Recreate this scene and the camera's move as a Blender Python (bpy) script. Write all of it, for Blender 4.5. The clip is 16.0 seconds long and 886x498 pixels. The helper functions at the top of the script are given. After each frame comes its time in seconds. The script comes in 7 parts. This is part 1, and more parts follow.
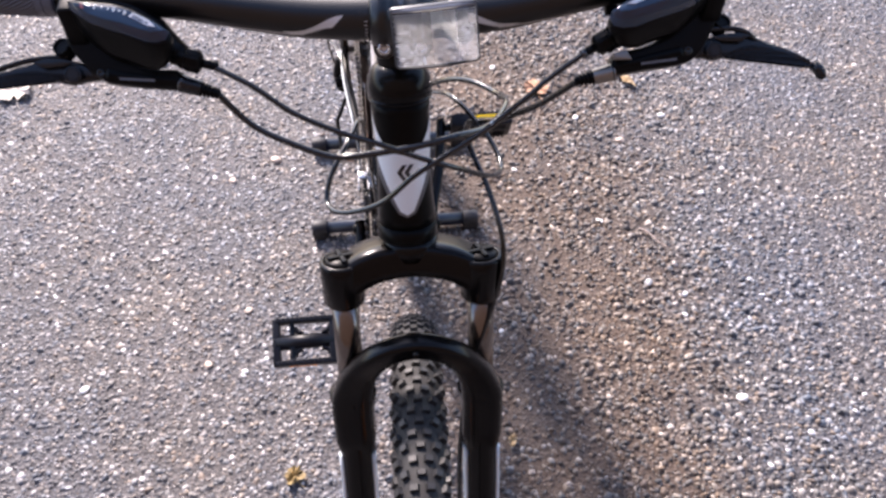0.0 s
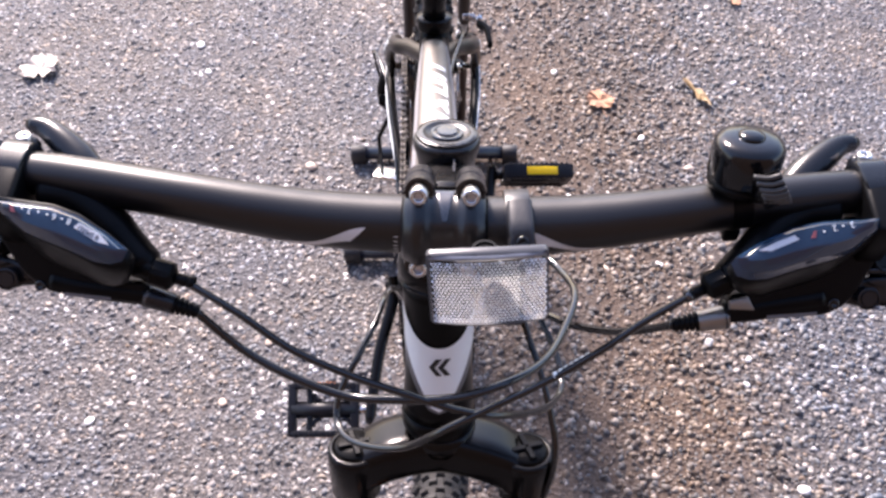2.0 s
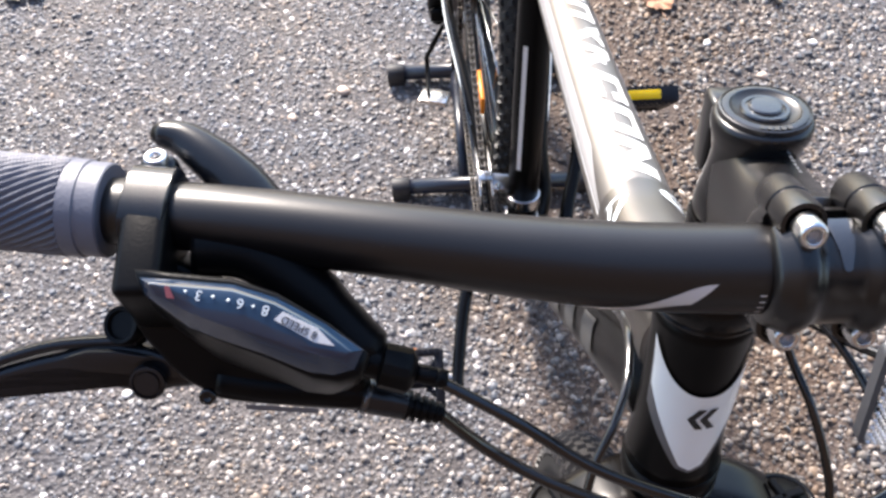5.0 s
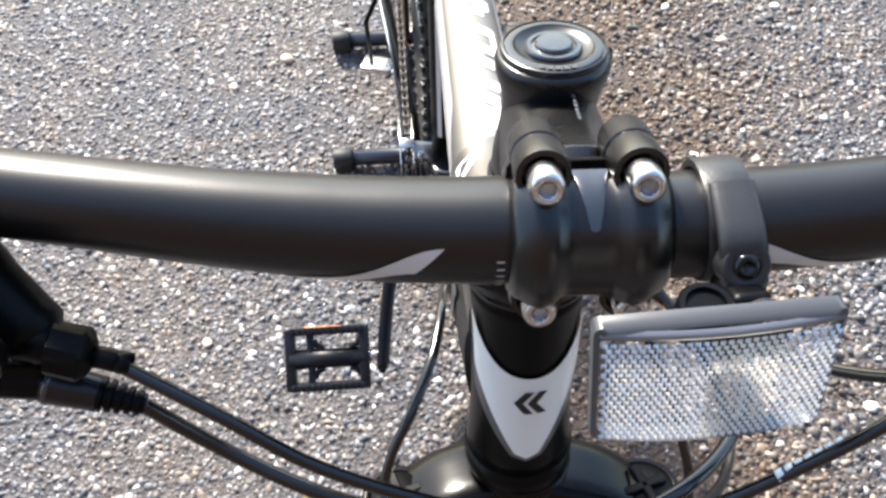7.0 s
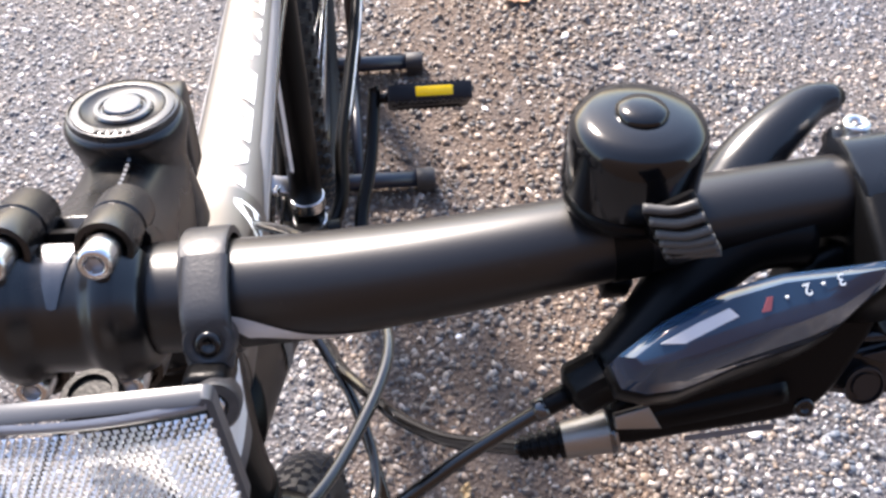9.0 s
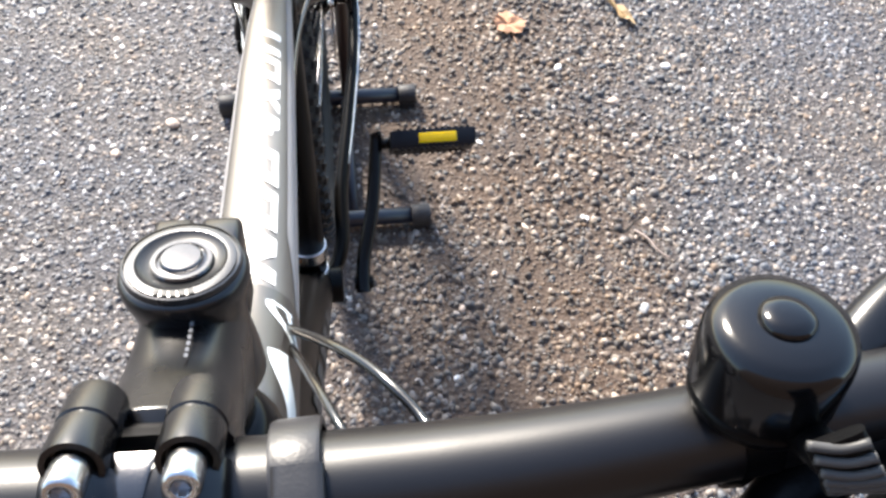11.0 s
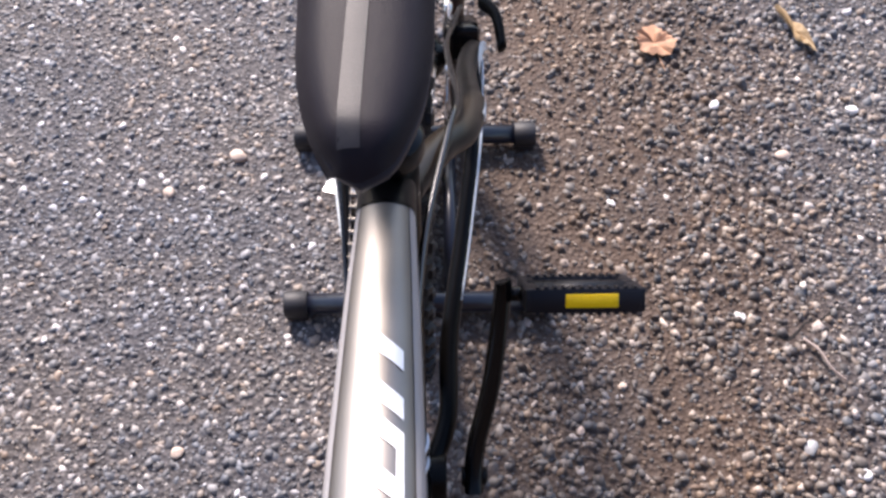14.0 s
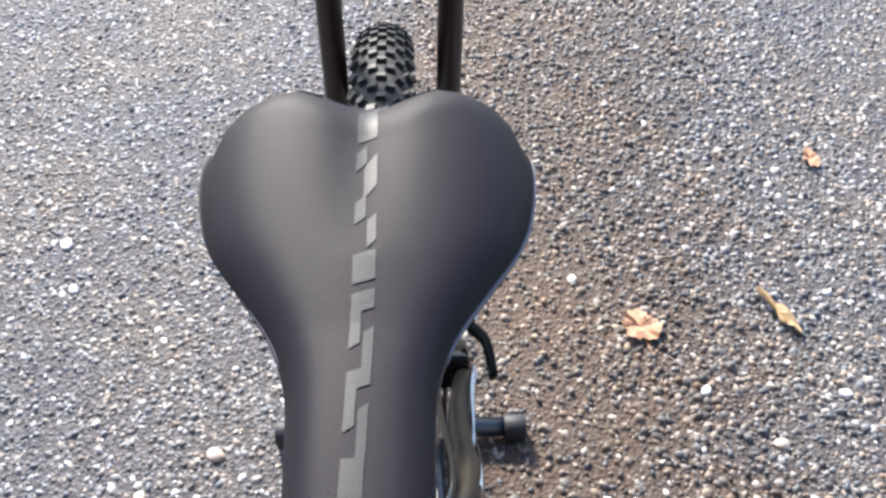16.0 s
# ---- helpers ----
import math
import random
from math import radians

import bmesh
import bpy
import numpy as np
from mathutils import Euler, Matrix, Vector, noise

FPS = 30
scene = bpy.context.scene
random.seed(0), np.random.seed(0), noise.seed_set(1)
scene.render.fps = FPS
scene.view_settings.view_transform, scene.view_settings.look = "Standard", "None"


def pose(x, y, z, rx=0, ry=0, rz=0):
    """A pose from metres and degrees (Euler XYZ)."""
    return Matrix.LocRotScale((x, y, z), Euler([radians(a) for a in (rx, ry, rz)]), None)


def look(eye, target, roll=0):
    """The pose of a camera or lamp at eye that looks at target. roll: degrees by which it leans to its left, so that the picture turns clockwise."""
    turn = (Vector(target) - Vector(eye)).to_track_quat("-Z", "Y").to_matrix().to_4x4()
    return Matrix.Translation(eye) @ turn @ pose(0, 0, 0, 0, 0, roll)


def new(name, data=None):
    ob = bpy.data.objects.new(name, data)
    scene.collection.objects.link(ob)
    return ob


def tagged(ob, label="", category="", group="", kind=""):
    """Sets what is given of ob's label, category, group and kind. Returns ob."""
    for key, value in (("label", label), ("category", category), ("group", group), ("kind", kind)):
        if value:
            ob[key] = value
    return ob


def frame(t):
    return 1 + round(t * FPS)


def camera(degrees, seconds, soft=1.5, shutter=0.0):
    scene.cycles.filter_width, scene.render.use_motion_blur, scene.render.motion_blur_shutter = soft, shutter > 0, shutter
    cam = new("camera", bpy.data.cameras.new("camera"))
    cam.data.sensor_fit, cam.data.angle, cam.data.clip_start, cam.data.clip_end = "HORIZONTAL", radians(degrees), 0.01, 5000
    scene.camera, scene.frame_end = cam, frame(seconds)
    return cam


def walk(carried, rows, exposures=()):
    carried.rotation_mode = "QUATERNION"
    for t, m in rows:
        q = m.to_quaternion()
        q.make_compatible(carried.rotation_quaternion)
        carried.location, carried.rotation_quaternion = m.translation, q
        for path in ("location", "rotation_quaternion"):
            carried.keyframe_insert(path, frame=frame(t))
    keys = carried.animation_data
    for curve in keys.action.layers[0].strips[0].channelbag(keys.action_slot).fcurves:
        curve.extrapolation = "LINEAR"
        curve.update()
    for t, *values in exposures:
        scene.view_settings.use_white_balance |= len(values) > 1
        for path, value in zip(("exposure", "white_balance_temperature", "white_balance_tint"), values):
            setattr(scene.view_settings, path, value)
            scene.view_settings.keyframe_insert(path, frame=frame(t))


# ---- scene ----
cam = camera(52.8, 16.0, soft=2.8)
EXPOSURES = [(0.0, 1.47, 6400, 21), (2.0, 1.56, 6450, 23), (3.5, 1.39, 6450, 23), (6.0, 1.77, 6450, 6), (6.5, 1.78, 6450, 6), (7.0, 1.7, 6450, 6), (7.5, 1.69, 6450, 9), (8.0, 1.76, 6500, 13), (8.5, 1.85, 6500, 15), (11.0, 1.66, 6500, 8), (11.5, 1.27, 6500, 13), (12.5, 1.04, 6280, 13), (14.0, 1.09, 6400, 19), (14.5, 1.31, 6400, 20), (15.0, 1.54, 6300, 12), (16.0, 1.55, 6200, 8)]
METRES, EYE, TILT, LEAN, TURN = 1.45, 1.407, -48.43, 0.0, -5.55
ROWS = [
    (0.0, 0.0, 0.0, 0.0, 0.0, -0.0, -0.0),
    (0.5, 0.012, 0.0409, 0.0532, 0.78, -1.11, -1.04),
    (1.0, 0.0228, 0.0631, 0.0953, 1.75, -2.22, -2.44),
    (1.5, 0.021, 0.0847, 0.1106, 2.49, -3.26, -3.51),
    (2.0, -0.0062, 0.1161, 0.1323, 2.84, -4.29, -4.0),
    (2.5, -0.0439, 0.1413, 0.1466, 2.82, -5.42, -3.95),
    (3.0, -0.08, 0.1609, 0.151, 2.6, -6.75, -3.63),
    (3.5, -0.1074, 0.1798, 0.1559, 2.45, -8.07, -3.28),
    (6.0, -0.0995, 0.2615, 0.1504, 0.82, -11.68, -1.08),
    (6.5, -0.0703, 0.2687, 0.1496, 0.91, -12.08, -1.2),
    (7.0, -0.0467, 0.2696, 0.15, 1.09, -12.22, -1.28),
    (7.5, -0.0156, 0.2742, 0.1516, 0.96, -12.22, -1.16),
    (8.0, 0.0143, 0.2796, 0.1559, 0.49, -12.01, -0.71),
    (8.5, 0.0482, 0.2795, 0.1582, 0.05, -11.42, -0.77),
    (10.8, 0.0310, 0.2835, 0.1834, -2.56, -9.52, -1.07),
    (11.0, 0.0239, 0.2980, 0.1904, -2.21, -10.23, -0.94),
    (11.5, 0.0076, 0.3336, 0.2088, -0.39, -13.08, -1.75),
    (12.0, -0.0016, 0.3709, 0.2227, 0.97, -15.59, -2.16),
    (12.5, -0.0046, 0.4093, 0.2454, 2.42, -18.35, -3.06),
    (13.0, -0.0085, 0.4486, 0.2712, 3.12, -19.30, -3.57),
    (13.5, -0.0167, 0.4901, 0.3000, 3.15, -18.28, -3.65),
    (14.0, -0.0265, 0.5343, 0.3224, 2.72, -16.53, -3.73),
    (14.5, -0.0349, 0.5665, 0.3489, 2.22, -13.95, -3.51),
    (15.0, -0.0373, 0.5801, 0.3651, 1.84, -10.17, -3.22),
    (15.5, -0.036, 0.5784, 0.3761, 1.65, -6.16, -3.11),
    (16.0, -0.0368, 0.5692, 0.3809, 1.41, -1.9, -3.04),
]
walk(cam, [(t, pose(-0.0217, 0, EYE, TILT, LEAN, TURN) @ pose(METRES * x, METRES * y, METRES * z, 90 + pitch, roll, yaw)) for t, x, y, z, yaw, pitch, roll in ROWS], EXPOSURES)

# ---- world and sun ----
SUN_ELEVATION, SUN_AZIMUTH = 36.0, 20.0   # azimuth: degrees to the left of the way the bicycle's tail points
world = bpy.data.worlds.new("sky")
scene.world = world
world.use_nodes = True
sky = world.node_tree.nodes.new("ShaderNodeTexSky")
sky.sky_type, sky.sun_disc = "NISHITA", False
sky.sun_elevation, sky.sun_rotation = radians(SUN_ELEVATION), radians(-SUN_AZIMUTH)
world.node_tree.links.new(sky.outputs[0], world.node_tree.nodes["Background"].inputs[0])
world.node_tree.nodes["Background"].inputs[1].default_value = 0.15
sun_data = bpy.data.lights.new("sun", "SUN")
sun_data.energy, sun_data.angle, sun_data.color = 4.3, radians(8.0), (1.0, 0.90, 0.79)
sun = new("sun", sun_data)
_e, _a = radians(SUN_ELEVATION), radians(SUN_AZIMUTH)
SUN_WAY = Vector((-math.sin(_a) * math.cos(_e), math.cos(_a) * math.cos(_e), math.sin(_e)))
sun.matrix_world = look(SUN_WAY * 20, (0, 0, 0))


# ---- materials ----
def material(name, colour, rough=0.5, metal=0.0, vary=0.15, scale=60.0, bump=0.1, bump_scale=400.0, rough_vary=0.1,
             coat=0.0, spec=0.5, second=None, second_scale=8.0, second_amount=0.5):
    """A principled material with variation at two scales, grain and a fine relief."""
    m = bpy.data.materials.new(name)
    m.use_nodes = True
    t = m.node_tree
    b = t.nodes["Principled BSDF"]
    b.inputs["Roughness"].default_value = rough
    b.inputs["Metallic"].default_value = metal
    b.inputs["Coat Weight"].default_value = coat
    b.inputs["Coat Roughness"].default_value = 0.08
    b.inputs["Specular IOR Level"].default_value = spec
    co = t.nodes.new("ShaderNodeTexCoord")
    n1 = t.nodes.new("ShaderNodeTexNoise")
    n1.inputs["Scale"].default_value, n1.inputs["Detail"].default_value = scale, 6
    t.links.new(co.outputs["Object"], n1.inputs["Vector"])
    n2 = t.nodes.new("ShaderNodeTexNoise")
    n2.inputs["Scale"].default_value, n2.inputs["Detail"].default_value = second_scale, 4
    t.links.new(co.outputs["Object"], n2.inputs["Vector"])
    lo = [max(0, c * (1 - vary)) for c in colour[:3]] + [1]
    hi = [min(1, c * (1 + vary)) for c in colour[:3]] + [1]
    mix1 = t.nodes.new("ShaderNodeMix")
    mix1.data_type = "RGBA"
    mix1.inputs["A"].default_value, mix1.inputs["B"].default_value = lo, hi
    t.links.new(n1.outputs["Fac"], mix1.inputs["Factor"])
    mix2 = t.nodes.new("ShaderNodeMix")
    mix2.data_type = "RGBA"
    mix2.inputs["B"].default_value = [*(second or [c * (1 - vary) for c in colour[:3]]), 1]
    ramp = t.nodes.new("ShaderNodeMapRange")
    ramp.inputs["From Min"].default_value, ramp.inputs["From Max"].default_value = 0.45, 0.7
    ramp.inputs["To Max"].default_value = second_amount
    t.links.new(n2.outputs["Fac"], ramp.inputs["Value"])
    t.links.new(ramp.outputs["Result"], mix2.inputs["Factor"])
    t.links.new(mix1.outputs["Result"], mix2.inputs["A"])
    t.links.new(mix2.outputs["Result"], b.inputs["Base Color"])
    rr = t.nodes.new("ShaderNodeMapRange")
    rr.inputs["To Min"].default_value, rr.inputs["To Max"].default_value = max(0.02, rough - rough_vary), min(1, rough + rough_vary)
    t.links.new(n2.outputs["Fac"], rr.inputs["Value"])
    t.links.new(rr.outputs["Result"], b.inputs["Roughness"])
    if bump:
        n3 = t.nodes.new("ShaderNodeTexNoise")
        n3.inputs["Scale"].default_value, n3.inputs["Detail"].default_value = bump_scale, 3
        t.links.new(co.outputs["Object"], n3.inputs["Vector"])
        bp = t.nodes.new("ShaderNodeBump")
        bp.inputs["Strength"].default_value, bp.inputs["Distance"].default_value = bump, 0.001
        t.links.new(n3.outputs["Fac"], bp.inputs["Height"])
        t.links.new(bp.outputs["Normal"], b.inputs["Normal"])
    return m


def see_through(m, share):
    """Lets a share of the light that falls on the back of a thin plastic shine through it."""
    t = m.node_tree
    b, out = t.nodes["Principled BSDF"], t.nodes["Material Output"]
    tr, mx = t.nodes.new("ShaderNodeBsdfTranslucent"), t.nodes.new("ShaderNodeMixShader")
    tr.inputs["Color"].default_value = (0.93, 0.93, 0.90, 1)
    mx.inputs["Fac"].default_value = share
    t.links.new(b.outputs[0], mx.inputs[1])
    t.links.new(tr.outputs[0], mx.inputs[2])
    t.links.new(mx.outputs[0], out.inputs["Surface"])


BLACK_SATIN = material("satin_black_anodised", (0.004, 0.0037, 0.0037), 0.2, 0.0, 0.2, 40, 0.03, 1500, 0.04, spec=0.2)
LEVER_BLACK = material("satin_black_lever", (0.007, 0.008, 0.0105), 0.26, 0.0, 0.2, 40, 0.03, 1500, 0.04, spec=0.42)
BLACK_BAR = material("satin_black_handlebar", (0.004, 0.0033, 0.0036), 0.38, 0.0, 0.2, 40, 0.03, 1500, 0.04, spec=0.56)
FORK_BLACK = material("gloss_black_fork_paint", (0.0034, 0.0028, 0.0026), 0.21, 0.0, 0.2, 30, 0.02, 1200, 0.04, spec=0.22)
STEM_BLACK = material("polished_black_stem", (0.0042, 0.0038, 0.004), 0.28, 0.0, 0.2, 40, 0.02, 1500, 0.04, spec=0.58)
# darker copy of the graphite, for the tube's nose outside the sun's glare
NOSE_OFF_GLARE = material("graphite_off_glare", (0.14, 0.13, 0.12), 0.34, 0.85, 0.12, 30, 0.03, 1500, 0.05)
BLACK_FRAME = material("matt_black_frame_paint", (0.003, 0.0028, 0.0028), 0.3, 0.0, 0.2, 30, 0.03, 1200, 0.05, spec=0.11)
GRAPHITE = material("graphite_frame_paint", (0.225, 0.21, 0.195), 0.45, 0.9, 0.12, 30, 0.03, 1500, 0.04)
FLANK_SILVER = material("silver_flank_paint", (0.40, 0.39, 0.39), 0.36, 0.25, 0.08, 30, 0.02, 1500, 0.04)
BLACK_PLASTIC = material("moulded_black_plastic", (0.003, 0.003, 0.0033), 0.34, 0.0, 0.2, 50, 0.1, 900, 0.08, spec=0.11)
BLACK_GLOSS = material("gloss_black_enamel", (0.004, 0.004, 0.0046), 0.15, 0.0, 0.2, 30, 0.0, 500, 0.04, spec=0.45)
WINDOW_BLUE = material("smoked_blue_cover", (0.012, 0.028, 0.058), 0.08, 0.0, 0.3, 20, 0.0, 300, 0.03, coat=0.4)
RUBBER = material("tyre_rubber", (0.0048, 0.0046, 0.005), 0.72, 0.0, 0.25, 80, 0.3, 700, 0.1, second=(0.03, 0.024, 0.020), second_scale=14, second_amount=0.28)
TREAD = material("tread_rubber", (0.0098, 0.0096, 0.0105), 0.5, 0.0, 0.3, 80, 0.3, 700, 0.1, second=(0.026, 0.020, 0.016), second_scale=9, second_amount=0.4)
GRIP_RUBBER = material("grey_grip_rubber", (0.115, 0.122, 0.155), 0.5, 0.0, 0.12, 60, 0.2, 900, 0.08)
CABLE = material("black_cable_housing", (0.004, 0.0037, 0.0038), 0.16, 0.0, 0.2, 60, 0.02, 800, 0.04, spec=0.7)
STEEL = material("bright_steel", (0.62, 0.61, 0.6), 0.25, 1.0, 0.1, 80, 0.08, 900, 0.1)
CHROME = material("chromed_stanchion", (0.20, 0.175, 0.16), 0.2, 1.0, 0.06, 60, 0.0, 900, 0.04)
ALUMINIUM = material("brushed_aluminium", (0.55, 0.55, 0.56), 0.35, 1.0, 0.1, 90, 0.1, 1200, 0.1)
CHAIN_STEEL = material("oiled_chain_steel", (0.14, 0.13, 0.12), 0.34, 1.0, 0.25, 150, 0.1, 900, 0.1)
BADGE_WHITE = material("pearl_white_badge", (0.88, 0.93, 0.95), 0.22, 0.0, 0.04, 30, 0.0, 500, 0.04, coat=0.6)
WHITE_DECAL = material("white_decal", (0.72, 0.78, 0.80), 0.3, 0.0, 0.05, 30, 0.0, 500, 0.05)
LETTER_WHITE = material("white_frame_print", (0.80, 0.80, 0.79), 0.3, 0.1, 0.05, 80, 0.0, 500, 0.05)
SILVER_DECAL = material("silver_decal", (0.68, 0.68, 0.68), 0.3, 0.3, 0.08, 80, 0.0, 500, 0.05)
GREY_DECAL = material("grey_decal", (0.13, 0.13, 0.135), 0.35, 0.2, 0.1, 60, 0.0, 500, 0.05)
FAINT_DECAL = material("charcoal_decal", (0.07, 0.069, 0.067), 0.35, 0.0, 0.1, 60, 0.0, 500, 0.05, spec=0.2)
DARK_DECAL = material("black_decal", (0.01, 0.01, 0.011), 0.35, 0.0, 0.1, 60, 0.0, 500, 0.05)
RED_DECAL = material("red_decal", (0.22, 0.06, 0.07), 0.35, 0.0, 0.1, 60, 0.0, 500, 0.05)
VINYL = material("black_saddle_vinyl", (0.0122, 0.0103, 0.0142), 0.47, 0.0, 0.12, 30, 0.25, 1800, 0.05, spec=0.13)
SADDLE_PRINT = material("grey_saddle_print", (0.020, 0.0195, 0.0225), 0.4, 0.05, 0.4, 900, 0.2, 1800, 0.08, spec=0.28)
SADDLE_SIDE = material("blue_grey_saddle_skirt", (0.016, 0.018, 0.030), 0.42, 0.0, 0.12, 40, 0.1, 900, 0.05, spec=0.25)
PIPING = material("lilac_piping", (0.13, 0.122, 0.145), 0.4, 0.0, 0.1, 60, 0.05, 900, 0.05)
PEDAL_PLASTIC = material("blue_black_pedal_plastic", (0.0075, 0.008, 0.0115), 0.4, 0.0, 0.2, 50, 0.1, 900, 0.08, spec=0.27)
ORANGE = material("orange_reflector_plastic", (0.75, 0.22, 0.01), 0.25, 0.0, 0.1, 300, 0.3, 500, 0.05)
YELLOW = material("amber_reflector_plastic", (1.0, 0.62, 0.0), 0.2, 0.0, 0.12, 400, 0.4, 600, 0.05)
STAND_PAINT = material("blue_black_stand_paint", (0.009, 0.011, 0.020), 0.3, 0.0, 0.2, 40, 0.08, 700, 0.08)
POST_PAINT = material("dark_brown_stand_paint", (0.019, 0.0095, 0.0075), 0.32, 0.0, 0.2, 40, 0.08, 700, 0.08)
BRACKET_GREY = material("dark_grey_bracket_plastic", (0.022, 0.022, 0.024), 0.4, 0.0, 0.15, 50, 0.1, 900, 0.06, spec=0.5)
CAP_RUBBER = material("stand_end_cap_plastic", (0.013, 0.0135, 0.017), 0.6, 0.0, 0.25, 60, 0.2, 700, 0.1, second=(0.07, 0.063, 0.056), second_amount=0.35)
REFLECTOR = material("clear_prism_plastic", (0.88, 0.89, 0.90), 0.13, 0.75, 0.25, 200, 0.0, 600, 0.05)
# whiter copy of the lens plastic: sun glare put into the middle strip's colour
REFLECTOR_MID = material("clear_prism_strip", (0.96, 0.96, 0.95), 0.2, 0.3, 0.2, 200, 0.0, 600, 0.05)
REFLECTOR_RIM = material("rounded_clear_plastic", (0.22, 0.23, 0.26), 0.16, 0.3, 0.2, 90, 0.0, 600, 0.04, coat=0.5)
for clear, share in ((REFLECTOR, 0.20), (REFLECTOR_MID, 0.6), (REFLECTOR_RIM, 0.15)):
    see_through(clear, share)
STAY_PAINT = material("dark_bronze_frame_paint", (0.016, 0.0125, 0.009), 0.3, 0.0, 0.15, 30, 0.03, 1500, 0.05, spec=0.3)
CAP_BLACK = material("polished_black_metal", (0.085, 0.085, 0.087), 0.28, 0.85, 0.1, 90, 0.03, 1200, 0.05)
OUTLET_PALE = material("pale_outlet_tone", (0.26, 0.24, 0.215), 0.38, 0.8, 0.15, 90, 0.1, 900, 0.08)
CAP_METAL = material("dark_satin_metal", (0.11, 0.11, 0.113), 0.22, 0.9, 0.1, 90, 0.05, 1200, 0.06)
REFLECTOR_EDGE = material("clear_reflector_housing", (0.06, 0.062, 0.068), 0.3, 0.1, 0.1, 60, 0.0, 500, 0.05)
LEAF_BROWN = material("dry_maple_leaf", (0.42, 0.235, 0.14), 0.7, 0.0, 0.25, 90, 0.4, 300, 0.1, second=(0.60, 0.37, 0.22), second_scale=40)
TWIG = material("dry_twig", (0.36, 0.29, 0.25), 0.7, 0.0, 0.2, 120, 0.3, 300, 0.1)
LEAF_STRAW = material("straw_coloured_leaf", (0.40, 0.29, 0.16), 0.65, 0.0, 0.25, 120, 0.4, 300, 0.1, second=(0.34, 0.22, 0.1), second_scale=60)
LEAF_PALE = material("bleached_leaf", (0.56, 0.50, 0.43), 0.7, 0.0, 0.15, 90, 0.4, 300, 0.1)
LEAF_YELLOW = material("yellow_leaf", (0.27, 0.19, 0.075), 0.65, 0.0, 0.25, 120, 0.4, 300, 0.1)


# ---- mesh helpers ----
def shallow(parent):
    """The parent itself, or the one above it where a child would lie deeper than thing, part and sub-part."""
    if parent and parent.parent and parent.parent.parent:
        return parent.parent
    return parent


def part(name, bm, mat, parent=None, label="", smooth=None):
    """Links a bmesh as one mesh object under a thing or a part."""
    bmesh.ops.recalc_face_normals(bm, faces=bm.faces)
    me = bpy.data.meshes.new(name)
    bm.to_mesh(me)
    bm.free()
    me.materials.append(mat)
    for p in me.polygons:
        p.use_smooth = True
    if smooth is not None and smooth > 0:
        me.set_sharp_from_angle(angle=radians(smooth))
    elif smooth == 0:
        for p in me.polygons:
            p.use_smooth = False
    ob = new(name, me)
    ob.parent = shallow(parent)
    return tagged(ob, label) if label else ob


def thing(name, label, category, group="", at=(0, 0, 0)):
    ob = new(name)
    ob.location = at
    ob.empty_display_size = 0.05
    return tagged(ob, label, category, group)


def spline(points, per=8, closed=False):
    """A Catmull-Rom line through points."""
    p = [Vector(q) for q in points]
    out, n = [], len(p)
    for i in range(n if closed else n - 1):
        a, b, c, d = (p[(i + k - 1) % n] if closed else p[min(max(i + k - 1, 0), n - 1)] for k in range(4))
        for j in range(per):
            u = j / per
            out.append(0.5 * (2 * b + (c - a) * u + (2 * a - 5 * b + 4 * c - d) * u * u + (3 * b - a - 3 * c + d) * u ** 3))
    if not closed:
        out.append(p[-1])
    return out


def loft(bm, rings, closed_ends=True, ring_closed=True, loop=False):
    """Skins rings of equal length."""
    vs = [[bm.verts.new(p) for p in r] for r in rings]
    n = len(vs[0])
    for i in range(len(vs) if loop else len(vs) - 1):
        a, b = vs[i], vs[(i + 1) % len(vs)]
        for j in range(n if ring_closed else n - 1):
            bm.faces.new((a[j], a[(j + 1) % n], b[(j + 1) % n], b[j]))
    if closed_ends and not loop and ring_closed:
        bm.faces.new(vs[0])
        bm.faces.new(vs[-1])
    return vs


def tube(points, radii, n=16, bm=None, side=(1, 0, 0), loop=False, power=2.0):
    """A tube along points. radii: one radius, or one for each point; a pair gives the radius along side and across it.
    power above 2 squares the section."""
    bm = bm or bmesh.new()
    p = [Vector(q) for q in points]
    rings, side = [], Vector(side)
    for i, q in enumerate(p):
        if loop:
            d = p[(i + 1) % len(p)] - p[i - 1]
        else:
            d = p[min(i + 1, len(p) - 1)] - p[max(i - 1, 0)]
        d.normalize()
        s = side - d * side.dot(d)
        if s.length < 0.05:
            s = d.orthogonal()
        s.normalize()
        side = s if abs(Vector(side).dot(d)) < 0.999 else side
        u = d.cross(s)
        r = radii[i] if isinstance(radii, (list, tuple)) and len(radii) == len(p) else radii
        rx, ry = r if isinstance(r, (list, tuple)) else (r, r)
        ring = []
        for k in range(n):
            a = 2 * math.pi * k / n
            c, si = math.cos(a), math.sin(a)
            f = (abs(c) ** power + abs(si) ** power) ** (-1 / power)
            ring.append(q + s * (rx * c * f) + u * (ry * si * f))
        rings.append(ring)
    loft(bm, rings, loop=loop)
    return bm


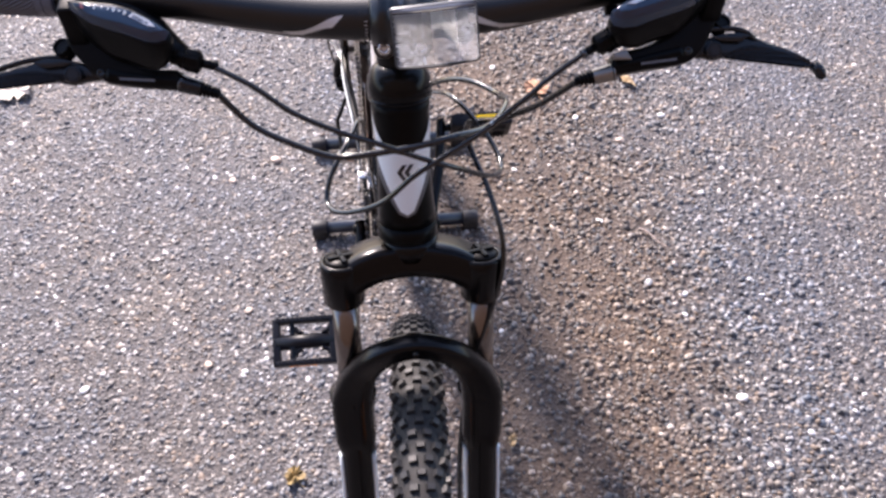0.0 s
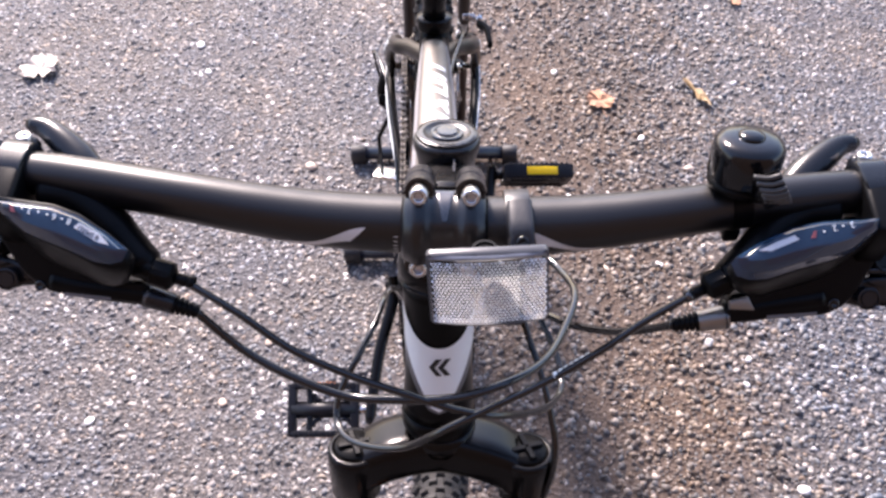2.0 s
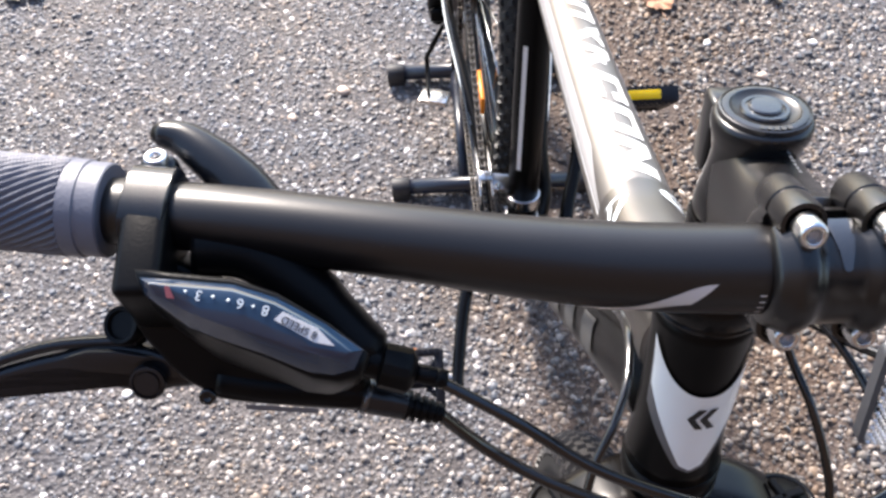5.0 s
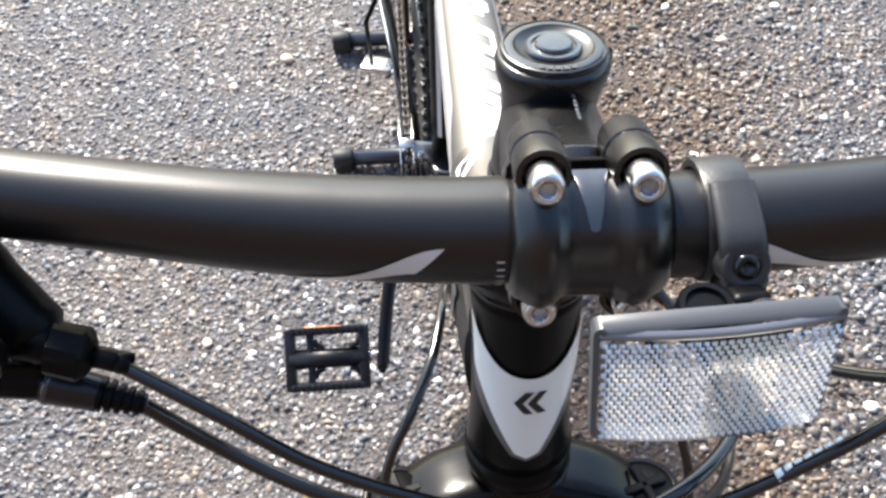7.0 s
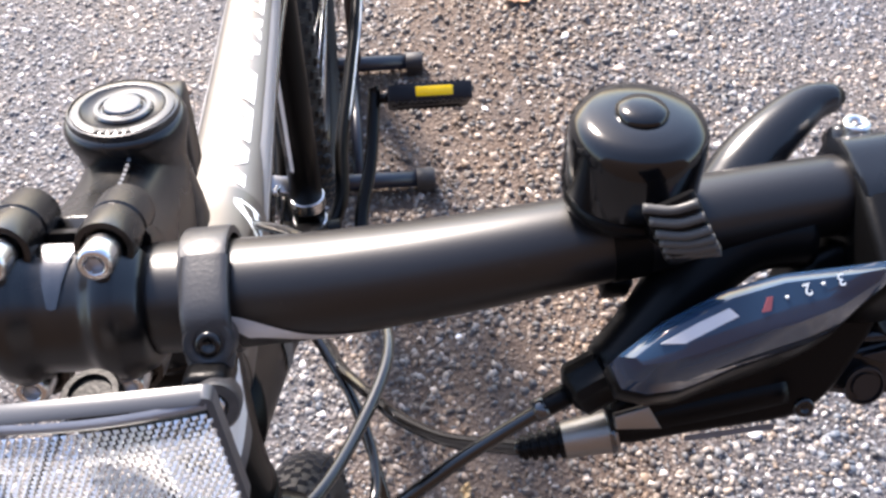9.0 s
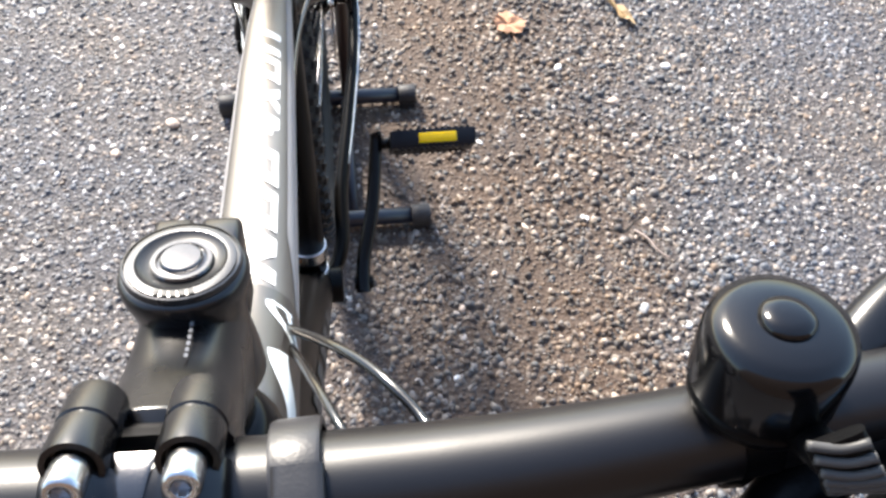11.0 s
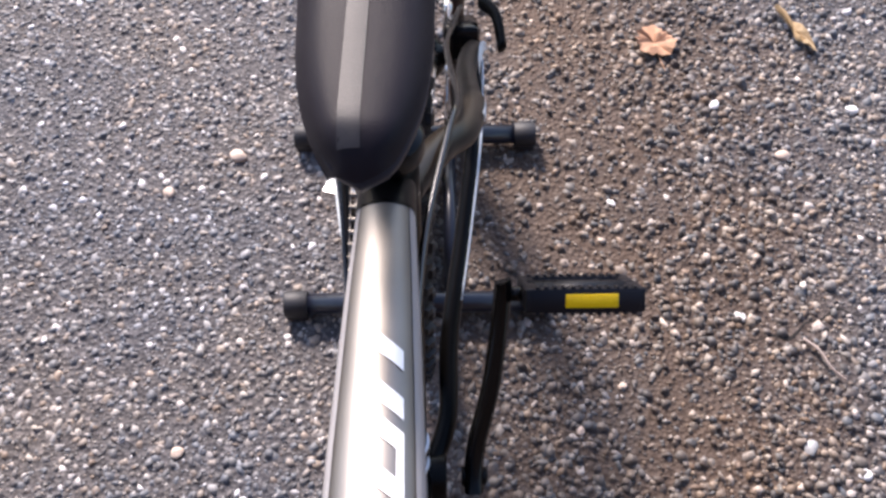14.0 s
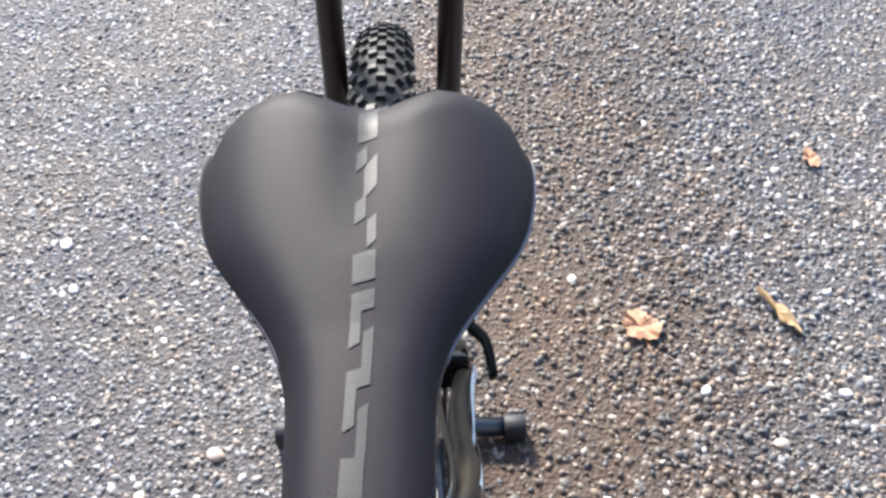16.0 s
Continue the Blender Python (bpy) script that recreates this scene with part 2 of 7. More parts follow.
def lathe(profile, n=32, m=None, bm=None, a0=0.0, a1=360.0):
    """Turns (radius, height) pairs about the z axis of m."""
    bm, m = bm or bmesh.new(), m or Matrix()
    full = abs(a1 - a0) > 359.9
    cols = []
    for k in range(n if full else n + 1):
        a = radians(a0 + (a1 - a0) * k / n)
        cols.append([bm.verts.new(m @ Vector((max(r, 1e-5) * math.cos(a), max(r, 1e-5) * math.sin(a), h))) for r, h in profile])
    for k in range(n):
        a, b = cols[k], cols[(k + 1) % len(cols)]
        for j in range(len(profile) - 1):
            bm.faces.new((a[j], b[j], b[j + 1], a[j + 1]))
    bmesh.ops.remove_doubles(bm, verts=bm.verts, dist=2e-5)
    return bm


def rbox(size, bevel=0.002, m=None, segments=2, bm=None):
    """A box with rounded edges."""
    b2 = bmesh.new()
    bmesh.ops.create_cube(b2, size=1, matrix=Matrix.Diagonal((*size, 1)))
    bmesh.ops.bevel(b2, geom=b2.edges[:], offset=bevel, segments=segments, profile=0.5, affect="EDGES")
    bmesh.ops.transform(b2, matrix=m or Matrix(), verts=b2.verts)
    if bm is None:
        return b2
    join(bm, b2)
    return bm


def join(bm, other):
    me = bpy.data.meshes.new("scratch")
    other.to_mesh(me)
    other.free()
    bm.from_mesh(me)
    bpy.data.meshes.remove(me)
    return bm


def prism(outline, depth, bevel=0.001, m=None, holes=False, segments=2, bm=None):
    """A flat plate from an outline in its own xy plane, depth up and down, with rounded edges."""
    b2 = bmesh.new()
    vs = [b2.verts.new((x, y, -depth / 2)) for x, y in outline]
    f = b2.faces.new(vs)
    ex = bmesh.ops.extrude_face_region(b2, geom=[f])
    bmesh.ops.translate(b2, vec=(0, 0, depth), verts=[v for v in ex["geom"] if isinstance(v, bmesh.types.BMVert)])
    bmesh.ops.recalc_face_normals(b2, faces=b2.faces)
    if bevel:
        bmesh.ops.bevel(b2, geom=[e for e in b2.edges if abs(e.verts[0].co.z - e.verts[1].co.z) < 1e-6], offset=bevel, segments=segments,
                        profile=0.5, affect="EDGES")
    bmesh.ops.triangulate(b2, faces=[f for f in b2.faces if len(f.verts) > 4])
    bmesh.ops.transform(b2, matrix=m or Matrix(), verts=b2.verts)
    if bm is None:
        return b2
    join(bm, b2)
    return bm


def patch(fn, nu, nv, depth=0.0004):
    """A thin skin over the surface fn(u, v), u and v from 0 to 1; fn takes the lift as its third argument."""
    bm = bmesh.new()
    top = [[bm.verts.new(fn(i / nu, j / nv, depth)) for j in range(nv + 1)] for i in range(nu + 1)]
    for i in range(nu):
        for j in range(nv):
            bm.faces.new((top[i][j], top[i + 1][j], top[i + 1][j + 1], top[i][j + 1]))
    return bm


def axes(origin, x, z):
    """The pose with its origin, its x axis along x and its z axis along z."""
    z, x = Vector(z).normalized(), Vector(x)
    x = (x - z * x.dot(z)).normalized()
    y = z.cross(x)
    m = Matrix((x, y, z)).transposed().to_4x4()
    m.translation = Vector(origin)
    return m


# ---- the ground ----
SOIL = ((0.27, 1.47, 0.10, 0.17), (0.25, 0.93, 0.08, 0.09), (0.12, 1.45, 0.09, 0.16), (0.20, 1.82, 0.11, 0.17), (0.24, 0.74, 0.09, 0.10), (0.33, 1.15, 0.07, 0.08))


def node_math(t, op, a, b=0.0, clamp=False):
    m = t.nodes.new("ShaderNodeMath")
    m.operation, m.use_clamp = op, clamp
    for i, v in enumerate((a, b)):
        if isinstance(v, (int, float)):
            m.inputs[i].default_value = v
        else:
            t.links.new(v, m.inputs[i])
    return m.outputs[0]


def smooth_span(t, v, lo, hi, most=1.0):
    mr = t.nodes.new("ShaderNodeMapRange")
    mr.interpolation_type = "SMOOTHSTEP"
    mr.inputs["From Min"].default_value, mr.inputs["From Max"].default_value, mr.inputs["To Max"].default_value = lo, hi, most
    t.links.new(v, mr.inputs["Value"])
    return mr.outputs["Result"]


def ragged_position(t, co, amount):
    """The place with a ragged shift, so that stains have torn edges."""
    n = t.nodes.new("ShaderNodeTexNoise")
    n.inputs["Scale"].default_value, n.inputs["Detail"].default_value = 6.0, 7
    t.links.new(co.outputs["Object"], n.inputs["Vector"])
    shift = t.nodes.new("ShaderNodeVectorMath")
    shift.operation = "MULTIPLY_ADD"
    shift.inputs[1].default_value = (amount, amount, 0)
    shift.inputs[2].default_value = (-amount / 2, -amount / 2, 0)
    t.links.new(n.outputs["Color"], shift.inputs[0])
    add = t.nodes.new("ShaderNodeVectorMath")
    t.links.new(co.outputs["Object"], add.inputs[0])
    t.links.new(shift.outputs[0], add.inputs[1])
    sep = t.nodes.new("ShaderNodeSeparateXYZ")
    t.links.new(add.outputs[0], sep.inputs[0])
    return sep.outputs[0], sep.outputs[1]


def soil_mask(t, co, most):
    """Where soil has been trodden in: a ragged belt beside the bicycle's left flank, and bare patches in it."""
    x, y = ragged_position(t, co, 0.35)
    belt = node_math(t, "ABSOLUTE", node_math(t, "SUBTRACT", x, 0.28))
    total = smooth_span(t, node_math(t, "MULTIPLY", belt, -1.0), -0.42, -0.14, 0.9)
    along = node_math(t, "ABSOLUTE", node_math(t, "SUBTRACT", y, 1.25))
    total = node_math(t, "MULTIPLY", total, smooth_span(t, node_math(t, "MULTIPLY", along, -1.0), -2.0, -1.1, 1.0))
    for cx, cy, rx, ry in SOIL:
        dx = node_math(t, "DIVIDE", node_math(t, "SUBTRACT", x, cx), rx)
        dy = node_math(t, "DIVIDE", node_math(t, "SUBTRACT", y, cy), ry)
        d = node_math(t, "ADD", node_math(t, "MULTIPLY", dx, dx), node_math(t, "MULTIPLY", dy, dy))
        total = node_math(t, "MAXIMUM", total, smooth_span(t, node_math(t, "MULTIPLY", d, -1.0), -1.6, -0.3, 1.0))
    return node_math(t, "MULTIPLY", total, most)


def bound_mask(t, co):
    """Where the stones are still bound and coated: the side away from the soil."""
    x, y = ragged_position(t, co, 0.5)
    away = node_math(t, "ABSOLUTE", node_math(t, "SUBTRACT", x, 0.38))
    return smooth_span(t, away, 0.25, 0.55, 0.22)


def tone_drift(t, co):
    """Broad drift of the ground's tone, from cool and dark to warm and pale."""
    n = t.nodes.new("ShaderNodeTexNoise")
    n.inputs["Scale"].default_value, n.inputs["Detail"].default_value = 3.2, 6
    n.inputs["Roughness"].default_value = 0.62
    t.links.new(co.outputs["Object"], n.inputs["Vector"])
    r = t.nodes.new("ShaderNodeValToRGB")
    r.color_ramp.elements[0].position, r.color_ramp.elements[0].color = 0.36, (0.74, 0.79, 0.88, 1)
    r.color_ramp.elements[1].position, r.color_ramp.elements[1].color = 0.64, (1.0, 0.93, 0.85, 1)
    t.links.new(n.outputs["Fac"], r.inputs[0])
    return r.outputs["Color"]


def multiplied(t, a, b):
    m = t.nodes.new("ShaderNodeMix")
    m.data_type, m.blend_type = "RGBA", "MULTIPLY"
    m.inputs["Factor"].default_value = 1.0
    t.links.new(a, m.inputs["A"])
    t.links.new(b, m.inputs["B"])
    return m.outputs["Result"]


def asphalt():
    m = bpy.data.materials.new("worn_asphalt")
    m.use_nodes = True
    t = m.node_tree
    b = t.nodes["Principled BSDF"]
    co = t.nodes.new("ShaderNodeTexCoord")

    def noise_node(scale, detail=4):
        n = t.nodes.new("ShaderNodeTexNoise")
        n.inputs["Scale"].default_value, n.inputs["Detail"].default_value = scale, detail
        t.links.new(co.outputs["Object"], n.inputs["Vector"])
        return n.outputs["Fac"]

    def mix(fac, a, c):
        n = t.nodes.new("ShaderNodeMix")
        n.data_type = "RGBA"
        for key, v in (("Factor", fac), ("A", a), ("B", c)):
            if isinstance(v, tuple):
                n.inputs[key].default_value = (*v, 1)
            else:
                t.links.new(v, n.inputs[key])
        return n.outputs["Result"]

    def span(v, lo, hi, to=1.0):
        n = t.nodes.new("ShaderNodeMapRange")
        n.inputs["From Min"].default_value, n.inputs["From Max"].default_value, n.inputs["To Max"].default_value = lo, hi, to
        t.links.new(v, n.inputs["Value"])
        return n.outputs["Result"]

    vor = t.nodes.new("ShaderNodeTexVoronoi")
    vor.inputs["Scale"].default_value = 150
    t.links.new(co.outputs["Object"], vor.inputs["Vector"])
    base = mix(noise_node(220), (0.032, 0.029, 0.029), (0.082, 0.075, 0.074))
    sep = t.nodes.new("ShaderNodeSeparateColor")
    t.links.new(vor.outputs["Color"], sep.inputs[0])
    base = mix(span(sep.outputs[0], 0.5, 0.95, 0.6), base, (0.24, 0.222, 0.217))
    base = mix(bound_mask(t, co), base, (0.092, 0.086, 0.089))
    patches = noise_node(9.0, 6)
    base = mix(span(patches, 0.42, 0.7, 0.55), base, (0.07, 0.066, 0.072))
    base = mix(soil_mask(t, co, 0.92), base, (0.080, 0.050, 0.031))
    t.links.new(multiplied(t, base, tone_drift(t, co)), b.inputs["Base Color"])
    b.inputs["Roughness"].default_value = 0.75
    bp = t.nodes.new("ShaderNodeBump")
    bp.inputs["Strength"].default_value, bp.inputs["Distance"].default_value = 0.8, 0.0035
    t.links.new(vor.outputs["Distance"], bp.inputs["Height"])
    t.links.new(bp.outputs["Normal"], b.inputs["Normal"])
    return m


def stone_material(name, stops, bound):
    """Aggregate: every stone its own grey, buff or white, browner where soil has been trodden in."""
    m = bpy.data.materials.new(name)
    m.use_nodes = True
    t = m.node_tree
    b = t.nodes["Principled BSDF"]
    geo = t.nodes.new("ShaderNodeNewGeometry")
    ramp = t.nodes.new("ShaderNodeValToRGB")
    while len(ramp.color_ramp.elements) < len(stops):
        ramp.color_ramp.elements.new(0.5)
    for e, (p, c) in zip(ramp.color_ramp.elements, stops):
        e.position, e.color = p, (*c, 1)
    t.links.new(geo.outputs["Random Per Island"], ramp.inputs[0])
    co = t.nodes.new("ShaderNodeTexCoord")
    mx = t.nodes.new("ShaderNodeMix")
    mx.data_type, mx.blend_type = "RGBA", "MULTIPLY"
    mx.inputs["B"].default_value = (0.82, 0.70, 0.56, 1)
    t.links.new(soil_mask(t, co, 0.7), mx.inputs["Factor"])
    coat = t.nodes.new("ShaderNodeMix")
    coat.data_type = "RGBA"
    coat.inputs["B"].default_value = (0.165, 0.155, 0.157, 1)
    t.links.new(node_math(t, "MULTIPLY", bound_mask(t, co), bound), coat.inputs["Factor"])
    t.links.new(ramp.outputs["Color"], coat.inputs["A"])
    t.links.new(coat.outputs["Result"], mx.inputs["A"])
    g = t.nodes.new("ShaderNodeTexNoise")
    g.inputs["Scale"].default_value = 900
    t.links.new(co.outputs["Object"], g.inputs["Vector"])
    mg = t.nodes.new("ShaderNodeMix")
    mg.data_type, mg.blend_type = "RGBA", "OVERLAY"
    mg.inputs["Factor"].default_value = 0.5
    t.links.new(mx.outputs["Result"], mg.inputs["A"])
    t.links.new(g.outputs["Fac"], mg.inputs["B"])
    crumb = t.nodes.new("ShaderNodeTexNoise")
    crumb.inputs["Scale"].default_value, crumb.inputs["Detail"].default_value = 45, 5
    t.links.new(co.outputs["Object"], crumb.inputs["Vector"])
    cover = t.nodes.new("ShaderNodeMix")
    cover.data_type = "RGBA"
    cover.inputs["B"].default_value = (0.092, 0.058, 0.036, 1)
    t.links.new(node_math(t, "MULTIPLY", soil_mask(t, co, 0.62), smooth_span(t, crumb.outputs["Fac"], 0.40, 0.60)), cover.inputs["Factor"])
    t.links.new(mg.outputs["Result"], cover.inputs["A"])
    t.links.new(multiplied(t, cover.outputs["Result"], tone_drift(t, co)), b.inputs["Base Color"])
    b.inputs["Roughness"].default_value = 0.55
    return m


def build_ground():
    bm = bmesh.new()
    bmesh.ops.create_grid(bm, x_segments=8, y_segments=8, size=60)
    ob = part("ground", bm, asphalt())
    tagged(ob, "worn grey asphalt with exposed stones and trodden-in soil", "ground", kind="structure")


GRIT = ((0.0, (0.03, 0.03, 0.033)), (0.18, (0.075, 0.077, 0.085)), (0.34, (0.105, 0.125, 0.150)), (0.48, (0.17, 0.165, 0.155)), (0.58, (0.20, 0.145, 0.10)), (0.68, (0.14, 0.16, 0.18)), (0.78, (0.30, 0.245, 0.19)), (0.88, (0.27, 0.28, 0.295)), (0.96, (0.42, 0.40, 0.37)))
PALE = ((0.0, (0.24, 0.225, 0.22)), (0.3, (0.36, 0.29, 0.23)), (0.5, (0.42, 0.40, 0.39)), (0.7, (0.54, 0.51, 0.49)), (0.9, (0.76, 0.74, 0.72)))


def crack_line(x):
    """Where the crack across the asphalt runs: y for x."""
    return 1.262 + 0.26 * (x - 0.48) + 0.008 * np.sin(47 * x) + 0.004 * np.sin(131 * x + 1.0)


def build_aggregate(name, label, stops, step, seed, share, bound, x0=-1.65, x1=1.8, y0=-0.15, y1=3.1):
    """Stones set in the asphalt, all in one mesh: bound and low on one side, loose and high on the soiled side."""
    rng = np.random.default_rng(seed)
    gx, gy = np.meshgrid(np.arange(x0, x1, step), np.arange(y0, y1, step))
    n = gx.size
    cx = gx.ravel() + rng.uniform(-0.6, 0.6, n) * step
    cy = gy.ravel() + rng.uniform(-0.6, 0.6, n) * step
    edge = np.minimum(np.minimum(cx - x0, x1 - cx), np.minimum(cy - y0, y1 - cy)) + rng.normal(0, 0.05, n)
    keep = rng.random(n) < share[0] * np.clip(edge / 0.45, 0, 1) ** 1.5
    for sx, sy, rx, ry in SOIL:
        inside = ((cx - sx) / rx) ** 2 + ((cy - sy) / ry) ** 2 + rng.normal(0, 0.6, n) < 1.0
        keep &= ~(inside & (rng.random(n) < 0.5))
    keep &= np.abs(cy - crack_line(cx)) > np.where((cx > 0.45) & (cx < 0.62), 0.0040, 0.0)
    cx, cy = cx[keep], cy[keep]
    n = cx.size
    r = share[1] + share[2] * rng.random(n) ** 2.0
    loose = np.clip(1 - (np.abs(cx - 0.38) - 0.2) / 0.4 + rng.normal(0, 0.15, n), 0, 1)
    h = r * (rng.uniform(0.10, 0.44, n) + loose * rng.uniform(0.0, 0.6, n) ** 1.3)
    r = r * (1 + 0.12 * loose)
    k = 6
    ang = (np.arange(k) * 2 * np.pi / k)[None, :] + rng.uniform(0, 2 * np.pi, (n, 1)) + rng.uniform(-0.3, 0.3, (n, k))
    rad = r[:, None] * rng.uniform(0.6, 1.35, (n, k))
    stretch = rng.uniform(0.55, 1.0, (n, 1))
    turn = rng.uniform(0, np.pi, (n, 1))
    lx, ly = rad * np.cos(ang), rad * np.sin(ang) * stretch
    px, py = lx * np.cos(turn) - ly * np.sin(turn), lx * np.sin(turn) + ly * np.cos(turn)
    inset = rng.uniform(0.45, 0.85, (n, k))
    tilt = rng.normal(0, 0.28, (n, 2))
    tx, ty = px * inset, py * inset
    tz = h[:, None] + tx * tilt[:, :1] + ty * tilt[:, 1:]
    v = np.zeros((n, 2 * k, 3), np.float32)
    v[:, :k, 0], v[:, :k, 1], v[:, :k, 2] = cx[:, None] + px, cy[:, None] + py, -0.0005
    v[:, k:, 0], v[:, k:, 1], v[:, k:, 2] = cx[:, None] + tx, cy[:, None] + ty, np.maximum(tz, 0.0005)
    i = np.arange(k)
    j = (i + 1) % k
    quads = np.stack([i, j, j + k, i + k], 1).ravel()
    face = np.concatenate([quads, i + k])
    loops = (np.arange(n)[:, None] * 2 * k + face[None, :]).ravel().astype(np.int32)
    sizes = np.tile(np.array([4] * k + [k]), n)
    starts = np.concatenate([[0], np.cumsum(sizes)[:-1]]).astype(np.int32)
    me = bpy.data.meshes.new(name)
    me.vertices.add(n * 2 * k)
    me.vertices.foreach_set("co", v.ravel())
    me.loops.add(loops.size)
    me.loops.foreach_set("vertex_index", loops)
    me.polygons.add(sizes.size)
    me.polygons.foreach_set("loop_start", starts)
    me.update(calc_edges=True)
    me.validate()
    me.materials.append(stone_material("road_" + name, stops, bound))
    tagged(new(name, me), label, "gravel", kind="stuff")


build_ground()
build_aggregate("aggregate", "small grey, bluish and buff stones set in the asphalt", GRIT, 0.0079, 7, (0.9, 0.0023, 0.0058), 1.0)
build_aggregate("pale_aggregate", "pale stones scattered through the asphalt", PALE, 0.0230, 11, (0.75, 0.0026, 0.0050), 0.1)


def build_crack():
    """A dark open crack in the asphalt."""
    bm = bmesh.new()
    xs = [0.45 + 0.17 * i / 60 for i in range(61)]
    low, high = [], []
    for x in xs:
        w = 0.0018 * (1 + 0.5 * math.sin(90 * x)) * min(1, (x - 0.445) / 0.05, (0.625 - x) / 0.08) + 0.0002
        y = float(crack_line(x))
        low.append(bm.verts.new((x, y - w, 0.0006)))
        high.append(bm.verts.new((x, y + w, 0.0006)))
    for i in range(60):
        bm.faces.new((low[i], low[i + 1], high[i + 1], high[i]))
    part("crack", bm, material("crack_dirt", (0.012, 0.010, 0.009), 0.9, 0.0, 0.3, 60), bpy.data.objects["ground"], "dark open crack in the asphalt")


build_crack()


def build_unseen_wall():
    """An unseen dark wall, added behind the camera to darken reflections; it closes the yard."""
    bm = rbox((18.0, 0.3, 6.4), 0.02, pose(0, -3.4, 3.2))
    wall = material("unseen_wall_brown", (0.055, 0.034, 0.024), 0.85, 0.0, 0.25, 6, 0.5, 60, 0.05)
    tagged(part("unseen_wall", bm, wall, smooth=40), "unseen dark brown wall added to darken reflections", "wall", kind="structure")


build_unseen_wall()

# ---- the bicycle: shared lines ----
HEAD_DIR = Vector((0, 0.318, 0.948)).normalized()          # up the steering axis
HEAD_REF = Vector((0, 0.575, 0.84))
FORE = Vector((0, -HEAD_DIR.z, HEAD_DIR.y))                # forward, square to the steering axis


def head_at(z):
    return HEAD_REF + HEAD_DIR * ((z - HEAD_REF.z) / HEAD_DIR.z)


BB = Vector((0, 1.020, 0.317))
SEAT_TOP = Vector((0, 1.122, 0.722))
SEAT_DIR = (SEAT_TOP - BB).normalized()
FRONT_AXLE = Vector((0, 0.370, 0.3495))
REAR_AXLE = Vector((0, 1.450, 0.368))
BAR = Vector((0, 0.558, 1.033))
WHEEL_R = 0.3495

bicycle = thing("bicycle", "black and graphite mountain bike standing in a floor stand", "bicycle")


# ---- frame ----
def head_point(z_along, a, lift=0.0, r=0.0240):
    """A point of the head tube: metres up from its reference, degrees from straight ahead."""
    waist = r + 0.0028 * min(1.0, (abs(z_along - 0.036) / 0.062) ** 3) + lift
    c = HEAD_REF + HEAD_DIR * z_along
    return c + FORE * (waist * math.cos(radians(a))) + Vector((1, 0, 0)) * (waist * math.sin(radians(a)))


def build_head_tube():
    bm = bmesh.new()
    rings = []
    for i in range(15):
        s = -0.028 + 0.116 * i / 14
        rings.append([head_point(s, 360 * k / 28) for k in range(28)])
    loft(bm, rings)
    tube_ob = part("head_tube", bm, BLACK_FRAME, bicycle)
    m = axes(HEAD_REF, (1, 0, 0), HEAD_DIR)
    part("lower_headset_cup", lathe([(0.02, -0.045), (0.0264, -0.0445), (0.0272, -0.043), (0.0274, -0.029), (0.02, -0.0285)], 32, m), BLACK_FRAME, tube_ob)
    part("upper_headset_cup", lathe([(0.02, 0.0885), (0.0272, 0.0887), (0.0276, 0.0905), (0.0268, 0.0916), (0.0277, 0.0928), (0.0276, 0.1010), (0.0262, 0.1080), (0.0225, 0.1150), (0.0195, 0.1185), (0.017, 0.119)], 40, m), BLACK_SATIN, tube_ob, smooth=40)
    part("headset_spacer", lathe([(0.015, 0.1187), (0.0176, 0.1189), (0.0179, 0.1200), (0.0179, 0.1400), (0.0176, 0.1412), (0.015, 0.1413)], 36, m), BLACK_SATIN, tube_ob, smooth=40)

    def badge(half, top, dip, tip, tip_half, knee, lift):
        def fn(u, v, d):
            a = (2 * v - 1) * half
            k = abs(a) / half
            hi = top - dip * (1 - k ** 2.2)
            if abs(a) < tip_half:
                lo = tip + 0.0035 * abs(a) / tip_half
            elif k < 0.93:
                lo = tip + 0.0035 + (abs(a) - tip_half) / (0.93 * half - tip_half) * (knee - tip - 0.0035)
            else:
                lo = knee + (k - 0.93) / 0.07 * (top - knee) * 0.98
            return head_point(min(lo, hi) + (hi - min(lo, hi)) * u, a, lift + d)
        return fn
    part("badge_border", patch(badge(76, 0.0738, 0.030, -0.0150, 17, 0.026, 0.0003), 10, 56), GREY_DECAL, tube_ob, "grey border of the head badge")
    part("head_badge", patch(badge(73, 0.0745, 0.0295, -0.0125, 13, 0.041, 0.0008), 10, 56), BADGE_WHITE, tube_ob, "white tapered head badge")
    for k in (0, 1):
        a0 = -16 + 14 * k
        for s in (1, -1):
            def fn(u, v, d, a0=a0, s=s):
                return head_point(0.0285 + s * 0.0075 * u, a0 + 11 * u * (1 if s > 0 else 1) + 9 * v, 0.0014 + d)
            part("badge_mark", patch(fn, 4, 3, 0.0003), DARK_DECAL, tube_ob, "black slanted mark on the badge")


build_head_tube()

# the top tube: stations along its middle line, half width, half height
TT = [(0.600, 0.878, 0.0235, 0.026), (0.640, 0.864, 0.0245, 0.0275), (0.70, 0.8375, 0.0245, 0.0245), (0.78, 0.8115, 0.0232, 0.0225), (0.86, 0.787, 0.0218, 0.0210),
      (0.94, 0.763, 0.0205, 0.0202), (1.02, 0.735, 0.0180, 0.0185), (1.07, 0.7145, 0.0160, 0.0175), (1.112, 0.694, 0.0150, 0.0170)]


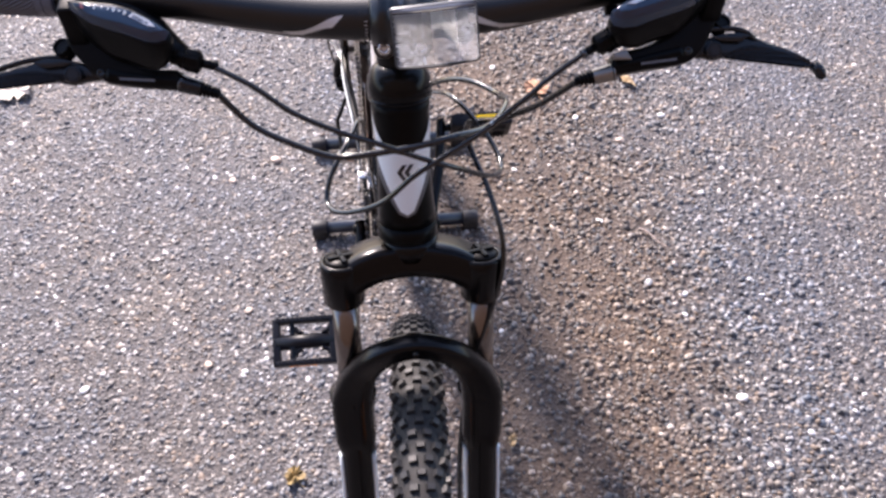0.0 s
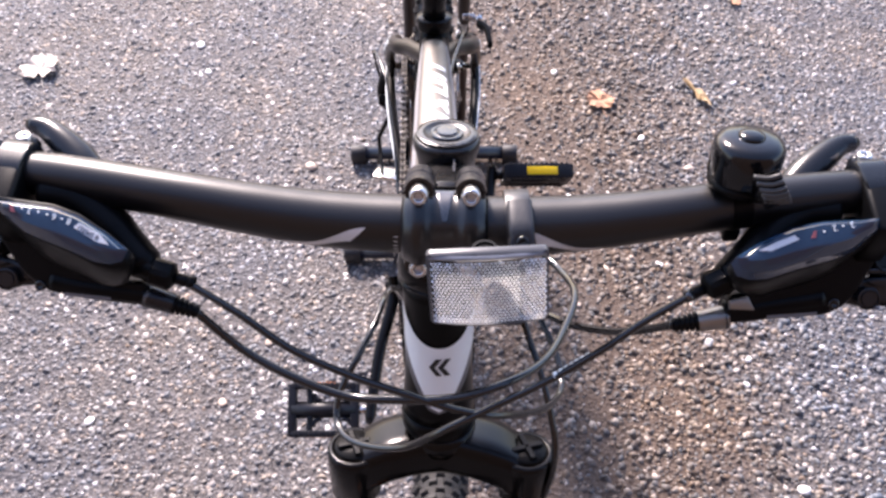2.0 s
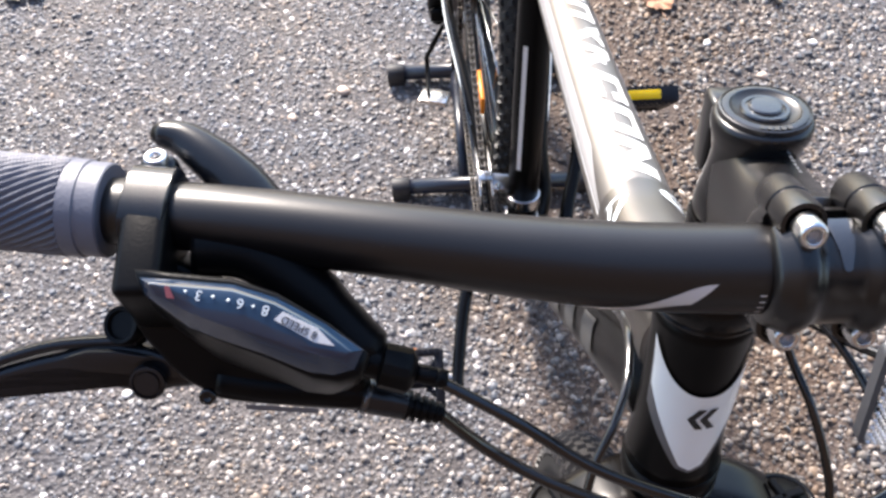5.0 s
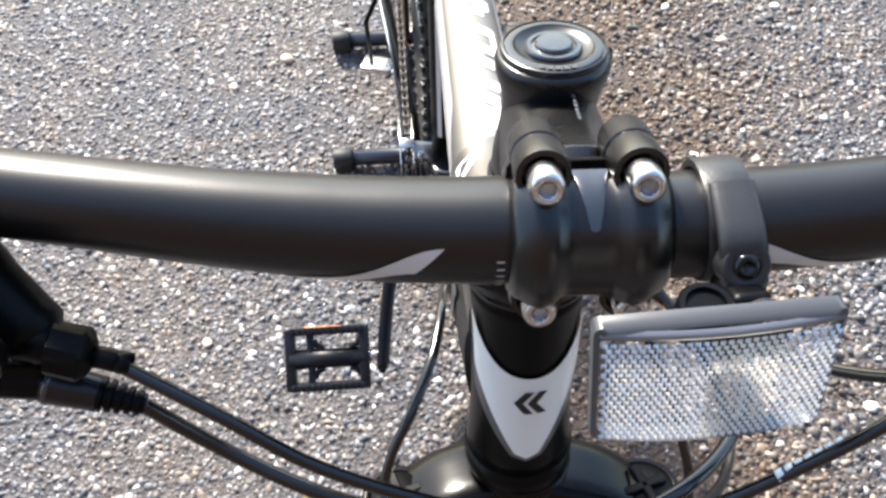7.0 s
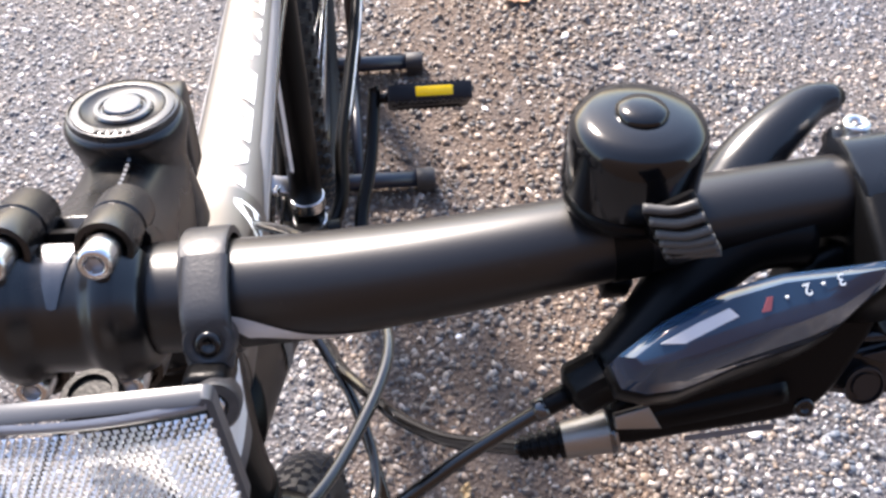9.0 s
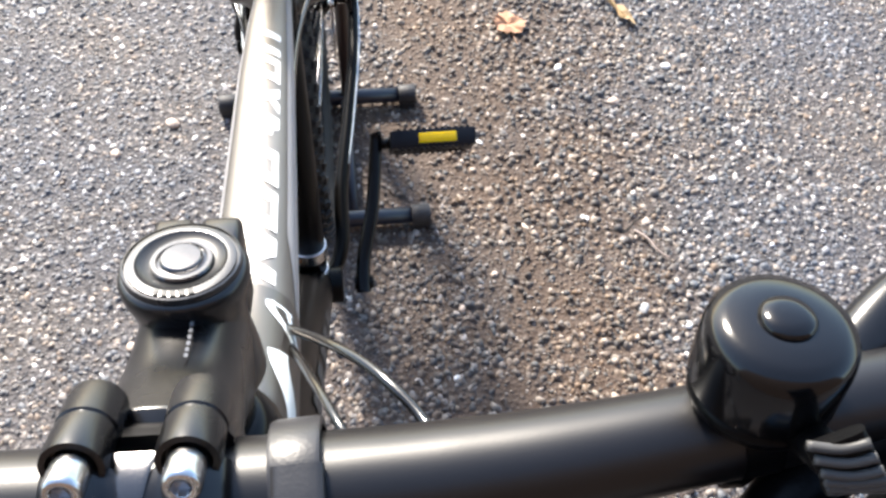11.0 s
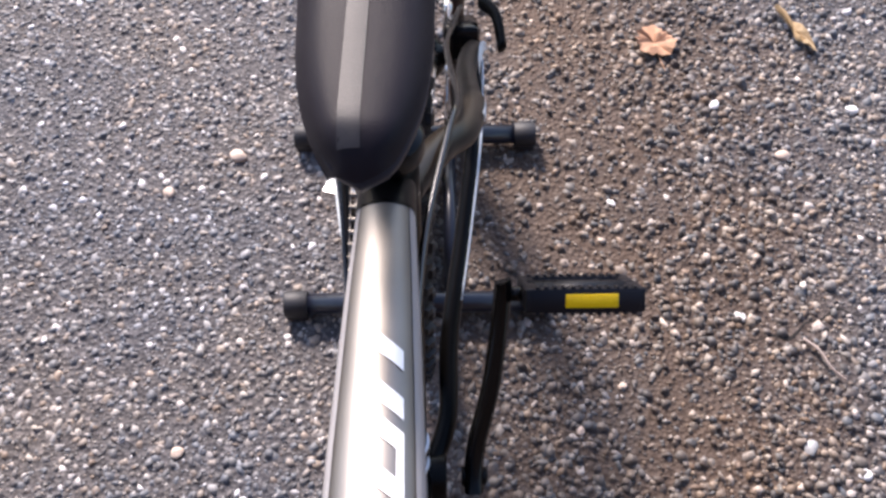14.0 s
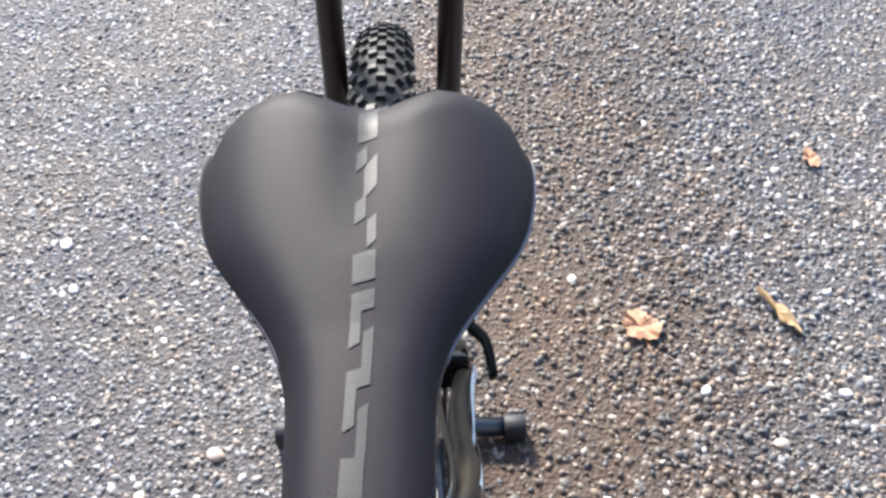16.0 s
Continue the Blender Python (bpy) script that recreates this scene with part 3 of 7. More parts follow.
def tt_station(y):
    for (y0, z0, w0, h0), (y1, z1, w1, h1) in zip(TT, TT[1:]):
        if y <= y1:
            break
    u = min(max((y - y0) / (y1 - y0), 0), 1)
    mixed = [a + (b - a) * u for a, b in ((z0, z1), (w0, w1), (h0, h1))]
    return mixed


def tt_point(y, a, lift=0.0):
    """A point of the top tube; a: degrees from straight up towards +x."""
    z, w, h = tt_station(y)
    c, s = math.cos(radians(a)), math.sin(radians(a))
    f = (abs(c) ** 2.5 + abs(s) ** 2.5) ** (-1 / 2.5)
    up = Vector((0, 0.3, 0.954))
    return Vector((0, y, z)) + up * ((h + lift) * c * f) + Vector((1, 0, 0)) * ((w + lift) * s * f)


def build_top_tube():
    bm = bmesh.new()
    ys = [0.600 + (1.112 - 0.600) * i / 40 for i in range(41)]
    loft(bm, [[tt_point(y, 360 * k / 32) for k in range(32)] for y in ys])
    ob = part("top_tube", bm, GRAPHITE, bicycle, "graphite top tube with white print and silver flanks")
    # pale slanted shapes that stand for the printed name: strokes as (along, across) corners, 0 to 1 each, on a leaning cell
    leg0, leg1 = [(0.0, 0.0), (0.0, 1.0), (0.30, 1.0), (0.30, 0.0)], [(0.70, 0.0), (0.70, 1.0), (1.0, 1.0), (1.0, 0.0)]
    foot, tie, lean_bar = [(0.0, 0.80), (0.0, 1.0), (1.0, 1.0), (1.0, 0.80)], [(0.0, 0.0), (0.0, 0.2), (1.0, 0.2), (1.0, 0.0)], [(0.0, 0.0), (0.36, 0.0), (1.0, 1.0), (0.64, 1.0)]
    kinds = [(leg0, lean_bar, leg1), (leg0, leg1, foot, tie), (leg1, foot, tie, [(0.0, 0.5), (0.0, 1.0), (0.28, 1.0), (0.28, 0.5)]), (lean_bar, [(0.28, 0.55), (0.28, 0.75), (0.9, 0.75), (0.9, 0.55)], leg1), (lean_bar, [(0.45, 0.45), (0.75, 0.45), (0.36, 1.0), (0.0, 1.0)]),
             (leg1, foot, leg0), (leg0, leg1)]
    y, gap = 0.7205, 0.0062
    for strokes, length in zip(kinds, (0.036, 0.035, 0.035, 0.031, 0.030, 0.031, 0.034)):
        for n, corners in enumerate(strokes):
            def fn(u, v, d, y=y, length=length, corners=corners, n=n):
                (a0, c0), (a1, c1), (a2, c2), (a3, c3) = corners
                along = (a0 + (a1 - a0) * v) * (1 - u) + (a3 + (a2 - a3) * v) * u
                across = (c0 + (c1 - c0) * v) * (1 - u) + (c3 + (c2 - c3) * v) * u
                return tt_point(y + length * along - 0.012 * (across - 0.5), -10 + 43 * across, d + 0.00012 * n)
            part("printed_stroke", patch(fn, 6, 6, 0.0004), LETTER_WHITE, ob, "white slanted printed stroke")
        y += length + gap
    for s in (1, -1):
        def fn(u, v, d, s=s):
            yy = 0.675 + 0.425 * u
            wide = 27 * min(1, 5 * u) ** 1.5
            return tt_point(yy, s * (76 - wide * v), d)
        part("side_panel", patch(fn, 40, 4, 0.0003), FLANK_SILVER, ob, "silver-grey flank panel of the top tube")

        def fn(u, v, d, s=s):
            return tt_point(0.675 + 0.425 * u, s * (77 + 5 * v), d)
        part("pinstripe", patch(fn, 40, 2, 0.0005), LETTER_WHITE, ob, "thin white pinstripe")
    def fn(u, v, d):
        a = -180 + 360 * v
        return tt_point(1.0780 + 0.010 * (abs(a) / 180) ** 2 + (1.1118 - 1.0780) * u * (1 - 0.2 * (abs(a) / 180) ** 2), a, 0.0003 + d)
    part("tail_panel", patch(fn, 8, 40, 0.0005), BLACK_FRAME, ob, "black tail end of the top tube")
    # nose of the tube with pale curls: graphite painted darker where the glare stops
    def fn(u, v, d):
        a = -118 + 236 * v
        return tt_point(0.6005 + (0.716 - 0.016 * abs(a) / 118 - 0.6005) * u, a, 0.0002 + d)
    nose = part("nose_shading", patch(fn, 14, 36, 0.0005), NOSE_OFF_GLARE, ob, "nose of the top tube, graphite darkened where the glare stops")
    for s in (1, -1):
        for y0, y1, a0, a1, w0, w1 in ((0.702, 0.672, 22, 60, 9, 9), (0.703, 0.697, 22, 46, 9, 12), (0.697, 0.674, 47, 70, 7, 8), (0.668, 0.628, 28, 56, 24, 20)):
            def fn(u, v, d, s=s, y0=y0, y1=y1, a0=a0, a1=a1, w0=w0, w1=w1):
                k = u * u * (3 - 2 * u)
                return tt_point(y0 + (y1 - y0) * u, s * (a0 + (a1 - a0) * k + (w0 + (w1 - w0) * u) * v), 0.0008 + d)
            part("curl_decal", patch(fn, 10, 4, 0.0003), WHITE_DECAL, nose, "white curled decal")


build_top_tube()


def build_main_tubes():
    start, end = Vector((0, 0.592, 0.845)), BB + Vector((0, -0.012, 0.012))
    pts = spline([start, start.lerp(end, 0.12), start.lerp(end, 0.5), start.lerp(end, 0.88), end], 6)
    rad = [(0.026 - 0.003 * (i / (len(pts) - 1)), 0.029 - 0.004 * (i / (len(pts) - 1))) for i in range(len(pts))]
    ob = part("down_tube", tube(pts, rad, 28, power=2.6), BLACK_FRAME, bicycle, "matt black down tube with dark grey lettering blocks")
    d = (end - start).normalized()
    up = Vector((1, 0, 0)).cross(d)
    if up.z < 0:
        up = -up
    for s in (1, -1):
        for i in range(6):
            def fn(u, v, dd, i=i, s=s):
                along = 0.10 + 0.066 * i + 0.036 * u
                k = along / (end - start).length
                rx, ry = 0.026 - 0.003 * k, 0.029 - 0.004 * k
                a = radians(58 + 52 * v)
                along += 0.012 * (v - 0.5)
                f = (abs(math.cos(a)) ** 2.6 + abs(math.sin(a)) ** 2.6) ** (-1 / 2.6)
                return start + d * along + up * ((ry + 0.0004 + dd) * math.cos(a) * f) + Vector((s, 0, 0)) * ((rx + 0.0004 + dd) * math.sin(a) * f)
            part("letter_block", patch(fn, 4, 6, 0.0003), FAINT_DECAL, ob, "charcoal slanted lettering block")
    st = part("seat_tube", tube([BB - SEAT_DIR * 0.02, BB + SEAT_DIR * 0.2, SEAT_TOP - SEAT_DIR * 0.03, SEAT_TOP], [0.0190, 0.0188, 0.0182, 0.0178], 28), BLACK_FRAME, bicycle)
    part("seat_collar", lathe([(0.0178, -0.007), (0.0205, -0.007), (0.0212, -0.005), (0.0212, 0.006), (0.0205, 0.008), (0.0140, 0.008)], 32,
                              axes(SEAT_TOP, (1, 0, 0), SEAT_DIR)), BLACK_SATIN, st)
    part("collar_bolt", tube([SEAT_TOP + Vector((-0.016, 0.018, -0.003)), SEAT_TOP + Vector((0.016, 0.018, -0.003))], 0.0035, 12), STEEL, st)
    for up, w in ((0.066, 0.0045), (0.057, 0.0035), (0.030, 0.003)):
        part("derailleur_band", lathe([(0.0180, -w), (0.0205, -w), (0.0210, -w + 0.0006), (0.0210, w - 0.0006), (0.0205, w), (0.0180, w)], 32, axes(BB + SEAT_DIR * up, (1, 0, 0), SEAT_DIR)), ALUMINIUM, st, "bright clamp band")
    def fn(u, v, dd):
        p = BB + SEAT_DIR * (0.12 + 0.17 * u)
        a = radians(-50 - 16 * v)
        yv = SEAT_DIR.cross(Vector((1, 0, 0))).normalized()
        return p + (Vector((-1, 0, 0)) * math.cos(a) + yv * math.sin(a)) * (0.0190 + dd)
    part("seat_tube_stripe", patch(fn, 12, 3, 0.0006), SILVER_DECAL, st, "silver stripe down the seat tube")
    part("bottom_bracket_shell", lathe([(0.0, -0.036), (0.021, -0.036), (0.0225, -0.034), (0.0225, 0.034), (0.021, 0.036), (0.0, 0.036)], 32,
                                       axes(BB, (0, 1, 0), (1, 0, 0))), BLACK_FRAME, bicycle)
    for s in (1, -1):
        pts = spline([BB + Vector((s * 0.024, 0.012, 0.004)), (s * 0.038, 1.075, 0.322), (s * 0.041, 1.15, 0.332), (s * 0.056, 1.25, 0.347),
                      (s * 0.069, 1.35, 0.357), (s * 0.073, 1.42, 0.364), (s * 0.072, REAR_AXLE.y, REAR_AXLE.z)], 6)
        n = len(pts)
        rad = [(0.0095 - 0.002 * i / n, 0.0135 - 0.005 * i / n) for i in range(n)]
        cs = part("chain_stay", tube(pts, rad, 18), BLACK_FRAME, bicycle)
        part("pinstripe", tube([p + Vector((s * 0.0072, 0, 0.006)) for p in pts[14:]], 0.0014, 8), WHITE_DECAL, cs, "white stripe along the stay")
        pts = spline([SEAT_TOP - SEAT_DIR * 0.055 + Vector((s * 0.008, 0.012, 0)), (s * 0.03, 1.165, 0.646), (s * 0.047, 1.19, 0.628), (s * 0.0535, 1.225, 0.604),
                      (s * 0.0535, 1.29, 0.556), (s * 0.062, 1.36, 0.492), (s * 0.072, 1.42, 0.418), (s * 0.072, REAR_AXLE.y, REAR_AXLE.z)], 6)
        rad = [0.0105 if i < 20 else 0.0085 for i in range(len(pts))]
        ss = part("seat_stay", tube(pts, rad, 18), STAY_PAINT, bicycle, "dark bronze seat stay with a bend and a white label")

        def fn(u, v, dd, s=s, pts=pts):
            k = 15 + 19 * u
            i = min(int(k), len(pts) - 2)
            p = pts[i].lerp(pts[i + 1], k - i)
            d = (pts[i + 1] - pts[i]).normalized()
            x = (Vector((s, 0, 0)) - d * d.x * s).normalized()
            w = d.cross(x) * (-s)
            w = w if w.z > 0 else -w
            a = radians(95 - 48 * v * (0.35 + 0.65 * min(1, abs(u - 0.3) * 2.4)))
            return p + (w * math.cos(a) + x * math.sin(a)) * (0.0107 + dd)
        part("stay_label", patch(fn, 24, 5, 0.0004), WHITE_DECAL, ss, "white printed label")
    # plates that hold the rear axle
    for s in (1, -1):
        bm = prism([(-0.03, -0.012), (0.006, -0.02), (0.02, 0.0), (0.008, 0.022), (-0.016, 0.03), (-0.034, 0.01)], 0.006, 0.001,
                   axes(REAR_AXLE + Vector((s * 0.07, 0, 0)), (0, 1, 0), (1, 0, 0)))
        part("rear_dropout", bm, BLACK_SATIN, bicycle, smooth=35)


build_main_tubes()


# ---- fork ----
def leg_at(z, s, fore=0.0):
    """The middle of a fork leg at height z; s: side."""
    p = Vector((s * 0.0645, 0.542, 0.786))
    return p + HEAD_DIR * ((z - p.z) / HEAD_DIR.z) + FORE * fore


def build_fork():
    fork = new("fork")
    fork.parent = bicycle
    tagged(fork, "black suspension fork with chromed stanchions")
    mid = head_at(0.776)
    pts = [leg_at(0.764, -1), leg_at(0.769, -1).lerp(mid, 0.2) + HEAD_DIR * 0.002, leg_at(0.774, -1).lerp(mid, 0.5) + HEAD_DIR * 0.003, mid,
           leg_at(0.774, 1).lerp(mid, 0.5) + HEAD_DIR * 0.003, leg_at(0.769, 1).lerp(mid, 0.2) + HEAD_DIR * 0.002, leg_at(0.764, 1)]
    pts = spline(pts, 6)
    n = len(pts) - 1
    rad = []
    for i in range(len(pts)):
        k = abs(2 * i / n - 1)
        rad.append((0.0225 - 0.005 * k ** 2, 0.0175 - 0.001 * k))
    part("crown", tube(pts, rad, 32, side=FORE, power=5.0), FORK_BLACK, fork, smooth=50)
    part("crown_race", lathe([(0.0, -0.066), (0.024, -0.064), (0.0258, -0.056), (0.0258, -0.0452), (0.02, -0.0448)], 32, axes(HEAD_REF, (1, 0, 0), HEAD_DIR)), FORK_BLACK, fork)
    for s in (1, -1):
        m = axes(leg_at(0.786, s), (1, 0, 0), HEAD_DIR)
        part("leg_clamp", lathe([(0.012, -0.046), (0.0175, -0.046), (0.0195, -0.043), (0.0205, -0.01), (0.0205, -0.003), (0.0195, 0.0), (0.016, 0.0005), (0.0155, -0.003), (0.0, -0.003)], 36, m),
             FORK_BLACK, fork)
        bm = lathe([(0.0, -0.002), (0.0148, -0.002), (0.0152, 0.0008), (0.0142, 0.0022), (0.0, 0.0024)], 28, m)
        cap = part("leg_cap", bm, BLACK_PLASTIC, fork, "black plastic cap with a raised cross")
        for k in range(4):
            b = rbox((0.0125, 0.0052, 0.0034), 0.001, m @ pose(0, 0, 0.0035, 0, 0, 90 * k + 20) @ pose(0.0066, 0, 0), 1)
            part("cross_rib", b, BLACK_PLASTIC, cap, smooth=40)
        part("stanchion", tube([leg_at(0.755, s), leg_at(0.64, s)], 0.0128, 28), CHROME, fork, "chromed stanchion")
        top = 0.645
        foot = FRONT_AXLE + Vector((s * 0.056, 0.0, -0.012))
        pts = spline([leg_at(top, s), leg_at(top - 0.012, s), leg_at(0.60, s, 0.001), leg_at(0.50, s, 0.004), leg_at(0.42, s, 0.01), foot + Vector((0, 0.012, 0.03)), foot], 6)
        rad = []
        for i in range(len(pts)):
            k = i / (len(pts) - 1)
            rad.append(0.0180 + 0.0055 * min(1, i / 2.5) * math.exp(-(max(0, k - 0.10) / 0.16) ** 2) + 0.0008 * math.sin(math.pi * k))
        leg = part("lower_leg", tube(pts, rad, 26), FORK_BLACK, fork)
        part("wiper_seal", lathe([(0.0128, 0.007), (0.0165, 0.006), (0.0178, 0.0), (0.0175, -0.008)], 28, axes(leg_at(top, s), (1, 0, 0), HEAD_DIR)), BLACK_PLASTIC, leg)
        for side in (1, -1):
            dec = []
            for i in range(14, 22):
                dec.append(pts[i] + Vector((side * 0.0165, 0, 0)) + FORE * 0.007)
            part("leg_decal", tube(dec, (0.0026, 0.006), 8), WHITE_DECAL, leg, "white flash on the fork leg")
    half = [(leg_at(0.540, -1, 0.0), 0.010, 0.010), (leg_at(0.590, -1, 0.004), 0.0175, 0.0205), (leg_at(0.640, -1, 0.008), 0.0155, 0.0205), (Vector((-0.0515, 0.487, 0.684)), 0.0105, 0.0150),
            (Vector((-0.0300, 0.485, 0.7130)), 0.0100, 0.0120), (Vector((0, 0.485, 0.7240)), 0.0105, 0.0115)]
    a = spline([p for p, *_ in half] + [Vector((-p.x, p.y, p.z)) for p, *_ in half[-2::-1]], 8)
    r = [(x, y) for _, x, y in half] + [(x, y) for _, x, y in half[-2::-1]]
    rad = []
    for i in range(len(a)):
        k = min(i // 8, len(r) - 2)
        u = i / 8 - k
        rad.append((r[k][0] + (r[k + 1][0] - r[k][0]) * u, r[k][1] + (r[k + 1][1] - r[k][1]) * u))
    part("fork_arch", tube(a, rad, 28, side=FORE, power=4.0), FORK_BLACK, fork, "black arch over the front tyre")
    part("arch_stud", lathe([(0.0, 0.008), (0.0022, 0.007), (0.0036, 0.0), (0.004, -0.006)], 16, axes(Vector((0, 0.4765, 0.7250)), (1, 0, 0), FORE + Vector((0, 0, 0.4)))), FORK_BLACK, fork)
    return fork


build_fork()


# ---- wheels ----
def build_wheel(name, axle, seed, rotor_side=1):
    rng = random.Random(seed)
    wheel = new(name)
    wheel.parent = bicycle
    wheel.location = axle
    tagged(wheel, "mountain bike wheel with a knobbly black tyre")

    def at(r, a, x=0.0):
        return Vector((x, r * math.cos(a), r * math.sin(a)))
    sec, core = 0.0255, WHEEL_R - 0.0035 - 0.0255
    bm = bmesh.new()
    rings = []
    for i in range(120):
        a = 2 * math.pi * i / 120
        rings.append([at(core + sec * math.cos(b) * 1.0, a, sec * math.sin(b)) for b in [math.radians(-150 + 300 * k / 22) for k in range(23)]])
    loft(bm, rings, closed_ends=False, ring_closed=False, loop=True)
    part("tyre", bm, RUBBER, wheel, "black rubber tyre carcass")
    tread = bmesh.new()
    rows = 160
    for i in range(rows):
        a = 2 * math.pi * i / rows
        odd = i % 2
        blocks = []
        if odd:
            blocks += [(-15, 0.0078, 0.0066, 0.0045), (15, 0.0078, 0.0066, 0.0045), (-52, 0.0085, 0.0080, 0.0050), (52, 0.0085, 0.0080, 0.0050)]
        else:
            blocks += [(0, 0.0080, 0.0058, 0.0045), (-33, 0.0072, 0.0072, 0.0048), (33, 0.0072, 0.0072, 0.0048)]
        blocks += [(-68, 0.0075, 0.009, 0.004), (68, 0.0075, 0.009, 0.004)] if not odd else []
        for b, w, l, h in blocks:
            br = math.radians(b)
            out = Vector((math.sin(br), math.cos(br) * math.cos(a), math.cos(br) * math.sin(a)))
            along = Vector((0, -math.sin(a), math.cos(a)))
            p = at(core + sec * math.cos(br), a, sec * math.sin(br)) + out * (h / 2 - 0.001)
            m = axes(p, along, out) @ pose(0, 0, 0, 0, 0, rng.uniform(-4, 4) + (12 if b < 0 else -12) * (abs(b) > 20))
            vs = []
            for z, f in ((-h / 2, 1.12), (h / 2, 0.86)):
                for sx, sy in ((-1, -1), (1, -1), (1, 1), (-1, 1)):
                    vs.append(tread.verts.new(m @ Vector((sx * l / 2 * f, sy * w / 2 * f, z))))
            for q in ((4, 5, 6, 7), (0, 1, 5, 4), (1, 2, 6, 5), (2, 3, 7, 6), (3, 0, 4, 7)):
                tread.faces.new([vs[k] for k in q])
    ob = part("tread", tread, TREAD, wheel, "raised rubber tread knobs", smooth=0)
    tagged(ob, kind="stuff")
    bm = bmesh.new()
    prof = [(-0.0125, 0.300), (-0.0128, 0.291), (-0.011, 0.280), (0.0, 0.276), (0.011, 0.280), (0.0128, 0.291), (0.0125, 0.300), (0.010, 0.298), (0.0, 0.290), (-0.010, 0.298)]
    loft(bm, [[at(r, 2 * math.pi * i / 96, x) for x, r in prof] for i in range(96)], loop=True)
    part("rim", bm, BLACK_SATIN, wheel, "black rim", smooth=40)
    hub = lathe([(0.0, -0.052), (0.009, -0.052), (0.011, -0.042), (0.021, -0.034), (0.023, -0.031), (0.014, -0.027), (0.012, 0.0), (0.014, 0.027), (0.023, 0.031), (0.021, 0.034), (0.011, 0.042),
                 (0.009, 0.052), (0.0, 0.052)], 28, axes((0, 0, 0), (0, 1, 0), (1, 0, 0)))
    part("hub", hub, BLACK_SATIN, wheel, smooth=40)
    part("axle", tube([(-0.078, 0, 0), (0.078, 0, 0)], 0.005, 14), STEEL, wheel)
    for i in range(32):
        a = 2 * math.pi * i / 32
        s = 1 if i % 2 else -1
        b = a + (0.55 if (i // 2) % 2 else -0.55)
        part("spoke", tube([at(0.022, b, s * 0.031), at(0.280, a, s * 0.002)], 0.001, 6), STEEL, wheel)
    # brake disc with holes' rim and arms
    x = rotor_side * 0.044
    bm = bmesh.new()
    prof = [(-0.0009, 0.080), (0.0009, 0.080), (0.0009, 0.066), (-0.0009, 0.066)]
    loft(bm, [[at(r, 2 * math.pi * i / 64, x + o) for o, r in prof] for i in range(64)], loop=True)
    for i in range(6):
        a = 2 * math.pi * i / 6
        part("disc_arm", tube([at(0.02, a, x), at(0.068, a + 0.35, x)], (0.0009, 0.0045), 8), STEEL, wheel)
    part("brake_disc", bm, STEEL, wheel, "steel brake disc", smooth=40)
    # amber wheel reflector between the spokes
    mo = axes(at(0.205 if seed == 1 else 0.238, math.radians(112 if seed == 1 else 263), -0.012), at(1, math.radians(112 if seed == 1 else 263)), (1, 0, 0))
    part("spoke_reflector", rbox((0.035, 0.075, 0.007), 0.002, mo), ORANGE, wheel, "orange spoke reflector")
    return wheel


build_wheel("front_wheel", FRONT_AXLE, 1)
rear_wheel = build_wheel("rear_wheel", REAR_AXLE, 2)


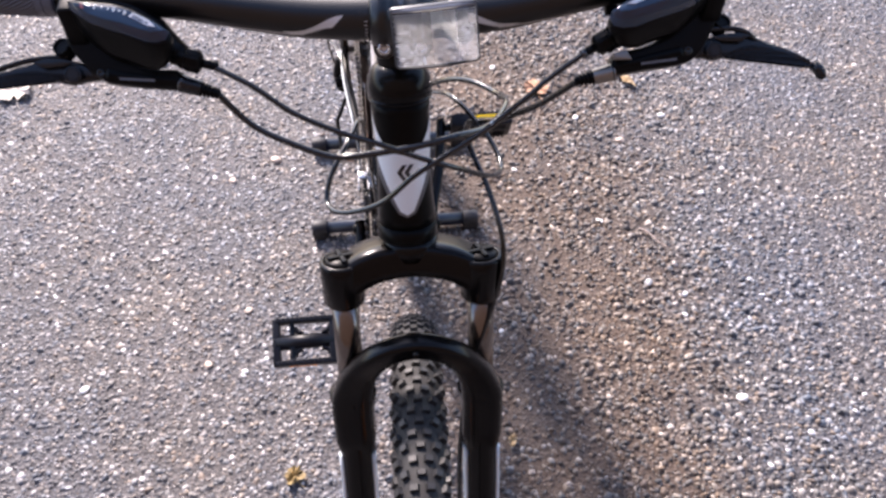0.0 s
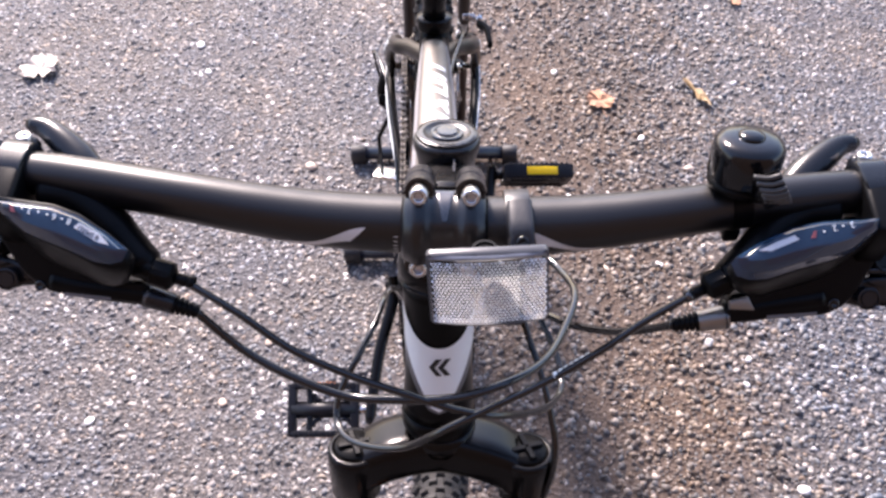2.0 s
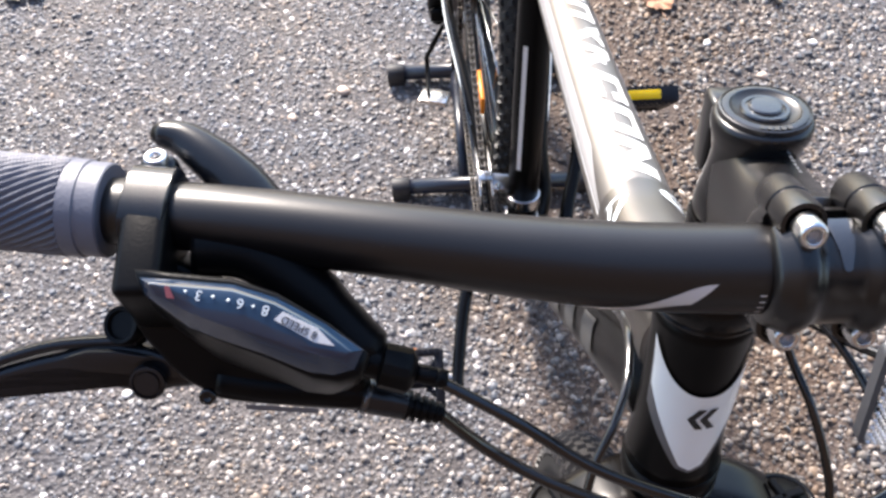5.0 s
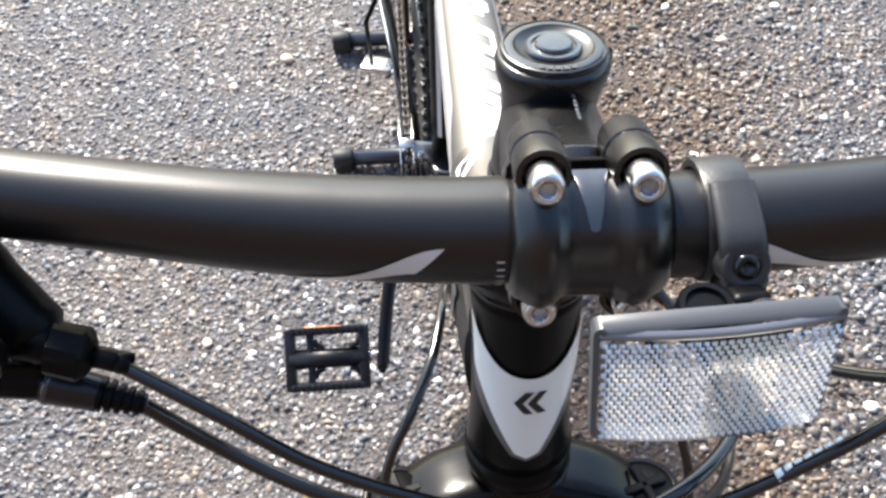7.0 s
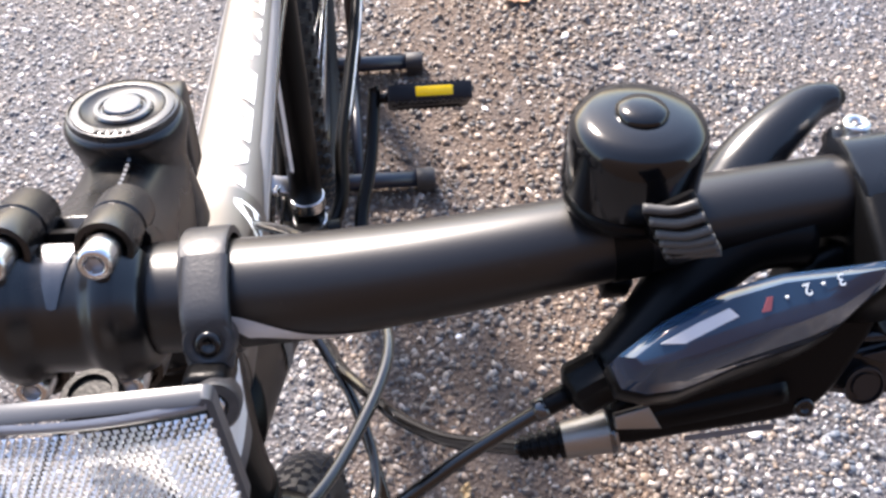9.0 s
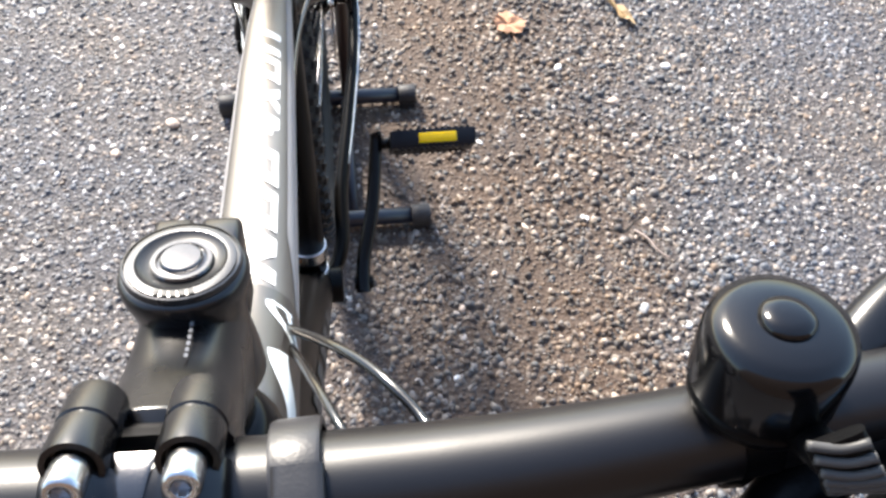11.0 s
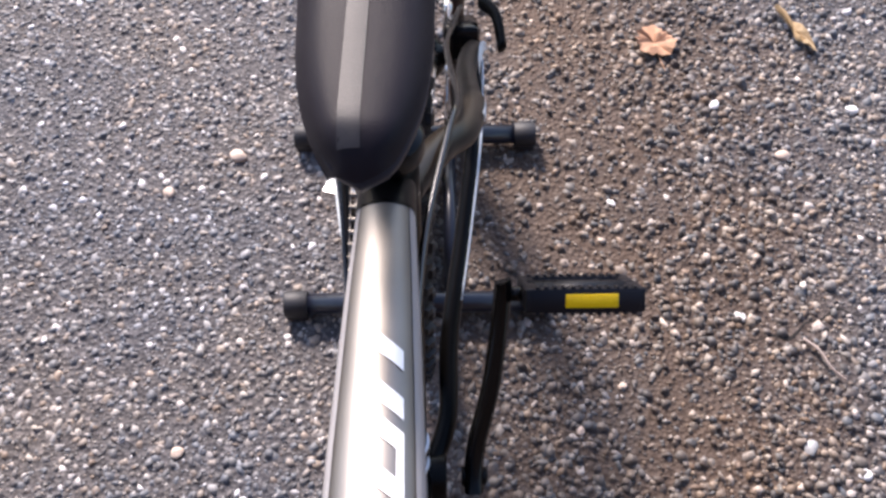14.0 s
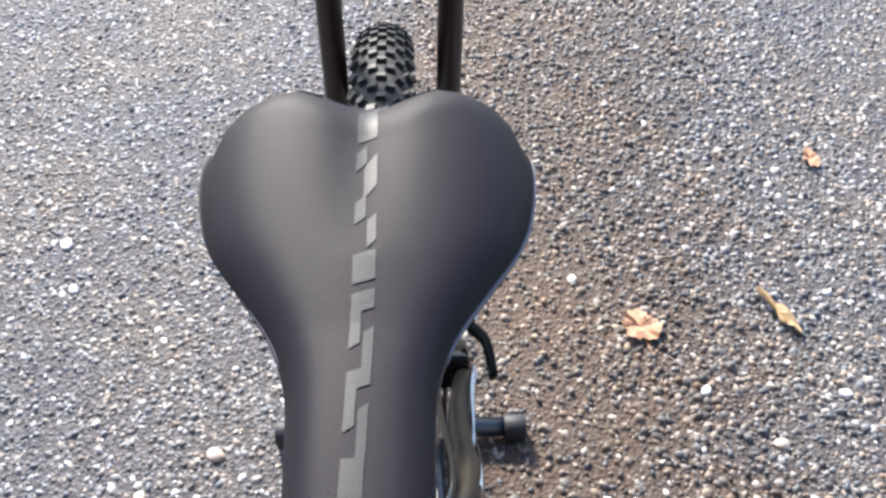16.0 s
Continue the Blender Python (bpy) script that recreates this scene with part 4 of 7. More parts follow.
# ---- drivetrain ----
def build_drivetrain():
    crank_way = Vector((0, 0.147, 0.086)).normalized()
    for s in (1, -1):
        crank = new("crank")
        crank.parent = bicycle
        tagged(crank, "black crank arm with a platform pedal")
        d = crank_way * s
        base, tip = BB + Vector((s * 0.060, 0, 0)), BB + (Vector((0.087, -0.004, 0)) + d * 0.170 if s > 0 else Vector((-0.092, -0.165, -0.077)))
        pts = spline([base - d * 0.012, base, base + d * 0.03 + Vector((s * 0.003, 0, 0)), base.lerp(tip, 0.55) + Vector((s * 0.003, 0, 0)), tip, tip + d * 0.012], 6)
        n = len(pts) - 1
        rad = [((0.0075 + 0.002 * (1 - i / n)), (0.0165 - 0.006 * math.sin(math.pi * min(1, i / n * 1.05)) - 0.002 * i / n)) for i in range(n + 1)]
        part("crank_arm", tube(pts, rad, 20, power=2.8), BLACK_SATIN, crank)
        part("crank_bolt", lathe([(0.0, 0.004), (0.007, 0.003), (0.009, 0.0), (0.009, -0.02)], 20, axes(base + Vector((s * 0.0095, 0, 0)), (0, 1, 0), (s, 0, 0))), BLACK_PLASTIC, crank)
        part("pedal_axle", tube([tip - Vector((s * 0.006, 0, 0)), tip + Vector((s * 0.03, 0, 0))], [0.0075, 0.0065], 16), STEEL if s < 0 else BLACK_SATIN, crank)
        # pedal: open cage with a middle spindle tube
        turn = 27 if s < 0 else 122
        mid = tip + Vector((s * 0.068, 0, 0))
        m = Matrix.Translation(mid) @ pose(0, 0, 0, turn, 0, 0)
        ped = new("pedal")
        ped.parent = bicycle
        tagged(ped, "black plastic platform pedal with cut-outs")
        for fy in (-1, 1):
            rail = rbox((0.096, 0.010, 0.022), 0.003, m @ pose(0, fy * 0.034, 0), 2)
            for k in range(12):
                for fz in (1, -1):
                    rbox((0.0036, 0.008, 0.0022), 0.0005, m @ pose(-0.041 + 0.0075 * k, fy * 0.0345, fz * 0.0113), 1, rail)
            part("toothed_rail", rail, PEDAL_PLASTIC, ped, smooth=40)
        for x in (-0.045, 0.045):
            part("end_bar", rbox((0.012, 0.076, 0.021), 0.002, m @ pose(x, 0, 0), 3), PEDAL_PLASTIC, ped, smooth=40)
        part("spindle_tube", tube([m @ Vector((-0.046, 0, 0)), m @ Vector((0.046, 0, 0))], [0.0125, 0.0115], 18), PEDAL_PLASTIC, ped)
        # two small windows by the outer end and two long rounded ones beside the crank
        for q in (-1, 1):
            web = spline([m @ Vector((s * 0.0195, q * 0.008, 0)), m @ Vector((s * 0.0205, q * 0.020, 0)), m @ Vector((s * 0.0205, q * 0.032, 0))], 4)
            part("web", tube(web, [(0.0058, 0.0085), (0.0048, 0.0085), (0.0042, 0.0085), (0.0040, 0.0085), (0.0040, 0.0085), (0.0042, 0.0085), (0.0044, 0.0085), (0.0050, 0.0085), (0.0056, 0.0085)], 14,
                             side=m.to_3x3() @ Vector((1, 0, 0)), power=4), PEDAL_PLASTIC, ped)
            for pts in (((0.0155, 0.0235), (0.0125, 0.0160), (0.0040, 0.0125)), ((-0.0395, 0.0225), (-0.0360, 0.0155), (-0.0270, 0.0125)), ((0.0310, 0.0335), (0.0405, 0.0310), (0.0440, 0.0220))):
                corner = spline([m @ Vector((s * a, q * b, 0)) for a, b in pts], 4)
                part("corner_web", tube(corner, (0.0080, 0.0034), 12, side=m.to_3x3() @ Vector((0, 0, 1)), power=3), PEDAL_PLASTIC, ped)
        for fy in (-1, 1):
            # drive side takes the orange: shade put into the amber reflector's colour
            part("pedal_reflector", rbox((0.0465, 0.004, 0.0135), 0.0015, m @ pose(s * 0.005, fy * 0.0373, 0), 2), YELLOW if s > 0 else ORANGE, ped, "amber pedal reflector")
    # chainrings
    m = axes(BB + Vector((-0.046, 0, 0)), (0, 1, 0), (-1, 0, 0))
    for r, teeth, x in ((0.085, 42, 0.0), (0.069, 34, -0.0065), (0.05, 24, -0.013)):
        bm = bmesh.new()
        out = []
        for i in range(teeth * 2):
            a = 2 * math.pi * i / (teeth * 2)
            rr = r + (0.003 if i % 2 else -0.0025)
            out.append((rr * math.cos(a), rr * math.sin(a)))
        bm = bmesh.new()
        inner = [(q[0] / r * (r - 0.013), q[1] / r * (r - 0.013)) for q in out]
        for z0, z1 in ((-0.0011, 0.0011),):
            rings = [[m @ Vector((*q, x + z)) for q in pts] for pts, z in ((out, z0), (out, z1), (inner, z1), (inner, z0))]
            vs = [[bm.verts.new(p) for p in ring] for ring in rings]
            k = len(out)
            for a in range(4):
                for j in range(k):
                    bm.faces.new((vs[a][j], vs[a][(j + 1) % k], vs[(a + 1) % 4][(j + 1) % k], vs[(a + 1) % 4][j]))
        part("chainring", bm, CHAIN_STEEL if r < 0.08 else BLACK_SATIN, bicycle, smooth=30)
    for k in range(4):
        a = math.radians(90 * k + 30)
        part("chainring_arm", tube([BB + Vector((-0.05, 0, 0)), BB + Vector((-0.048, 0.074 * math.cos(a), 0.074 * math.sin(a)))], [(0.003, 0.012), (0.003, 0.007)], 12), BLACK_SATIN, bicycle)
    # cassette
    m = axes(REAR_AXLE, (0, 1, 0), (-1, 0, 0))
    for k in range(8):
        r = 0.060 - 0.0055 * k
        bm = bmesh.new()
        n = int(r * 2 * math.pi / 0.0127) * 2
        prof = [(r * (1.0 if i % 2 else 0.94)) for i in range(n)]
        top = [bm.verts.new(m @ Vector((prof[i] * math.cos(2 * math.pi * i / n), prof[i] * math.sin(2 * math.pi * i / n), 0.030 + 0.0048 * k))) for i in range(n)]
        low = [bm.verts.new(m @ Vector((prof[i] * math.cos(2 * math.pi * i / n), prof[i] * math.sin(2 * math.pi * i / n), 0.0283 + 0.0048 * k))) for i in range(n)]
        for i in range(n):
            bm.faces.new((low[i], low[(i + 1) % n], top[(i + 1) % n], top[i]))
        bm.faces.new(top)
        bm.faces.new(low)
        part("sprocket", bm, CHAIN_STEEL, bicycle, smooth=30)
    # chain
    chain = new("chain")
    chain.parent = bicycle
    tagged(chain, "oiled steel bicycle chain")
    rc, rs, rp = 0.0685, 0.044, 0.019
    c0, c1 = Vector((BB.y, BB.z)), Vector((REAR_AXLE.y, REAR_AXLE.z))
    p_up, p_low = Vector((1.462, 0.262)), Vector((1.425, 0.185))
    line = []
    for i in range(15):
        a = math.radians(262 - 172 * i / 14)
        line.append((c0.x + rc * math.cos(a), c0.y + rc * math.sin(a)))
    line = line[::1]
    for i in range(11):
        a = math.radians(92 - 150 * i / 10)
        line.append((c1.x + rs * math.cos(a), c1.y + rs * math.sin(a)))
    for i in range(6):
        a = math.radians(120 + 120 * i / 5)
        line.append((p_up.x + rp * math.cos(a), p_up.y + rp * math.sin(a)))
    for i in range(7):
        a = math.radians(20 - 140 * i / 6)
        line.append((p_low.x + rp * math.cos(a), p_low.y + rp * math.sin(a)))
    line = [Vector((-0.0475, y, z)) for y, z in line]
    line.append(line[0])
    bm = bmesh.new()
    for s in (1, -1):
        prism([(-0.0095, -0.0025), (-0.006, -0.0042), (0.0, -0.003), (0.006, -0.0042), (0.0095, -0.0025), (0.0095, 0.0025), (0.006, 0.0042), (0.0, 0.003), (-0.006, 0.0042), (-0.0095, 0.0025)],
              0.001, 0.0, axes((s * 0.0028, 0, 0), (0, 1, 0), (1, 0, 0)), bm=bm)
    tube([(-0.0038, -0.00635, 0), (0.0038, -0.00635, 0)], 0.0032, 8, bm)
    link = None
    total, pitch, need = 0.0, 0.0127, 0.0
    prev = line[0]
    for q in line[1:]:
        seg = (q - prev).length
        while need <= total + seg:
            p = prev.lerp(q, (need - total) / seg)
            d = (q - prev).normalized()
            m = axes(p, (1, 0, 0), Vector((1, 0, 0)).cross(d))
            if link is None:
                link = part("chain_link", bm, CHAIN_STEEL, chain, smooth=35)
                ob = link
            else:
                ob = new("chain_link", link.data)
                ob.parent = chain
            ob.matrix_basis = m
            need += pitch
        total += seg
        prev = q
    # front derailleur: band, cage plates, link arm
    fd = new("front_derailleur")
    fd.parent = bicycle
    tagged(fd, "silver front derailleur clamped to the seat tube")
    p = BB + SEAT_DIR * 0.062
    part("clamp_band", lathe([(0.0180, -0.007), (0.0212, -0.007), (0.0212, 0.007), (0.0180, 0.007)], 28, axes(p, (1, 0, 0), SEAT_DIR)), STEEL, fd, smooth=40)
    for x, hgt in ((-0.041, 0.024), (-0.056, 0.03)):
        out = [(-0.035, -0.01), (0.0, -hgt * 0.4), (0.04, -0.018), (0.05, 0.0), (0.03, 0.012), (-0.01, hgt * 0.5), (-0.034, 0.006)]
        part("cage_plate", prism(out, 0.0016, 0.0005, axes((x, 1.048, 0.405), (0, 1, -0.1), (1, 0, 0))), STEEL, fd, smooth=40)
    part("cage_bridge", rbox((0.016, 0.012, 0.003), 0.0008, pose(-0.0485, 1.04, 0.42, 10)), STEEL, fd, smooth=40)
    part("link_arm", rbox((0.026, 0.022, 0.014), 0.003, pose(-0.03, 1.047, 0.393, 20, 15, 0)), ALUMINIUM, fd, smooth=40)
    part("cable_bolt", lathe([(0.0, 0.004), (0.0045, 0.0035), (0.005, 0.0), (0.005, -0.01)], 12, axes((-0.035, 1.034, 0.398), (1, 0, 0), (-0.3, -1, 0.4))), STEEL, fd)
    # rear derailleur
    rd = new("rear_derailleur")
    rd.parent = bicycle
    tagged(rd, "silver and black rear derailleur below the axle")
    part("hanger_body", tube(spline([(-0.080, 1.455, 0.345), (-0.088, 1.45, 0.31), (-0.082, 1.455, 0.275)], 6), (0.012, 0.014), 18), BLACK_PLASTIC, rd)
    part("parallelogram", rbox((0.024, 0.05, 0.022), 0.006, pose(-0.085, 1.445, 0.295, -35)), BLACK_PLASTIC, rd, smooth=40)
    for x in (-0.041, -0.055):
        out = [(0.095, -0.016), (0.11, 0.0), (0.095, 0.016), (0.0, 0.013), (-0.012, 0.0), (0.0, -0.013)]
        part("cage_plate", prism(out, 0.0018, 0.0006, axes((x, p_up.x, p_up.y), (0, p_low.x - p_up.x, p_low.y - p_up.y), (1, 0, 0))), STEEL, rd, smooth=40)
    part("cage_end", rbox((0.05, 0.045, 0.012), 0.004, pose(-0.090, 1.446, 0.092, -20, 0, -15)), STEEL, rd, "bright derailleur guard", smooth=40)
    part("guard_strut", tube([(-0.075, 1.45, 0.262), (-0.102, 1.452, 0.19), (-0.1, 1.450, 0.098)], 0.004, 12), BLACK_PLASTIC, rd)
    for c in (p_up, p_low):
        part("jockey_wheel", lathe([(0.004, -0.003), (0.0185, -0.003), (0.0185, 0.003), (0.004, 0.003)], 22, axes((-0.048, c.x, c.y), (0, 1, 0), (1, 0, 0))), BLACK_PLASTIC, rd, smooth=40)
    # rear brake caliper on the left stays
    cal = new("rear_brake_caliper")
    cal.parent = bicycle
    tagged(cal, "black cable disc caliper on the seat stay")
    part("caliper_body", rbox((0.034, 0.05, 0.034), 0.007, pose(0.055, 1.405, 0.455, -38)), BLACK_SATIN, cal, smooth=40)
    part("caliper_arm", tube(spline([(0.074, 1.435, 0.47), (0.087, 1.415, 0.475), (0.092, 1.38, 0.47)], 5), (0.004, 0.008), 12), BLACK_PLASTIC, cal)
    part("caliper_bolt", lathe([(0.0, 0.003), (0.005, 0.003), (0.0055, 0.0), (0.0055, -0.012)], 14, axes((0.076, 1.44, 0.478), (1, 0, 0), (0, -0.5, 0.9))), STEEL, cal)
    part("cable_clamp", rbox((0.022, 0.016, 0.012), 0.003, pose(0.06, 1.462, 0.463, -38)), STEEL, cal, smooth=40)
    # front caliper
    fc = new("front_brake_caliper")
    fc.parent = bicycle
    tagged(fc, "black cable disc caliper on the fork leg")
    part("caliper_body", rbox((0.03, 0.034, 0.05), 0.007, pose(0.05, 0.418, 0.385, -20)), BLACK_SATIN, fc, smooth=40)


build_drivetrain()


# ---- cockpit ----
STEER = Matrix.Translation((0, 0.50, 0)) @ pose(0, 0, 0, 0, 0, -1.9) @ Matrix.Translation((0, -0.50, 0))   # the bar is turned a little
STEM_WAY = Vector((0, -0.853, 0.522)).normalized()     # from the steerer to the bar
STEM_UP = Vector((0, 0.522, 0.853)).normalized()


def build_stem():
    stem = new("stem")
    stem.parent = bicycle
    tagged(stem, "satin black four-bolt handlebar stem")
    foot = HEAD_REF + HEAD_DIR * 0.158                # middle of the steerer clamp
    m = axes(foot, (1, 0, 0), HEAD_DIR)
    prof = [(0.0, -0.0165), (0.0195, -0.0165), (0.0205, -0.0145), (0.0198, -0.006), (0.0178, 0.006), (0.0172, 0.014), (0.0185, 0.022), (0.0203, 0.0275), (0.0206, 0.031), (0.0198, 0.0335),
            (0.0188, 0.034), (0.0, 0.034)]
    part("steerer_clamp", lathe(prof, 40, m), STEM_BLACK, stem)
    cap = part("top_cap", lathe([(0.0, 0.0345), (0.0098, 0.0347), (0.0125, 0.0351), (0.0140, 0.0362), (0.0143, 0.0366), (0.0148, 0.0367), (0.0170, 0.0363), (0.0172, 0.0356), (0.0176, 0.0356), (0.0178, 0.0364), (0.0184, 0.0362), (0.0187, 0.0352), (0.0187, 0.0335)], 64, m),
               CAP_BLACK, stem, "ringed black metal top cap", smooth=28)
    for k in range(5):
        def fn(u, v, d, k=k):
            a = radians(246 + 9.5 * k + 6.5 * u)
            r = 0.0150 + 0.0022 * v
            return m @ Vector((r * math.cos(a), r * math.sin(a), 0.0368 + d))
        part("cap_mark", patch(fn, 3, 2, 0.0002), FAINT_DECAL, cap, "small grey mark on the cap")
    part("cap_bolt", lathe([(0.0, 0.0379), (0.0060, 0.0377), (0.0066, 0.0371), (0.0068, 0.0362), (0.0076, 0.0360), (0.0080, 0.0366), (0.0094, 0.0366), (0.0099, 0.0358), (0.0100, 0.0340)], 48, m), CAP_METAL, cap, "flat cap bolt with a raised ring", smooth=28)
    part("cap_groove", lathe([(0.0100, 0.0350), (0.0122, 0.0353), (0.0138, 0.0363)], 48, m), DARK_DECAL, cap, "dark groove of the cap")
    # rear clamp ears with bolts
    for k in (-1, 1):
        p = foot - FORE * 0.0245 + HEAD_DIR * 0.006 + Vector((k * 0.0080, 0, 0))
        part("clamp_ear", rbox((0.0138, 0.016, 0.036), 0.0022, axes(p + HEAD_DIR * 0.004, (1, 0, 0), HEAD_DIR)), STEM_BLACK, stem, smooth=50)
    # body
    a = foot + HEAD_DIR * -0.002 + FORE * 0.006
    b = BAR - STEM_WAY * 0.012
    pts = spline([a, a.lerp(b, 0.3), a.lerp(b, 0.65), b], 6)
    n = len(pts) - 1
    rad = [((0.0182 + 0.0040 * (i / n) ** 3), (0.0190 + 0.001 * (i / n) ** 2 + 0.0135 * max(0, 1 - i / n / 0.62) ** 1.5)) for i in range(n + 1)]
    part("stem_body", tube(pts, rad, 30, power=2.4), STEM_BLACK, stem)
    for k in range(10):
        def fn(u, v, d, k=k):
            q = 0.16 + 0.042 * k + 0.028 * u
            p = a.lerp(b, q) + STEM_UP * (0.0135 * max(0, 1 - q / 0.62) ** 1.5)
            ang = radians(79 - 3 * v)
            return p + Vector(((0.0200 + d) * math.cos(ang), 0, 0)) + STEM_UP * ((0.0203 + d) * math.sin(ang))
        part("stem_print", patch(fn, 2, 2, 0.0010), GREY_DECAL, stem, "fine pale printed mark")

    def ring_point(x, ang, r):
        """ang: degrees about the bar, 0 along the stem's way, 90 up."""
        return BAR + Vector((x, 0, 0)) + STEM_WAY * (r * math.cos(radians(ang))) + STEM_UP * (r * math.sin(radians(ang)))
    # rear half of the bar clamp
    bm = bmesh.new()
    rings = []
    for x, dr in ((-0.0228, -0.002), (-0.0215, 0.0), (0.0215, 0.0), (0.0228, -0.002)):
        rings.append([ring_point(x, 96 + 168 * k / 16, 0.0208 + dr) for k in range(17)] + [ring_point(x, 264 - 168 * k / 16, 0.0161) for k in range(17)])
    loft(bm, rings)
    part("clamp_back", bm, STEM_BLACK, stem, smooth=50)
    # faceplate: an arc with a scooped middle
    bm = bmesh.new()
    rings = []
    for i in range(25):
        x = -0.0228 + 0.0456 * i / 24
        k = abs(x) / 0.0228
        thick = 0.0200 + 0.0032 * math.exp(-((abs(x) - 0.0135) / 0.0052) ** 4) - (0.0022 if k > 0.97 else 0.0)
        scoop = 16 * math.exp(-(x / 0.005) ** 2)
        hi = 74 - scoop
        rings.append([ring_point(x, -78 + (hi + 78) * j / 20, thick) for j in range(21)] + [ring_point(x, hi - (hi + 78) * j / 20, 0.0161) for j in range(21)])
    loft(bm, rings)
    plate = part("faceplate", bm, STEM_BLACK, stem, "curved black faceplate", smooth=50)
    bm = bmesh.new()
    rings = []
    for i in range(9):
        x = -0.0052 + 0.0104 * i / 8
        lo = 24 + 54 * max(0, (abs(x) - 0.0012) / 0.004)
        rings.append([ring_point(x, lo + (80 - lo) * j / 6, 0.0206) for j in range(7)])
    vs = [[bm.verts.new(p) for p in r] for r in rings]
    for i in range(8):
        for j in range(6):
            bm.faces.new((vs[i][j], vs[i + 1][j], vs[i + 1][j + 1], vs[i][j + 1]))
    part("notch", bm, CAP_METAL, plate, "bare metal notch")
    for x in (-0.0135, 0.0135):
        for up in (1, -1):
            c = BAR + Vector((x, 0, 0)) + STEM_UP * (up * 0.0212)
            mm = axes(c + STEM_WAY * (0.0085 if up > 0 else 0.0035), (1, 0, 0), STEM_WAY)
            part("bolt_boss", lathe([(0.0, -0.0255), (0.0066, -0.0255), (0.0078, -0.0245), (0.0081, -0.0215), (0.0081, -0.0125), (0.0075, -0.0120), (0.0075, -0.0112), (0.0080, -0.0107), (0.0082, -0.0020), (0.0078, 0.0010), (0.0062, 0.0012), (0.0058, -0.002), (0.0, -0.002)], 28, mm), STEM_BLACK, stem, smooth=35)
            bolt = part("bolt", lathe([(0.0023, 0.007), (0.0024, 0.0104), (0.0038, 0.0106), (0.0046, 0.0100), (0.0050, 0.0086), (0.0050, -0.002)], 24, mm), STEEL, stem, "bright steel socket bolt")
            part("bolt_socket", lathe([(0.0, 0.0080), (0.0023, 0.0080), (0.0025, 0.0105)], 6, mm), ALUMINIUM, bolt, "hexagon socket", smooth=20)


build_stem()

BAR_LINE = [(0.0, 0.558, 1.033, 0.0159), (0.030, 0.558, 1.0332, 0.0159), (0.055, 0.5583, 1.0345, 0.0156), (0.08, 0.559, 1.037, 0.0151), (0.11, 0.5605, 1.0415, 0.0140), (0.15, 0.564, 1.047, 0.0129),
            (0.20, 0.5705, 1.0505, 0.0119), (0.26, 0.5780, 1.0508, 0.0111), (0.362, 0.589, 1.0545, 0.0111)]


def bar_at(x):
    s, x = (1 if x >= 0 else -1), abs(x)
    for p, q in zip(BAR_LINE, BAR_LINE[1:]):
        if x <= q[0]:
            break
    u = min(1, (x - p[0]) / (q[0] - p[0]))
    y, z, r = (p[k] + (q[k] - p[k]) * u for k in (1, 2, 3))
    return Vector((s * x, y, z)), r


def bar_surface(x, ang, lift=0.0):
    """ang: degrees about the bar, 0 towards the front, 90 up."""
    c, r = bar_at(x)
    r += lift
    return c + Vector((0, -math.cos(radians(ang)) * r, math.sin(radians(ang)) * r))


